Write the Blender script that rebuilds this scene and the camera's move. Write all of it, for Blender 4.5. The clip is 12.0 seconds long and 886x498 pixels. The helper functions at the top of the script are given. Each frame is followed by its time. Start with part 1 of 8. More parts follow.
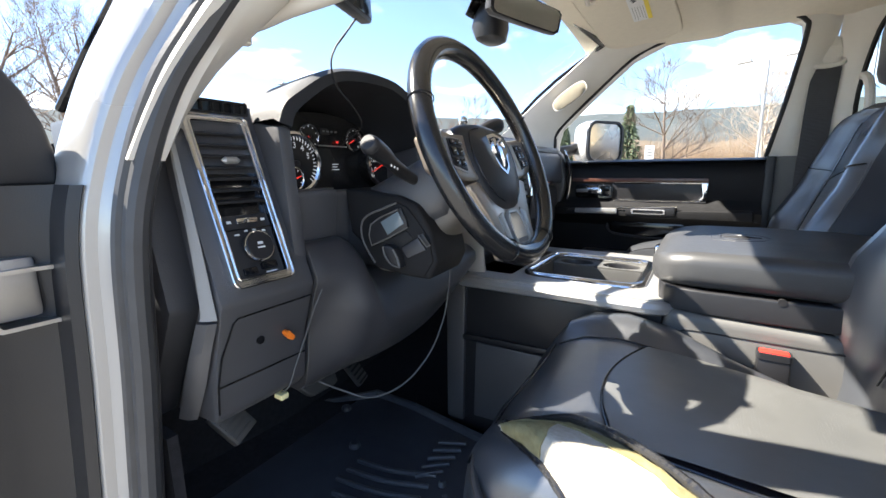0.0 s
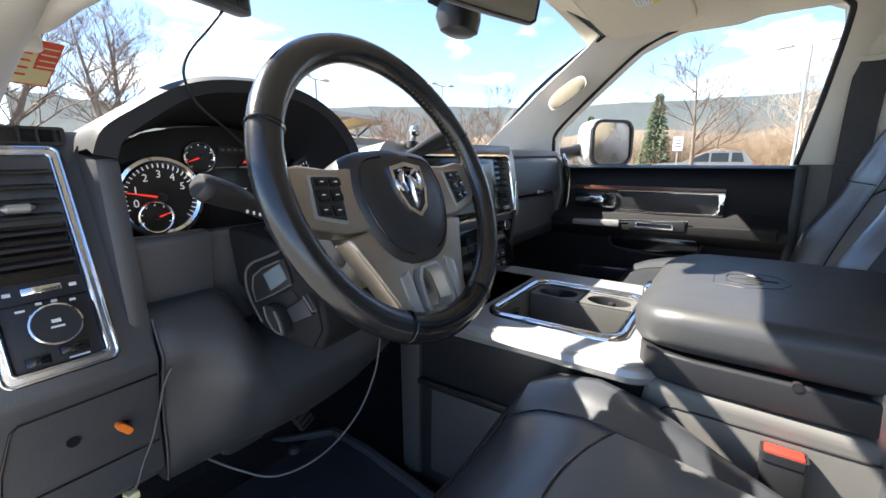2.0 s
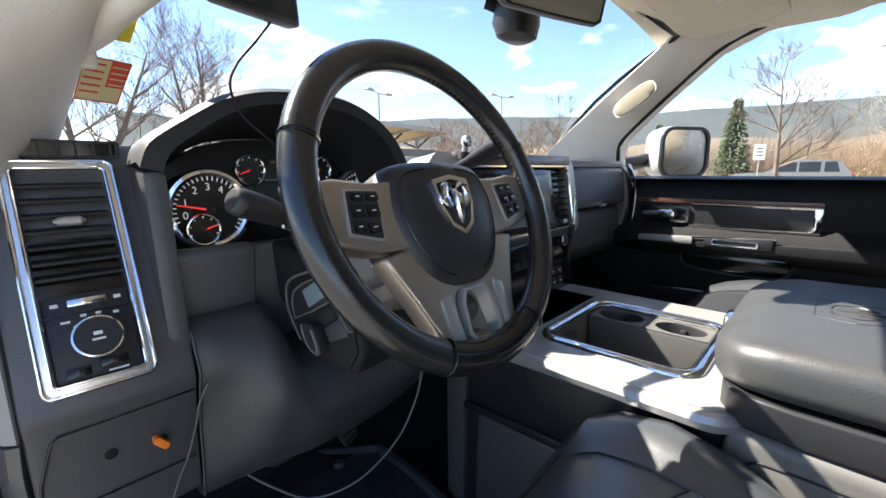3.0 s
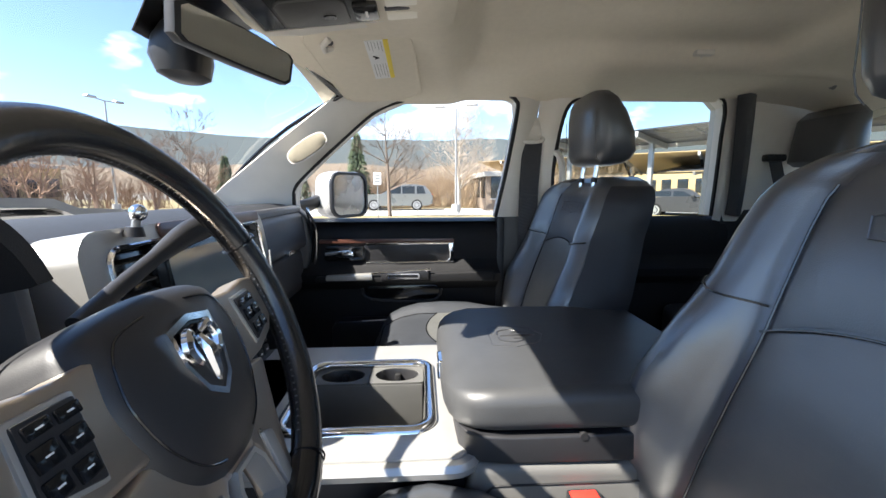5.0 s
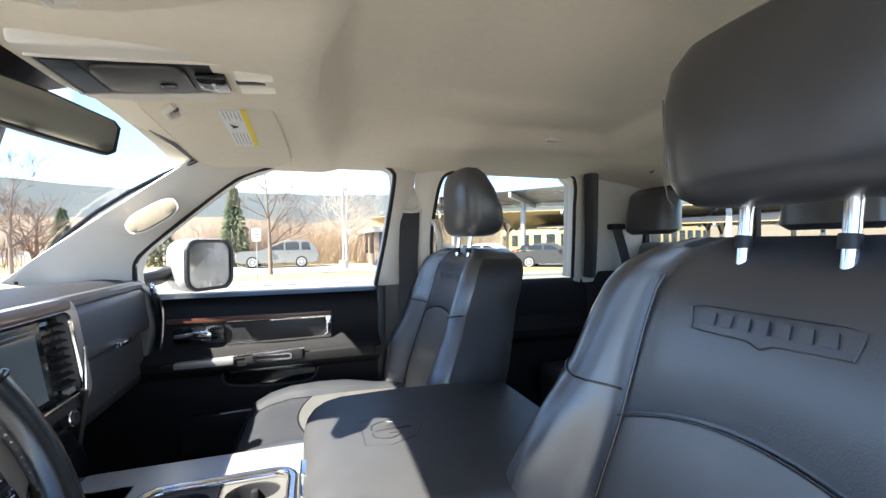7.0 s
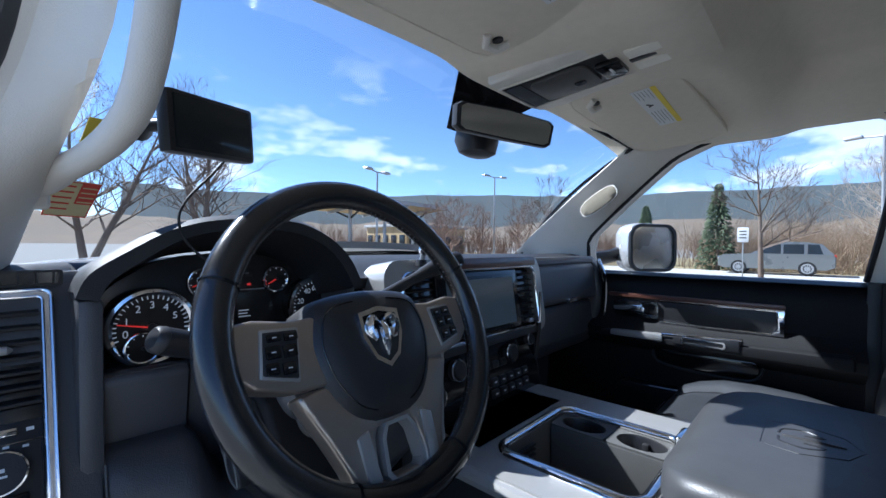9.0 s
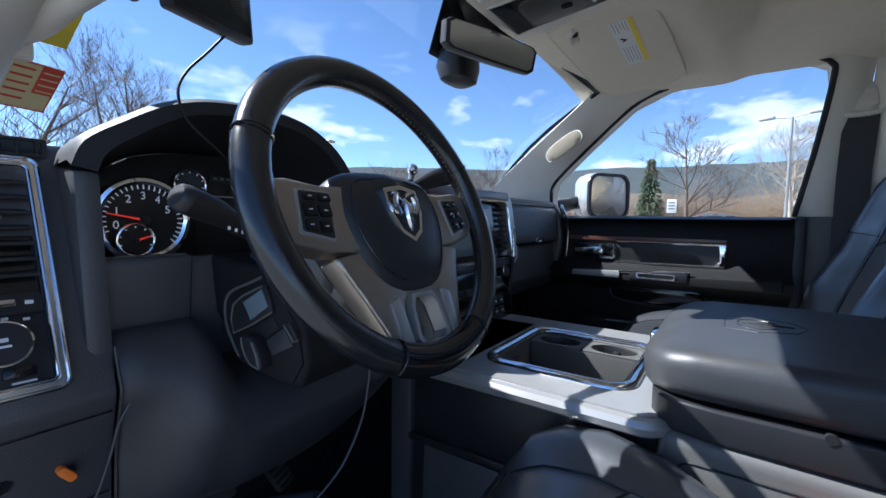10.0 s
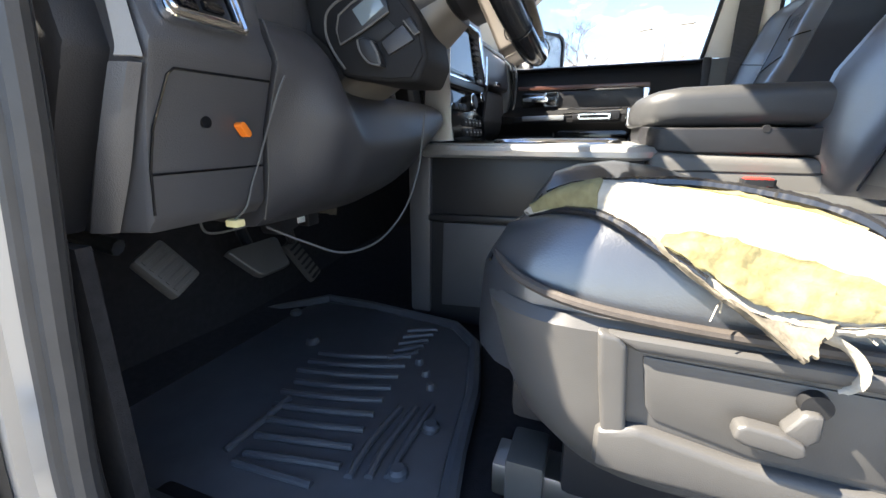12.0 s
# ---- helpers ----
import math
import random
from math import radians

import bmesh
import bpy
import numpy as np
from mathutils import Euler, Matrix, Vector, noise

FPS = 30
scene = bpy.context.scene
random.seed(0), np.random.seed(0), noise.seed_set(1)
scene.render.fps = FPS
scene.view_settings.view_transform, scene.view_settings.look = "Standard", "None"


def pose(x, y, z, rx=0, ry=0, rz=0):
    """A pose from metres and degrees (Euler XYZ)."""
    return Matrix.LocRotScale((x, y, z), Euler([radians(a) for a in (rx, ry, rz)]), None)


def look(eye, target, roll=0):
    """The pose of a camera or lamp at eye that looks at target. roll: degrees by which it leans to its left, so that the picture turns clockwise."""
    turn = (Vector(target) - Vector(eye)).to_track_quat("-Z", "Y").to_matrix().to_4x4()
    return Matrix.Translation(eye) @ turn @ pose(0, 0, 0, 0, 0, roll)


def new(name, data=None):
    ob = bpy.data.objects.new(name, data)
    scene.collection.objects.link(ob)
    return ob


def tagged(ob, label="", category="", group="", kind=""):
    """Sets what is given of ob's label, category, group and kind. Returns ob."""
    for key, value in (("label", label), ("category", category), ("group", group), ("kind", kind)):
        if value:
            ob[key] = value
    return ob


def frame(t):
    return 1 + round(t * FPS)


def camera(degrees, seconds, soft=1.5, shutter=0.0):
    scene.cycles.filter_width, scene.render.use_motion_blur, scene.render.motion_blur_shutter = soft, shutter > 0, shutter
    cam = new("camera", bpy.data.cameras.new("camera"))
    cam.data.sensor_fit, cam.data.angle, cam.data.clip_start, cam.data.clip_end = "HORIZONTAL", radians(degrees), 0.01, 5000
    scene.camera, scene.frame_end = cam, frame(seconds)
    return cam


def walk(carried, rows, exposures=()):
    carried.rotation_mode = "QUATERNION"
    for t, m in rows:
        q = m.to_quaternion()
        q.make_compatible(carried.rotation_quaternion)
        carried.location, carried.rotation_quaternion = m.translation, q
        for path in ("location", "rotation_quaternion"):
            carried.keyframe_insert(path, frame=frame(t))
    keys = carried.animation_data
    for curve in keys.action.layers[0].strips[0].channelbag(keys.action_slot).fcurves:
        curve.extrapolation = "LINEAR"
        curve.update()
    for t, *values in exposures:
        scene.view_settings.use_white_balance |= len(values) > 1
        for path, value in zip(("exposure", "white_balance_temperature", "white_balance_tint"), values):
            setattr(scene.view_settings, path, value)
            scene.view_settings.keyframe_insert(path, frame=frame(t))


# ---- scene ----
S, SINK = 1.17, -0.285   # the cab is laid out in units of S metres; SINK sets its floor over the ground


def real(p):
    return Vector((p[0] * S, p[1] * S, p[2] * S + SINK))


cam = camera(93.7, 12.0)
PATH = [
    (0, (-0.954, -0.242, 1.408), (0.711, 0.8, 1.032), -0.5),
    (0.5, (-0.954, -0.23, 1.412), (0.922, 0.334, 1.009), -0.4),
    (1, (-0.88, -0.244, 1.442), (1.013, 0.235, 1.008), -0.1),
    (1.5, (-0.783, -0.278, 1.458), (1.004, 0.509, 1.023), 0.0),
    (2, (-0.752, -0.275, 1.459), (0.847, 0.849, 1.037), -0.3),
    (2.5, (-0.732, -0.267, 1.464), (0.71, 1.056, 1.054), -0.1),
    (2.7, (-0.724, -0.263, 1.453), (0.691, 1.097, 1.073), -0.4),
    (4.3, (-0.697, -0.205, 1.534), (1.17, 0.438, 1.214), -0.1),
    (4.5, (-0.702, -0.179, 1.534), (1.229, 0.243, 1.229), -0.1),
    (5, (-0.684, -0.141, 1.537), (1.293, -0.245, 1.25), -0.2),
    (5.5, (-0.652, -0.112, 1.531), (1.256, -0.649, 1.26), -0.4),
    (6, (-0.646, -0.097, 1.533), (1.153, -0.936, 1.29), -0.6),
    (6.5, (-0.643, -0.108, 1.545), (1.117, -1.042, 1.364), -0.7),
    (7, (-0.648, -0.18, 1.582), (1.252, -0.804, 1.551), -0.6),
    (7.5, (-0.665, -0.245, 1.599), (1.333, -0.267, 1.683), -0.2),
    (7.7, (-0.671, -0.26, 1.595), (1.308, 0.012, 1.7), -0.1),
    (9.3, (-0.681, -0.318, 1.497), (0.765, 1.064, 1.459), 0.6),
    (9.5, (-0.689, -0.302, 1.481), (0.787, 1.046, 1.428), 0.8),
    (10, (-0.732, -0.265, 1.424), (0.904, 0.876, 1.276), 0.7),
    (10.5, (-0.854, -0.238, 1.355), (0.957, 0.565, 1.081), 0.1),
    (10.8, (-0.917, -0.233, 1.289), (0.943, 0.427, 0.962), -0.7),
    (11, (-0.939, -0.218, 1.262), (0.947, 0.32, 0.868), 0.1),
    (11.5, (-0.943, -0.212, 1.214), (0.935, 0.278, 0.729), -0.0),
    (12, (-0.954, -0.14, 1.199), (0.844, 0.558, 0.668), -0.1),
]
walk(cam, [(t, look(real(eye), real(target), roll)) for t, eye, target, roll in PATH],
     exposures=((0.0, 2.6, 6700, 10), (1.0, 2.5, 6550, 10), (2.0, 2.58, 6700, 10), (2.5, 2.5, 6750, 10), (4.5, 2.2, 6500, 10), (5.5, 2.56, 6550, 10), (6.5, 2.68, 6550, 10), (7.0, 2.8, 6600, 10), (7.5, 2.88, 6700, 10), (9.3, 1.33, 5200, 10), (10.0, 1.5, 5500, 10), (10.5, 2.15, 6650, 10), (11.0, 2.42, 6800, 10), (12.0, 2.93, 7050, 10)))

# ---- world, sun ----
SUN_DIR = Vector((-0.34, 0.85, 1.0)).normalized()
sun_el = math.asin(SUN_DIR.z)
sun_az = math.atan2(SUN_DIR.x, SUN_DIR.y)
world = bpy.data.worlds.new("sky")
scene.world = world
world.use_nodes = True
wn, wl = world.node_tree.nodes, world.node_tree.links
wn.clear()
w_out = wn.new("ShaderNodeOutputWorld")
w_bg = wn.new("ShaderNodeBackground")
w_sky = wn.new("ShaderNodeTexSky")
w_sky.sky_type = "NISHITA"
w_sky.sun_disc = False
w_sky.sun_elevation = sun_el
w_sky.sun_rotation = sun_az
w_sky.altitude = 1800
w_sky.air_density = 0.9
w_sky.dust_density = 0.15
w_sky.ozone_density = 2.5
w_tc = wn.new("ShaderNodeTexCoord")
w_map = wn.new("ShaderNodeMapping")
w_map.inputs["Scale"].default_value = (1.0, 1.0, 2.6)
w_map.inputs["Location"].default_value = (0.35, 0.1, 0.2)
w_noise = wn.new("ShaderNodeTexNoise")
w_noise.inputs["Scale"].default_value = 5.0
w_noise.inputs["Detail"].default_value = 8
w_noise.inputs["Roughness"].default_value = 0.55
w_ramp = wn.new("ShaderNodeValToRGB")
w_ramp.color_ramp.elements[0].position = 0.56
w_ramp.color_ramp.elements[1].position = 0.66
w_sep = wn.new("ShaderNodeSeparateXYZ")
w_low = wn.new("ShaderNodeMapRange")
w_low.inputs["From Min"].default_value = 0.42
w_low.inputs["From Max"].default_value = 0.08
w_mul = wn.new("ShaderNodeMath")
w_mul.operation = "MULTIPLY"
w_mix = wn.new("ShaderNodeMixRGB")
w_mix.inputs[2].default_value = (7.0, 7.2, 7.5, 1)
wl.new(w_tc.outputs["Generated"], w_map.inputs["Vector"])
wl.new(w_map.outputs[0], w_noise.inputs["Vector"])
wl.new(w_noise.outputs["Fac"], w_ramp.inputs["Fac"])
wl.new(w_tc.outputs["Generated"], w_sep.inputs[0])
wl.new(w_sep.outputs["Z"], w_low.inputs["Value"])
wl.new(w_ramp.outputs["Color"], w_mul.inputs[0])
wl.new(w_low.outputs[0], w_mul.inputs[1])
wl.new(w_mul.outputs[0], w_mix.inputs[0])
wl.new(w_sky.outputs[0], w_mix.inputs[1])
wl.new(w_mix.outputs[0], w_bg.inputs["Color"])
wl.new(w_bg.outputs[0], w_out.inputs["Surface"])
w_bg.inputs["Strength"].default_value = 0.09
sun = new("sun", bpy.data.lights.new("sun", "SUN"))
sun.data.energy = 5.0
sun.data.angle = radians(0.55)
sun.data.color = (1.0, 0.95, 0.86)
sun.matrix_world = look((0, 0, 30), Vector((0, 0, 30)) - SUN_DIR)


# ---- materials ----
def mat(name, color, rough=0.5, metal=0.0, var=0.12, scale=30.0, bump=0.0, bscale=300.0, spec=0.5, kind="noise", coat=0.0, col2=None, aniso=0.0, wrinkle=0.0):
    m = bpy.data.materials.new(name)
    m.use_nodes = True
    n, l = m.node_tree.nodes, m.node_tree.links
    b = n["Principled BSDF"]
    b.inputs["Roughness"].default_value = rough
    b.inputs["Metallic"].default_value = metal
    b.inputs["Specular IOR Level"].default_value = spec
    b.inputs["Coat Weight"].default_value = coat
    b.inputs["Coat Roughness"].default_value = 0.24 if name.startswith("leather") else 0.03
    tc = n.new("ShaderNodeTexCoord")
    no = n.new("ShaderNodeTexNoise")
    no.inputs["Scale"].default_value = scale
    no.inputs["Detail"].default_value = 5
    l.new(tc.outputs["Object"], no.inputs["Vector"])
    mx = n.new("ShaderNodeMixRGB")
    c = Vector(color[:3])
    d = Vector(col2[:3]) if col2 else c * (1 + var)
    e = c * (1 - var) if not col2 else c
    mx.inputs[1].default_value = (*e, 1)
    mx.inputs[2].default_value = (*d, 1)
    l.new(no.outputs["Fac"], mx.inputs[0])
    l.new(mx.outputs[0], b.inputs["Base Color"])
    big = n.new("ShaderNodeTexNoise")
    big.inputs["Scale"].default_value = scale * 0.17
    big.inputs["Detail"].default_value = 3
    l.new(tc.outputs["Object"], big.inputs["Vector"])
    mr = n.new("ShaderNodeMapRange")
    mr.inputs["To Min"].default_value = max(rough - 0.1, 0.02)
    mr.inputs["To Max"].default_value = min(rough + 0.1, 1)
    l.new(big.outputs["Fac"], mr.inputs["Value"])
    l.new(mr.outputs[0], b.inputs["Roughness"])
    if bump:
        bu = n.new("ShaderNodeBump")
        bu.inputs["Strength"].default_value = bump
        bu.inputs["Distance"].default_value = 0.001
        if kind == "noise":
            t = n.new("ShaderNodeTexNoise")
            t.inputs["Scale"].default_value = bscale
            t.inputs["Detail"].default_value = 3
            out = t.outputs["Fac"]
        elif kind == "cell":
            t = n.new("ShaderNodeTexVoronoi")
            t.inputs["Scale"].default_value = bscale
            out = t.outputs["Distance"]
        elif kind == "holes":
            t = n.new("ShaderNodeTexVoronoi")
            t.inputs["Scale"].default_value = bscale
            t.inputs["Randomness"].default_value = 0.0
            q = n.new("ShaderNodeMath")
            q.operation = "GREATER_THAN"
            q.inputs[1].default_value = 0.28
            l.new(t.outputs["Distance"], q.inputs[0])
            out = q.outputs[0]
        else:
            t = n.new("ShaderNodeTexWave")
            t.inputs["Scale"].default_value = bscale
            t.inputs["Distortion"].default_value = 1.5
            out = t.outputs["Fac"]
        l.new(tc.outputs["Object"], t.inputs["Vector"])
        l.new(out, bu.inputs["Height"])
        if wrinkle:
            t2 = n.new("ShaderNodeTexNoise")
            t2.inputs["Scale"].default_value = 16
            t2.inputs["Detail"].default_value = 2
            bu2 = n.new("ShaderNodeBump")
            bu2.inputs["Strength"].default_value = wrinkle
            bu2.inputs["Distance"].default_value = 0.006
            l.new(tc.outputs["Object"], t2.inputs["Vector"])
            l.new(t2.outputs["Fac"], bu2.inputs["Height"])
            l.new(bu2.outputs[0], bu.inputs["Normal"])
        l.new(bu.outputs[0], b.inputs["Normal"])
    return m


def glow(name, color, strength):
    m = bpy.data.materials.new(name)
    m.use_nodes = True
    b = m.node_tree.nodes["Principled BSDF"]
    b.inputs["Base Color"].default_value = (*color, 1)
    b.inputs["Emission Color"].default_value = (*color, 1)
    b.inputs["Emission Strength"].default_value = strength
    return m


def glassy(name, tint, gloss=0.06):
    m = bpy.data.materials.new(name)
    m.use_nodes = True
    n, l = m.node_tree.nodes, m.node_tree.links
    n.clear()
    o = n.new("ShaderNodeOutputMaterial")
    t = n.new("ShaderNodeBsdfTransparent")
    t.inputs[0].default_value = (*tint, 1)
    g = n.new("ShaderNodeBsdfGlossy")
    g.inputs["Roughness"].default_value = 0.02
    x = n.new("ShaderNodeMixShader")
    x.inputs[0].default_value = gloss
    l.new(t.outputs[0], x.inputs[1])
    l.new(g.outputs[0], x.inputs[2])
    l.new(x.outputs[0], o.inputs[0])
    return m


LEATHER = mat("leather_black", (0.035, 0.038, 0.044), 0.36, 0, 0.25, 14, 0.16, 520, 1.0, "cell", wrinkle=0.22, coat=0.9)
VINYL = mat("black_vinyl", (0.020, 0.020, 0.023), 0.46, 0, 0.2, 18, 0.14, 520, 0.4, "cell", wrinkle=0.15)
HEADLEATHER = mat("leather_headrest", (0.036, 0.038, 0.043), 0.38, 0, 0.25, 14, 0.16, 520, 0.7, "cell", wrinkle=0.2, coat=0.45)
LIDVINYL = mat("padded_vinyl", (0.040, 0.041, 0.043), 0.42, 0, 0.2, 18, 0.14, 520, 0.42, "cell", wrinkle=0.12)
CONSOLE = mat("console_grey_plastic", (0.105, 0.102, 0.096), 0.48, 0, 0.12, 16, 0.12, 800, 0.4, "cell")
PERF = mat("leather_perforated", (0.088, 0.089, 0.086), 0.38, 0, 0.25, 14, 0.5, 240, 0.9, "holes", wrinkle=0.2, coat=0.35)
LEATHER_WORN = mat("leather_worn", (0.013, 0.013, 0.014), 0.22, 0, 0.5, 40, 0.25, 200, 0.6, "noise", coat=0.3)
STITCH = mat("stitching", (0.10, 0.10, 0.10), 0.8, 0, 0.2, 90)
DASH = mat("dash_soft_plastic", (0.060, 0.060, 0.065), 0.42, 0, 0.15, 12, 0.25, 700, 0.7, "cell")
DARK = mat("dark_plastic", (0.017, 0.017, 0.019), 0.40, 0, 0.15, 20, 0.2, 600, 0.42)
# dash plastic darkened: shade under the column is put into the colour
KNEE = mat("dash_plastic_shade_tone", (0.034, 0.034, 0.038), 0.45, 0, 0.15, 12, 0.25, 700, 0.6, "cell")
MATTE = mat("matte_black_plastic", (0.011, 0.011, 0.012), 0.66, 0, 0.15, 20, 0.25, 600, 0.22)
GLOSSBLACK = mat("gloss_black", (0.008, 0.008, 0.009), 0.12, 0, 0.1, 8, 0, 1, 0.5)
GREYPL = mat("grey_plastic", (0.062, 0.060, 0.058), 0.42, 0, 0.2, 16, 0.10, 900, 0.5, "cell")
BINGREY = mat("bin_grey_plastic", (0.085, 0.084, 0.080), 0.5, 0, 0.12, 16, 0.15, 700, 0.4, "cell")
LIGHTGREY = mat("light_grey_plastic", (0.26, 0.25, 0.235), 0.5, 0, 0.08, 16, 0.2, 500, 0.4, "cell")
SILVER = mat("silver_paint", (0.44, 0.432, 0.415), 0.32, 0.6, 0.05, 40, 0.015, 900)
# tan tint holds the warm sunlight reflected on the column's underside
SHROUD = mat("shroud_plastic_warm_light", (0.135, 0.122, 0.106), 0.45, 0, 0.12, 16, 0.12, 800, 0.5, "cell")
BRONZE = mat("brushed_bronze", (0.42, 0.36, 0.30), 0.30, 0.8, 0.06, 60, 0.05, 900)
CHROME = mat("chrome", (0.78, 0.78, 0.79), 0.09, 1.0, 0.03, 12)
LINER = mat("headliner_fabric", (0.73, 0.665, 0.55), 0.95, 0, 0.06, 60, 0.35, 900, 0.1)
TRIM = mat("pillar_trim", (0.70, 0.665, 0.60), 0.70, 0, 0.05, 20, 0.25, 700, 0.25, "cell")
SPEAKER = mat("speaker_cloth", (0.23, 0.205, 0.155), 0.9, 0, 0.1, 60, 0.8, 700, 0.2, "holes")
WOOD = mat("dark_wood_trim", (0.075, 0.030, 0.020), 0.35, 0, 0.3, 50, 0, 1, 0.5, coat=0.3)
RUBBER = mat("black_rubber", (0.012, 0.012, 0.013), 0.6, 0, 0.2, 30, 0.2, 300, 0.35)
MATRUB = mat("floor_mat_rubber", (0.070, 0.073, 0.082), 0.33, 0, 0.3, 25, 0.4, 500, 0.5)
CARPET = mat("carpet", (0.026, 0.026, 0.029), 0.95, 0, 0.4, 80, 0.9, 500, 0.1)
FOAM = mat("seat_foam", (0.115, 0.098, 0.045), 0.95, 0, 0.0, 110, 1.0, 160, 0.1, col2=(0.26, 0.23, 0.125))
FLEECE = mat("torn_backing_cloth", (0.25, 0.22, 0.165), 0.95, 0, 0.0, 120, 0.9, 260, 0.1, col2=(0.44, 0.41, 0.36))
PAINT = mat("silver_body_paint", (0.36, 0.35, 0.335), 0.3, 0.35, 0.04, 10, 0, 1, 0.5, coat=0.5)
ORANGE = mat("orange_plastic", (0.85, 0.20, 0.02), 0.4, 0, 0.08, 30)
RED = mat("red_plastic", (0.62, 0.03, 0.02), 0.4, 0, 0.08, 30)
METAL = mat("zinc_steel", (0.5, 0.5, 0.5), 0.35, 1.0, 0.08, 40)
WEB = mat("belt_webbing", (0.055, 0.056, 0.06), 0.8, 0, 0.15, 60, 0.6, 260, 0.2, "wave")
CABLE = mat("grey_cable", (0.10, 0.10, 0.10), 0.5, 0, 0.1, 30)
WHITE = mat("white_print", (0.75, 0.75, 0.74), 0.6, 0, 0.04, 30)
YELLOW = mat("yellow_print", (0.80, 0.62, 0.05), 0.6, 0, 0.05, 30)
DIRTY = mat("dirty_cloth", (0.06, 0.052, 0.040), 0.95, 0, 0.0, 90, 0.9, 300, 0.1, col2=(0.20, 0.178, 0.142))
TAN = mat("tan_piping", (0.055, 0.046, 0.040), 0.6, 0, 0.3, 60, 0.4, 300, 0.4)
SEALRUB = mat("weathered_rubber", (0.046, 0.046, 0.048), 0.45, 0, 0.3, 30, 0.2, 300, 0.5)
BRIGHT = mat("bright_trim", (0.80, 0.80, 0.81), 0.16, 1.0, 0.04, 30, 0.02, 900)
ENDCAP = mat("end_cap_plastic", (0.032, 0.032, 0.035), 0.5, 0, 0.15, 16, 0.2, 700, 0.5, "cell")
LENS = mat("gauge_lens_black", (0.022, 0.020, 0.019), 0.25, 0, 0.2, 8, 0, 1, 0.6)
DASHTOP = mat("dash_top_plastic", (0.020, 0.021, 0.024), 0.55, 0, 0.15, 12, 0.25, 700, 0.35, "cell")
AIRBAG = mat("airbag_plastic", (0.016, 0.016, 0.018), 0.42, 0, 0.15, 12, 0.06, 1200, 0.55, "cell")
SATIN = mat("satin_silver", (0.70, 0.70, 0.71), 0.26, 0.55, 0.04, 40, 0.03, 900, 0.7)
PAPER = mat("yellow_paper", (0.78, 0.68, 0.36), 0.7, 0, 0.06, 60)
REDPRINT = mat("red_print", (0.75, 0.09, 0.05), 0.6, 0, 0.05, 30)
NEEDLE = glow("needle_red", (0.75, 0.04, 0.03), 0.16)
DIALTXT = glow("dial_print", (0.6, 0.62, 0.65), 0.10)
# grey-blue base stands in for sky mirrored in the touch screen
DISPLAY = mat("display_glass_sky_tone", (0.15, 0.185, 0.205), 0.08, 0, 0.1, 6, 0, 1, 0.7)
SCREEN = mat("screen_glass", (0.015, 0.019, 0.022), 0.10, 0, 0.05, 4, 0, 1, 0.28)
BARGREY = mat("grey_print", (0.34, 0.34, 0.33), 0.7, 0, 0.05, 30)
LAMP = mat("lamp_lens", (0.85, 0.80, 0.68), 0.35, 0, 0.04, 60, 0.3, 200)
MIRROR = mat("mirror_glass", (0.72, 0.74, 0.74), 0.02, 1.0, 0.0, 3)
GLASS = glassy("clear_glass", (0.83, 0.84, 0.835))
TINT = glassy("tinted_glass", (0.62, 0.66, 0.63))


# ---- mesh helpers ----
BASES = {}
CAB = [True]   # while the cab is being built, lengths are turned into metres


def put(p):
    return real(p) if CAB[0] else Vector(p)


def thing(name, base, label, category, group="", kind=""):
    ob = new(name)
    ob.empty_display_size = 0.02
    ob.location = put(base)
    BASES[ob.name] = put(base)
    return tagged(ob, label, category, group, kind)


def part(name, bm, material, parent=None, label="", sharp=35, smooth=True, shadow=True):
    bmesh.ops.recalc_face_normals(bm, faces=bm.faces)
    off = BASES[parent.name] if parent else Vector((0, 0, 0))
    if CAB[0]:
        bmesh.ops.transform(bm, matrix=Matrix.Translation((0, 0, SINK)) @ Matrix.Scale(S, 4), verts=bm.verts)
    if parent is None:
        pts = [v.co for v in bm.verts]
        off = Vector((sum(q.x for q in pts) / len(pts), sum(q.y for q in pts) / len(pts), min(q.z for q in pts)))
    bmesh.ops.translate(bm, verts=bm.verts, vec=-off)
    me = bpy.data.meshes.new(name)
    bm.to_mesh(me)
    bm.free()
    me.materials.append(material)
    if smooth:
        me.shade_smooth()
        me.set_sharp_from_angle(angle=radians(sharp))
    ob = new(name, me)
    BASES[ob.name] = off
    if parent:
        ob.parent = parent
    else:
        ob.location = off
    ob.visible_shadow = shadow
    return tagged(ob, label)


def solid(name, bm, material, label, category="", kind="", group="", sharp=35, shadow=True):
    return tagged(part(name, bm, material, None, label, sharp, True, shadow), label, category, group, kind)


def box(x0, x1, y0, y1, z0, z1, bevel=0.004, seg=2):
    bm = bmesh.new()
    bmesh.ops.create_cube(bm, size=1)
    bmesh.ops.scale(bm, verts=bm.verts, vec=(x1 - x0, y1 - y0, z1 - z0))
    bmesh.ops.translate(bm, verts=bm.verts, vec=((x0 + x1) / 2, (y0 + y1) / 2, (z0 + z1) / 2))
    bevel = min(bevel, 0.45 * min(x1 - x0, y1 - y0, z1 - z0))
    if bevel > 0:
        bmesh.ops.bevel(bm, geom=bm.edges[:], offset=bevel, segments=seg, profile=0.6, affect="EDGES")
    return bm


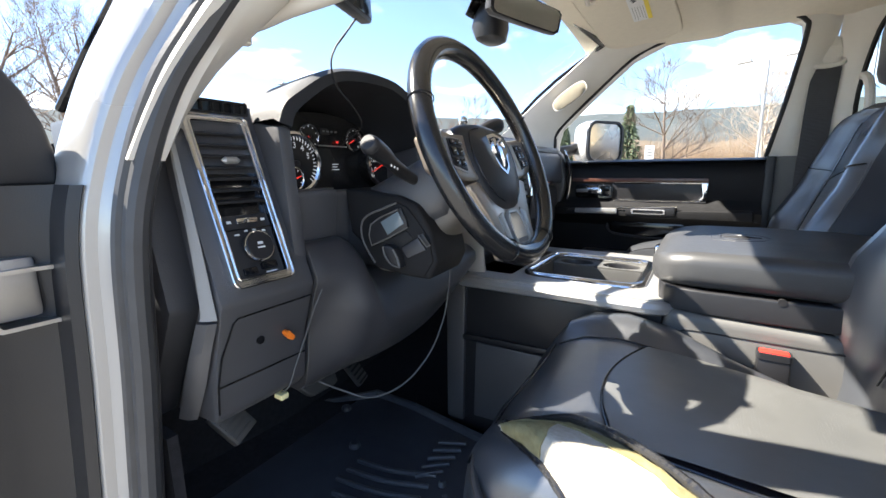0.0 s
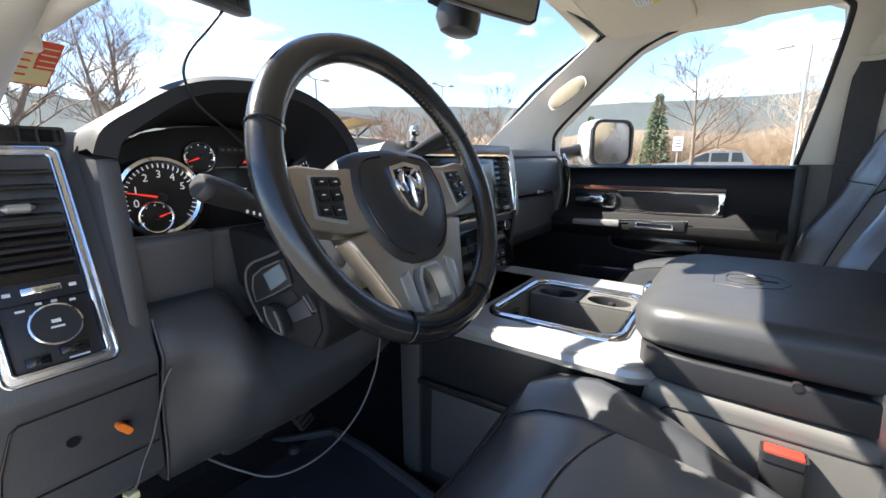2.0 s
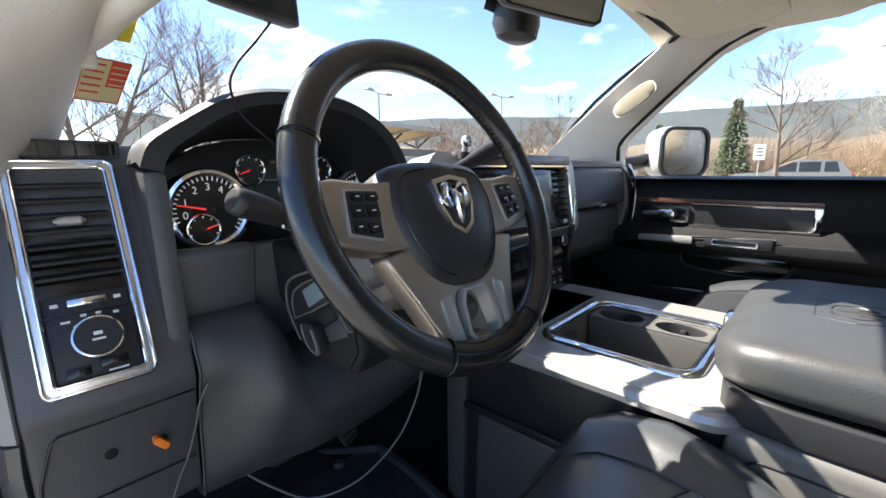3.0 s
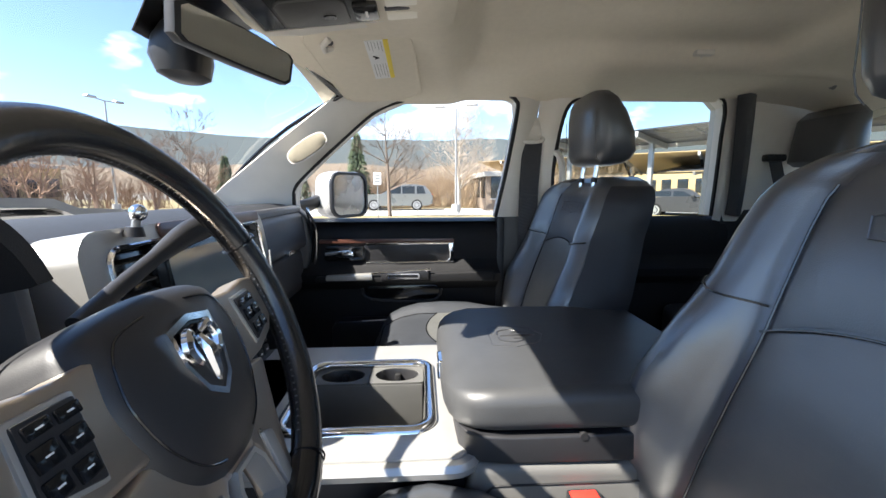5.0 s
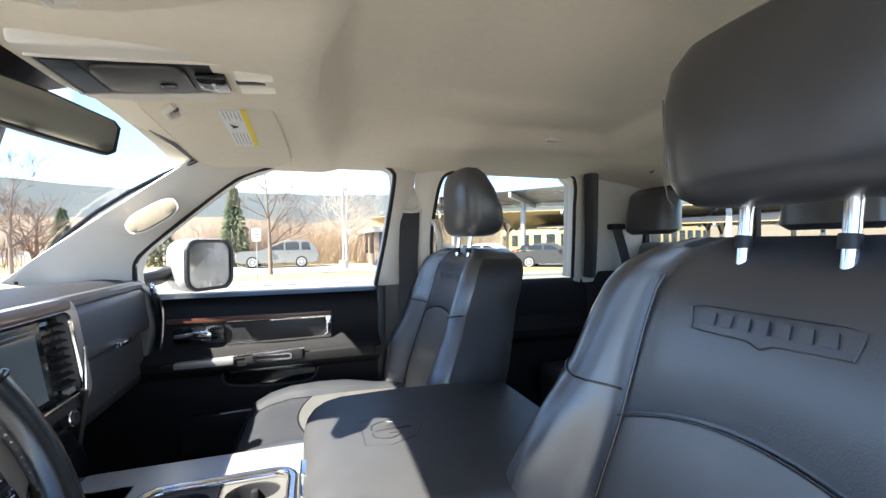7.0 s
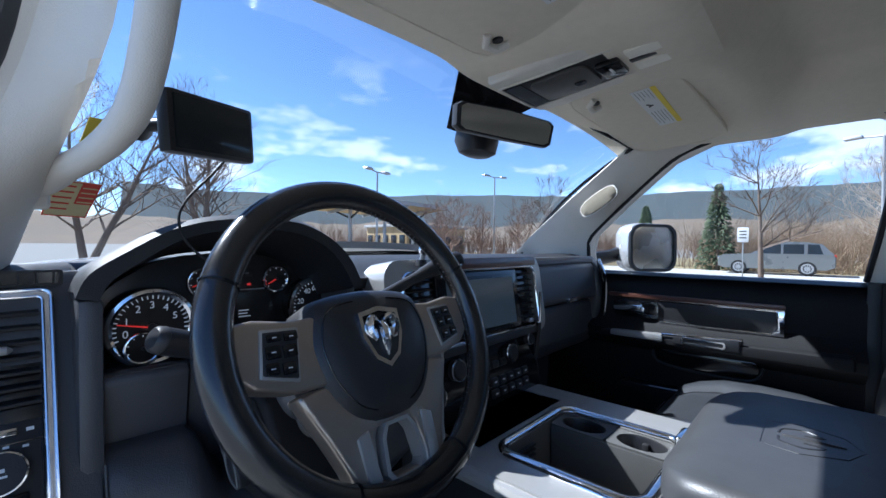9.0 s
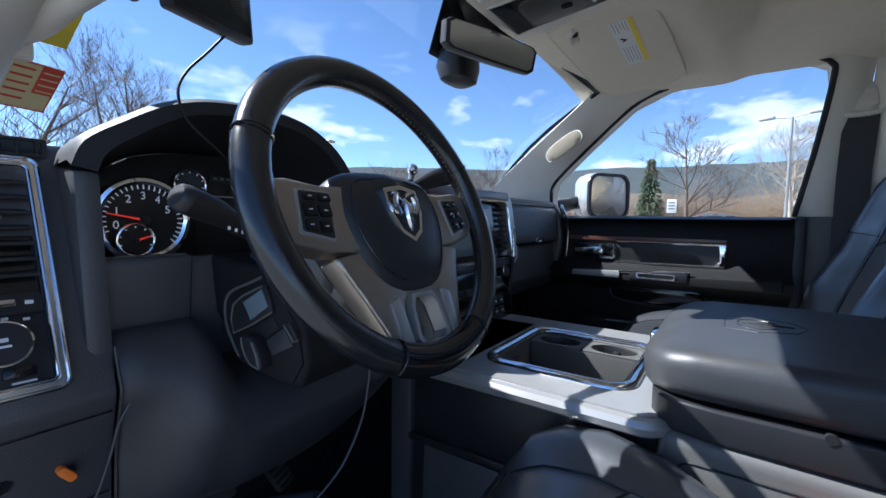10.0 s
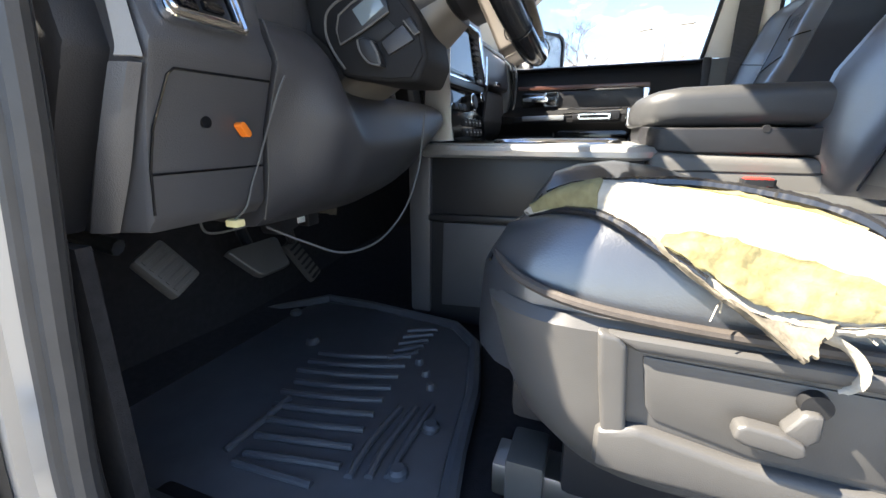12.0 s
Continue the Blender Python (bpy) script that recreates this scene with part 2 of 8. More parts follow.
def loft(rings, cap=True, closed=True):
    bm = bmesh.new()
    vs = [[bm.verts.new(p) for p in r] for r in rings]
    n = len(rings[0])
    for a, b in zip(vs, vs[1:]):
        for i in range(n if closed else n - 1):
            j = (i + 1) % n
            bm.faces.new((a[i], a[j], b[j], b[i]))
    if cap and closed:
        bm.faces.new(list(reversed(vs[0])))
        bm.faces.new(vs[-1])
    return bm


def sheet(grid, thick=0.0):
    bm = loft(grid, False, False)
    if thick:
        bmesh.ops.recalc_face_normals(bm, faces=bm.faces)
        bm.normal_update()
        front, rim = bm.faces[:], [e for e in bm.edges if len(e.link_faces) == 1]
        back = {v: bm.verts.new(v.co + v.normal * -thick) for v in bm.verts[:]}
        for f in front:
            bm.faces.new([back[v] for v in reversed(f.verts)])
        for e in rim:
            u, v = e.verts
            bm.faces.new((u, v, back[v], back[u]))
        bmesh.ops.recalc_face_normals(bm, faces=bm.faces)
    return bm


def spline(pts, n):
    pts = [Vector(p) for p in pts]
    out = []
    for i in range(len(pts) - 1):
        p0, p1, p2, p3 = pts[max(i - 1, 0)], pts[i], pts[i + 1], pts[min(i + 2, len(pts) - 1)]
        for k in range(n):
            t = k / n
            out.append(0.5 * ((2 * p1) + (p2 - p0) * t + (2 * p0 - 5 * p1 + 4 * p2 - p3) * t * t + (3 * p1 - p0 - 3 * p2 + p3) * t ** 3))
    out.append(pts[-1])
    return out


def tube(pts, r, n=8, closed=False, flat=1.0, up=None):
    pts = [Vector(p) for p in pts]
    m = len(pts)
    rings = []
    prev = Vector(up) if up else None
    for i, p in enumerate(pts):
        a = pts[(i - 1) % m] if (closed or i) else p
        b = pts[(i + 1) % m] if (closed or i < m - 1) else p
        t = (b - a).normalized()
        if prev is None:
            prev = t.orthogonal()
        u = (prev - t * prev.dot(t))
        if u.length < 1e-6:
            u = t.orthogonal()
        u.normalize()
        v = t.cross(u)
        if not up:
            prev = u
        rr = r[i] if isinstance(r, (list, tuple)) else r
        rings.append([p + u * rr * math.cos(k * 2 * math.pi / n) * flat + v * rr * math.sin(k * 2 * math.pi / n) for k in range(n)])
    if closed:
        rings.append(rings[0])
        bm = loft(rings, False)
        bmesh.ops.remove_doubles(bm, verts=bm.verts, dist=1e-6)
        return bm
    return loft(rings)


def cyl(p0, p1, r0, r1=None, n=20, bevel=0.0):
    p0, p1 = Vector(p0), Vector(p1)
    r1 = r0 if r1 is None else r1
    if bevel:
        d = (p1 - p0).normalized() * bevel
        return tube([p0, p0 + d, p1 - d, p1], [r0 - bevel, r0, r1, r1 - bevel], n)
    return tube([p0, p1], [r0, r1], n)


def prism(poly, axis, a, b, bevel=0.0, seg=2):
    place = {"x": lambda u, v, w: (w, u, v), "y": lambda u, v, w: (u, w, v), "z": lambda u, v, w: (u, v, w)}[axis]
    bm = loft([[place(u, v, a) for u, v in poly], [place(u, v, b) for u, v in poly]])
    if bevel:
        bmesh.ops.recalc_face_normals(bm, faces=bm.faces)
        bmesh.ops.bevel(bm, geom=bm.edges[:], offset=bevel, segments=seg, profile=0.6, affect="EDGES", clamp_overlap=True)
    return bm


def join(*bms):
    out = bmesh.new()
    for b in bms:
        me = bpy.data.meshes.new("tmp")
        b.to_mesh(me)
        b.free()
        out.from_mesh(me)
        bpy.data.meshes.remove(me)
    return out


def turned(bm, m):
    bmesh.ops.transform(bm, matrix=m, verts=bm.verts)
    return bm


def rounded(x0, x1, y0, y1, r, n=5):
    pts = []
    for cx, cy, a in ((x1 - r, y1 - r, 0), (x0 + r, y1 - r, 90), (x0 + r, y0 + r, 180), (x1 - r, y0 + r, 270)):
        for k in range(n + 1):
            t = radians(a + 90 * k / n)
            pts.append((cx + r * math.cos(t), cy + r * math.sin(t)))
    return pts


def superring(cx, cy, a, b, e=2.6, n=28):
    out = []
    for k in range(n):
        t = 2 * math.pi * k / n
        c, s = math.cos(t), math.sin(t)
        out.append((cx + a * math.copysign(abs(c) ** (2 / e), c), cy + b * math.copysign(abs(s) ** (2 / e), s)))
    return out


def frame_ring(outer, inner, place, depth):
    """A flat frame between two outlines of one length, with depth along the third axis."""
    rings = []
    for poly, w in ((outer, 0), (outer, depth), (inner, depth), (inner, 0), (outer, 0)):
        rings.append([place(u, v, w) for u, v in poly])
    bm = loft(rings, False)
    bmesh.ops.remove_doubles(bm, verts=bm.verts, dist=1e-6)
    return bm


def mirror_x(p, c=0.03):
    return (2 * c - p[0], p[1], p[2])


# ---- the cab: floor, ceiling, walls, windows ----
CX = 0.03   # middle of the console
CV = 0.0    # middle of the body


def side_x(z):
    return 0.775 - 0.33 * (z - 1.433)


FLOOR = 0.80
bm = sheet([[(x, y, FLOOR - 0.015 + (0.10 * max(0, y - 0.42) / 0.3 if y > 0.42 else 0)) for x in np.linspace(-0.80, 0.84, 9)] for y in np.linspace(-1.5, 0.72, 12)], 0.02)
solid("floor", bm, CARPET, "black carpeted truck cab floor", kind="structure")
# firewall under the dash
bm = sheet([[(x, 0.60 + 0.03 * math.sin(4 * x), z) for x in np.linspace(-0.80, 0.84, 9)] for z in np.linspace(0.78, 1.45, 7)], 0.02)
solid("wall_front", bm, CARPET, "black carpeted firewall under the dashboard", kind="structure")
bm = box(-0.80, 0.84, -1.60, -1.54, 0.75, 1.44, 0.01)
solid("wall_back", bm, DARK, "dark trim of the cab's back wall", kind="structure")

# headliner
def roof_z(x, y):
    u = abs((x - CX) / 0.60)
    z = 1.895 - 0.045 * u ** 3
    z -= 0.075 * max(0, (y + 0.10) / 0.26) ** 1.6 if y > -0.10 else 0
    z -= 0.05 * max(0, (-1.2 - y) / 0.3) ** 2 if y < -1.2 else 0
    sg = lambda t: 1 / (1 + math.exp(-max(-40.0, min(40.0, t))))
    shelf = 1.838 - 0.030 * u ** 3 - 0.014 * sg((0.14 - abs(x)) * 60)
    front = -0.250 - 0.10 * max(0, abs(x) - 0.25) + 0.05 * sg((0.12 - abs(x)) * 60)
    z += 0.052 * sg((0.43 - abs(x) + 0.05 * (y + 0.3)) * 85) * sg((front - y) * 115) * sg((y + 1.05) * 70) - 0.028
    z += 0.014 * sg((0.22 - abs(x - 0.03)) * 80) * sg((-0.42 - y) * 60) * sg((y + 0.98) * 60)
    k = sg((y + 0.215 + 0.10 * max(0, abs(x) - 0.25)) * 100)
    z = z * (1 - k) + shelf * k
    z -= 0.006 * math.exp(-((abs(x) - 0.40 + 0.06 * (y + 0.5)) / 0.02) ** 2) * sg((-0.2 - y) * 40)
    return z


bm = sheet([[(x, y, roof_z(x, y)) for x in np.linspace(CX - 0.62, CX + 0.62, 90)] for y in np.linspace(0.15, -1.56, 110)], 0.01)
solid("ceiling", bm, LINER, "beige woven headliner over the truck cab", kind="structure")
# outer roof skin
bm = sheet([[(CX + x * (1 - 0.0 * abs(y)), y, 1.955 - 0.05 * abs(x / 0.68) ** 3 - (0.06 * max(0, (y + 0.05) / 0.25) ** 2 if y > -0.05 else 0)) for x in np.linspace(-0.68, 0.68, 15)] for y in np.linspace(0.17, -1.62, 14)], 0.012)
solid("roof", bm, PAINT, "silver painted steel roof of the truck", kind="structure")

# passenger side wall over the belt line: pillars and roof rail round two windows
FWIN = [(0.28, 1.433), (0.281, 1.50), (0.262, 1.555), (0.146, 1.655), (0.004, 1.766), (-0.09, 1.803), (-0.178, 1.818), (-0.30, 1.824), (-0.40, 1.822), (-0.437, 1.805), (-0.444, 1.77), (-0.425, 1.6), (-0.40, 1.440)]
FOUT = [(0.70, 0.560, 1.49), (0.68, 0.527, 1.509), (0.665, 0.48, 1.545), (0.60, 0.295, 1.665), (0.548, 0.11, 1.785), (0.54, 0.06, 1.84), (0.56, -0.06, 1.87), (0.60, -0.25, 1.885), (0.62, -0.40, 1.885), (0.63, -0.52, 1.875), (0.672, -0.52, 1.79), (0.735, -0.51, 1.6), (0.772, -0.50, 1.440)]
RWIN = [(-0.60, 1.440), (-0.582, 1.58), (-0.585, 1.70), (-0.600, 1.785), (-0.64, 1.812), (-0.76, 1.822), (-0.92, 1.826), (-1.065, 1.822), (-1.108, 1.79), (-1.126, 1.70), (-1.150, 1.58), (-1.176, 1.440)]
ROUT = [(0.772, -0.50, 1.440), (0.735, -0.51, 1.58), (0.695, -0.52, 1.72), (0.66, -0.52, 1.82), (0.63, -0.55, 1.875), (0.62, -0.80, 1.885), (0.62, -1.0, 1.885), (0.62, -1.12, 1.88), (0.635, -1.20, 1.84), (0.68, -1.24, 1.72), (0.72, -1.26, 1.58), (0.76, -1.27, 1.440)]


def wall_strip(win, outer, mid=0.35, bulge=0.012, lip=0.045):
    inner = [Vector((side_x(z) - 0.025, y, z)) for y, z in win]
    back = [Vector((side_x(z) + lip, y, z)) for y, z in win]
    out = [Vector(p) for p in outer]
    mids = [[a.lerp(b, f) + Vector((-bulge * math.sin(math.pi * f), 0, 0)) for a, b in zip(inner, out)] for f in (0.2, 0.45, 0.7)]
    return [back, inner, *mids, out]


bm = join(sheet(wall_strip(FWIN, FOUT), 0.006), sheet(wall_strip(RWIN, ROUT), 0.006))
solid("wall_east", bm, TRIM, "beige plastic pillar trim round the passenger side windows", kind="structure")
# C pillar and corner to the back glass
bm = sheet([[(0.78, -1.20, 1.42), (0.735, -1.20, 1.60), (0.68, -1.18, 1.78), (0.64, -1.12, 1.90)], [(0.76, -1.25, 1.42), (0.72, -1.25, 1.60), (0.66, -1.24, 1.78), (0.62, -1.21, 1.885)],
            [(0.79, -1.36, 1.42), (0.76, -1.37, 1.60), (0.70, -1.37, 1.78), (0.64, -1.36, 1.87)],
            [(0.76, -1.50, 1.44), (0.74, -1.51, 1.60), (0.72, -1.51, 1.78), (0.66, -1.50, 1.84)],
            [(0.70, -1.56, 1.44), (0.70, -1.56, 1.60), (0.70, -1.56, 1.80), (0.66, -1.56, 1.84)]], 0.01)
solid("wall_corner_pillar", bm, TRIM, "beige trim on the rear corner pillar of the cab", kind="structure")
bm = sheet([[mirror_x(p, CV) for p in r] for r in
            [[(0.76, -1.24, 1.44), (0.72, -1.25, 1.60), (0.66, -1.25, 1.78), (0.62, -1.22, 1.885)],
             [(0.79, -1.36, 1.44), (0.76, -1.37, 1.60), (0.70, -1.37, 1.78), (0.64, -1.36, 1.87)],
             [(0.70, -1.56, 1.44), (0.70, -1.56, 1.60), (0.70, -1.56, 1.80), (0.66, -1.56, 1.84)]]], 0.01)
solid("wall_corner_pillar", bm, TRIM, "beige trim on the rear corner pillar of the cab", kind="structure")


def side_window(name, win, label, tint):
    w = thing(name, (side_x(1.44) + 0.03, sum(p[0] for p in win) / len(win), 1.44), label, "", kind="structure")
    c = (sum(p[0] for p in win) / len(win), sum(p[1] for p in win) / len(win))
    big = [(c[0] + (y - c[0]) * 1.03, c[1] + (z - c[1]) * 1.03) for y, z in win]
    bmm = bmesh.new()
    bmm.faces.new([bmm.verts.new((side_x(z) + 0.02, y, z)) for y, z in big])
    part("pane", bmm, tint, w, shadow=False)
    dense = spline([(side_x(z) - 0.022, y, z) for y, z in win], 5)
    part("window_seal", tube(dense, 0.007, 6), RUBBER, w, "black rubber window seal")
    return w


side_window("window_1", FWIN, "clear passenger door window with black seal", GLASS)
side_window("window_2", RWIN, "tinted rear door window with black seal", TINT)
# door frame at the rear edge of the rear door
zs = np.linspace(0, 1, 14)
bm = sheet([[(side_x(1.45 + 0.40 * q) - 0.034 - 0.010 * math.sin(math.pi * f), -1.222 + 0.098 * q ** 1.15 - 0.026 * f - 0.010 * f * q, 1.45 + 0.40 * q - 0.012 * f) for q in zs] for f in np.linspace(0, 1, 5)], 0.02)
solid("trim_rear_door_seal", bm, SEALRUB, "black rubber seal at the rear door jamb", kind="structure")

# windshield
WTOP = [(-0.635, 0.070, 1.79), (-0.34, 0.125, 1.832), (CV, 0.15, 1.842), (0.34, 0.125, 1.832), (0.548, 0.076, 1.80)]
WBOT = [(-0.735, 0.490, 1.49), (-0.40, 0.66, 1.475), (CV, 0.70, 1.47), (0.40, 0.66, 1.475), (0.70, 0.527, 1.49)]
wt, wb = spline(WTOP, 6), spline(WBOT, 6)
rows = [[a.lerp(b, f) + Vector((0, 0.02, 0.025)) * math.sin(math.pi * f) for a, b in zip(wt, wb)] for f in np.linspace(0, 1, 7)]
ws = thing("window_3", (CX, 0.5, 1.47), "wide clear windshield with dark border", "", kind="structure")
part("pane", sheet(rows), GLASS, ws, shadow=False)
part("window_frame", tube([p + Vector((0, 0.004, 0)) for p in rows[0]], 0.009, 8, flat=0.5), GLOSSBLACK, ws, "black windshield border")
for i in (0, -1):
    part("window_frame", tube([r[i] for r in rows], 0.006, 8), GLOSSBLACK, ws, "black windshield border")
# black patch behind the mirror mount
f = rows[0][len(wt) // 2]
part("sensor_patch", sheet([[(x, 0.155 + t * 0.12, 1.838 - t * 0.072 + 0.001) for x in np.linspace(CX - 0.15 + 0.10 * t, CX + 0.13 - 0.09 * t, 8)] for t in np.linspace(0, 1, 6)], 0.002), GLOSSBLACK, ws, "black sensor patch above the mirror")

# driver side: pillar trim, door opening with its seal, body jamb
RIDGE = [(-0.672, 0.40, 1.465), (-0.661, 0.33, 1.501), (-0.653, 0.245, 1.540), (-0.644, 0.14, 1.582), (-0.634, 0.06, 1.622), (-0.627, 0.00, 1.650), (-0.618, -0.09, 1.735), (-0.612, -0.14, 1.80), (-0.610, -0.25, 1.86), (-0.615, -0.60, 1.87), (-0.615, -1.2, 1.87)]
AEDGE = []
for p in RIDGE:
    k = max(0.0, (1.853 - p[2] - 0.65 * p[1]) / 1.5525) * 0.9 if p[2] < 1.79 else 0.0
    AEDGE.append((p[0] - 0.30 * k, p[1] + 0.85 * k, p[2] + k) if k else (p[0], p[1], p[2] + 0.02))
DOPEN = [(-0.750, 0.205, 1.42), (-0.728, 0.183, 1.483), (-0.705, 0.158, 1.533), (-0.688, 0.131, 1.569), (-0.670, 0.100, 1.612), (-0.656, 0.068, 1.656), (-0.645, 0.0, 1.72), (-0.638, -0.08, 1.775), (-0.630, -0.25, 1.832), (-0.622, -0.60, 1.845), (-0.622, -1.2, 1.845)]
inner = [Vector(p) for p in DOPEN]
ridge, edge = [Vector(p) for p in RIDGE], [Vector(p) for p in AEDGE]
mids = [[a.lerp(b, f) + Vector((0.006 * math.sin(math.pi * f), 0, -0.006 * math.sin(math.pi * f))) for a, b in zip(inner, ridge)] for f in (0.15, 0.4, 0.7, 0.9)]
turn_in = [r.lerp(e, 0.12) + Vector((0.002, 0.0, 0.002)) for r, e in zip(ridge, edge)]
lips = [p + Vector((-0.03, 0.0, 0)) for p in inner]
bm = sheet([spline(r, 3) for r in (lips, inner, *mids, ridge, turn_in, edge)], 0.004)
solid("wall_west", bm, TRIM, "beige trim on the driver side windshield pillar", kind="structure")
SEAL = [(-0.79, 0.16, 0.77), (-0.795, 0.245, 0.86), (-0.79, 0.245, 1.02), (-0.785, 0.222, 1.20), (-0.780, 0.210, 1.34), (-0.764, 0.202, 1.42), (-0.743, 0.184, 1.487), (-0.718, 0.158, 1.540), (-0.700, 0.130, 1.580), (-0.682, 0.098, 1.624), (-0.669, 0.064, 1.668), (-0.658, -0.005, 1.735), (-0.649, -0.10, 1.80), (-0.641, -0.20, 1.835), (-0.636, -0.35, 1.85), (-0.63, -0.8, 1.855), (-0.63, -1.2, 1.85)]
sl = spline(SEAL, 6)
solid("trim_door_seal", join(tube(sl, 0.011, 10), tube([p + Vector((-0.008, 0.013, 0.003)) for p in sl], 0.007, 8), tube([p + Vector((0.012, 0.010, 0.0)) for p in sl], 0.006, 8)), SEALRUB, "black rubber seal round the open driver door", kind="structure")
js = [Vector(p) for p in sl]
def jamb_off(p, a, b):
    up = min(1.0, max(0.0, (p.z - 1.45) / 0.35))
    return p + Vector((-a, b * (1 - 0.55 * up), b * 0.8 * up))
bm = sheet([[jamb_off(p, *o) for p in js] for o in ((0.002, 0.010), (0.007, 0.022), (0.010, 0.034), (0.015, 0.042), (0.024, 0.045), (0.029, 0.052), (0.031, 0.075), (0.031, 0.13))], 0.004)
solid("wall_door_jamb", bm, PAINT, "silver painted body jamb round the driver door", kind="structure")
# hinge pillar: the open door's shade is painted in as near-black
low = [p for p in js if p.z < 1.405]
bm = sheet([[jamb_off(p, *o) for p in low] for o in ((0.0265, 0.050), (0.034, 0.056), (0.036, 0.088), (0.048, 0.098), (0.075, 0.104), (0.105, 0.108))], 0.003)
solid("wall_hinge_pillar", bm, DARK, "recessed pillar behind the door hinges, painted dark for shade", kind="structure")
# sill
bm = prism([(-0.70, 0.70), (-0.70, 0.815), (-0.79, 0.825), (-0.83, 0.80), (-0.87, 0.79), (-0.88, 0.68)], "y", -1.2, 0.30, 0.008)
solid("trim_door_sill", bm, DARK, "dark plastic sill plate at the driver door opening", kind="structure")
# kick panel on the left of the footwell
bm = sheet([[(-0.765, y, z) for y in (0.245, 0.32, 0.45, 0.62)] for z in (0.80, 0.90, 1.0, 1.112)], 0.012)
solid("wall_kick_panel", bm, CARPET, "dark plastic kick panel in the footwell", kind="structure")
bm = sheet([[(0.80, y, z) for y in (0.22, 0.30, 0.45, 0.62)] for z in (0.80, 0.95, 1.10, 1.25)], 0.02)
solid("wall_kick_panel", bm, DASH, "dark plastic kick panel in the footwell", kind="structure")
bm = sheet([[(0.80, y, 0.76), (0.80, y, 1.1), (0.775, y, 1.46)] for y in (-1.22, -1.35, -1.5, -1.56)], 0.02)
solid("wall_rear_east", bm, DARK, "dark trim under the rear corner pillar", kind="structure")
# driver side below the belt behind the door, and B pillar, closing the cab
bm = sheet([[(-0.72, y, 0.76), (-0.72, y, 1.1), (-0.70, y, 1.44)] for y in (-0.62, -0.72, -1.3, -1.56)], 0.02)
solid("wall_rear_west", bm, DARK, "dark rear door trim on the driver side", kind="structure")
bm = sheet([[(-0.70, -0.62, 0.78), (-0.70, -0.62, 1.44), (-0.64, -0.62, 1.70), (-0.60, -0.60, 1.86)], [(-0.72, -0.74, 0.78), (-0.72, -0.74, 1.44), (-0.66, -0.74, 1.70), (-0.61, -0.74, 1.86)]], 0.02)
solid("wall_pillar_west", bm, TRIM, "beige trim on the driver side door pillar", kind="structure")
# back glass
bg = thing("window_4", (CX, -1.53, 1.44), "sliding back window with dark mullions", "", kind="structure")
bmm = bmesh.new()
bmm.faces.new([bmm.verts.new(p) for p in ((-0.68, -1.535, 1.42), (0.74, -1.535, 1.42), (0.70, -1.52, 1.83), (-0.64, -1.52, 1.83))])
part("pane", bmm, TINT, bg, shadow=False)
for x in (0.30, -0.05, -0.40):
    part("mullion", box(x - 0.02, x + 0.02, -1.54, -1.515, 1.42, 1.83, 0.004), RUBBER, bg, "black mullion")
for z in (1.425, 1.815):
    part("window_frame", box(-0.70, 0.76, -1.545, -1.51, z - 0.015, z + 0.015, 0.005), RUBBER, bg)
for x in (-0.70, 0.735):
    part("window_frame", box(x - 0.02, x + 0.02, -1.545, -1.505, 1.42, 1.83, 0.005), RUBBER, bg)


# ---- passenger door ----
door = thing("door_1", (0.76, -0.05, 0.80), "closed passenger door with black panel, wood and chrome trim", "", kind="structure")
YF, YB = 0.42, -0.40
def door_x(z):
    pts = [(0.80, 0.76), (0.95, 0.70), (1.05, 0.715), (1.20, 0.725), (1.235, 0.655), (1.262, 0.65), (1.28, 0.70), (1.30, 0.716), (1.38, 0.712), (1.42, 0.735), (1.436, 0.765)]
    for (a, xa), (b, xb) in zip(pts, pts[1:]):
        if z <= b:
            return xa + (xb - xa) * (z - a) / (b - a)
    return 0.765
zs = [0.80, 0.88, 0.95, 1.0, 1.05, 1.1, 1.15, 1.195, 1.21, 1.235, 1.25, 1.262, 1.272, 1.285, 1.30, 1.33, 1.38, 1.40, 1.42, 1.436]
bm = sheet([[(door_x(z) + (0.05 * max(0, (y - 0.22) / 0.2) ** 2 if 1.2 < z < 1.3 else 0), y, z) for y in np.linspace(YF, YB, 14)] for z in zs], 0.02)
part("door_panel", bm, MATTE, door, "black padded door panel")
part("sill", prism([(0.70, 1.43), (0.735, 1.438), (0.80, 1.436), (0.80, 1.42)], "y", YB, YF, 0.004), DARK, door)
part("sail_panel", sheet([[(0.752, 0.285, 1.43), (0.752, 0.283, 1.50), (0.745, 0.27, 1.55)], [(0.74, 0.37, 1.43), (0.74, 0.37, 1.48), (0.735, 0.34, 1.52)], [(0.725, 0.45, 1.42), (0.722, 0.455, 1.455), (0.712, 0.44, 1.485)]], 0.01), DARK, door, "dark mirror corner panel")
lx = 0.7125
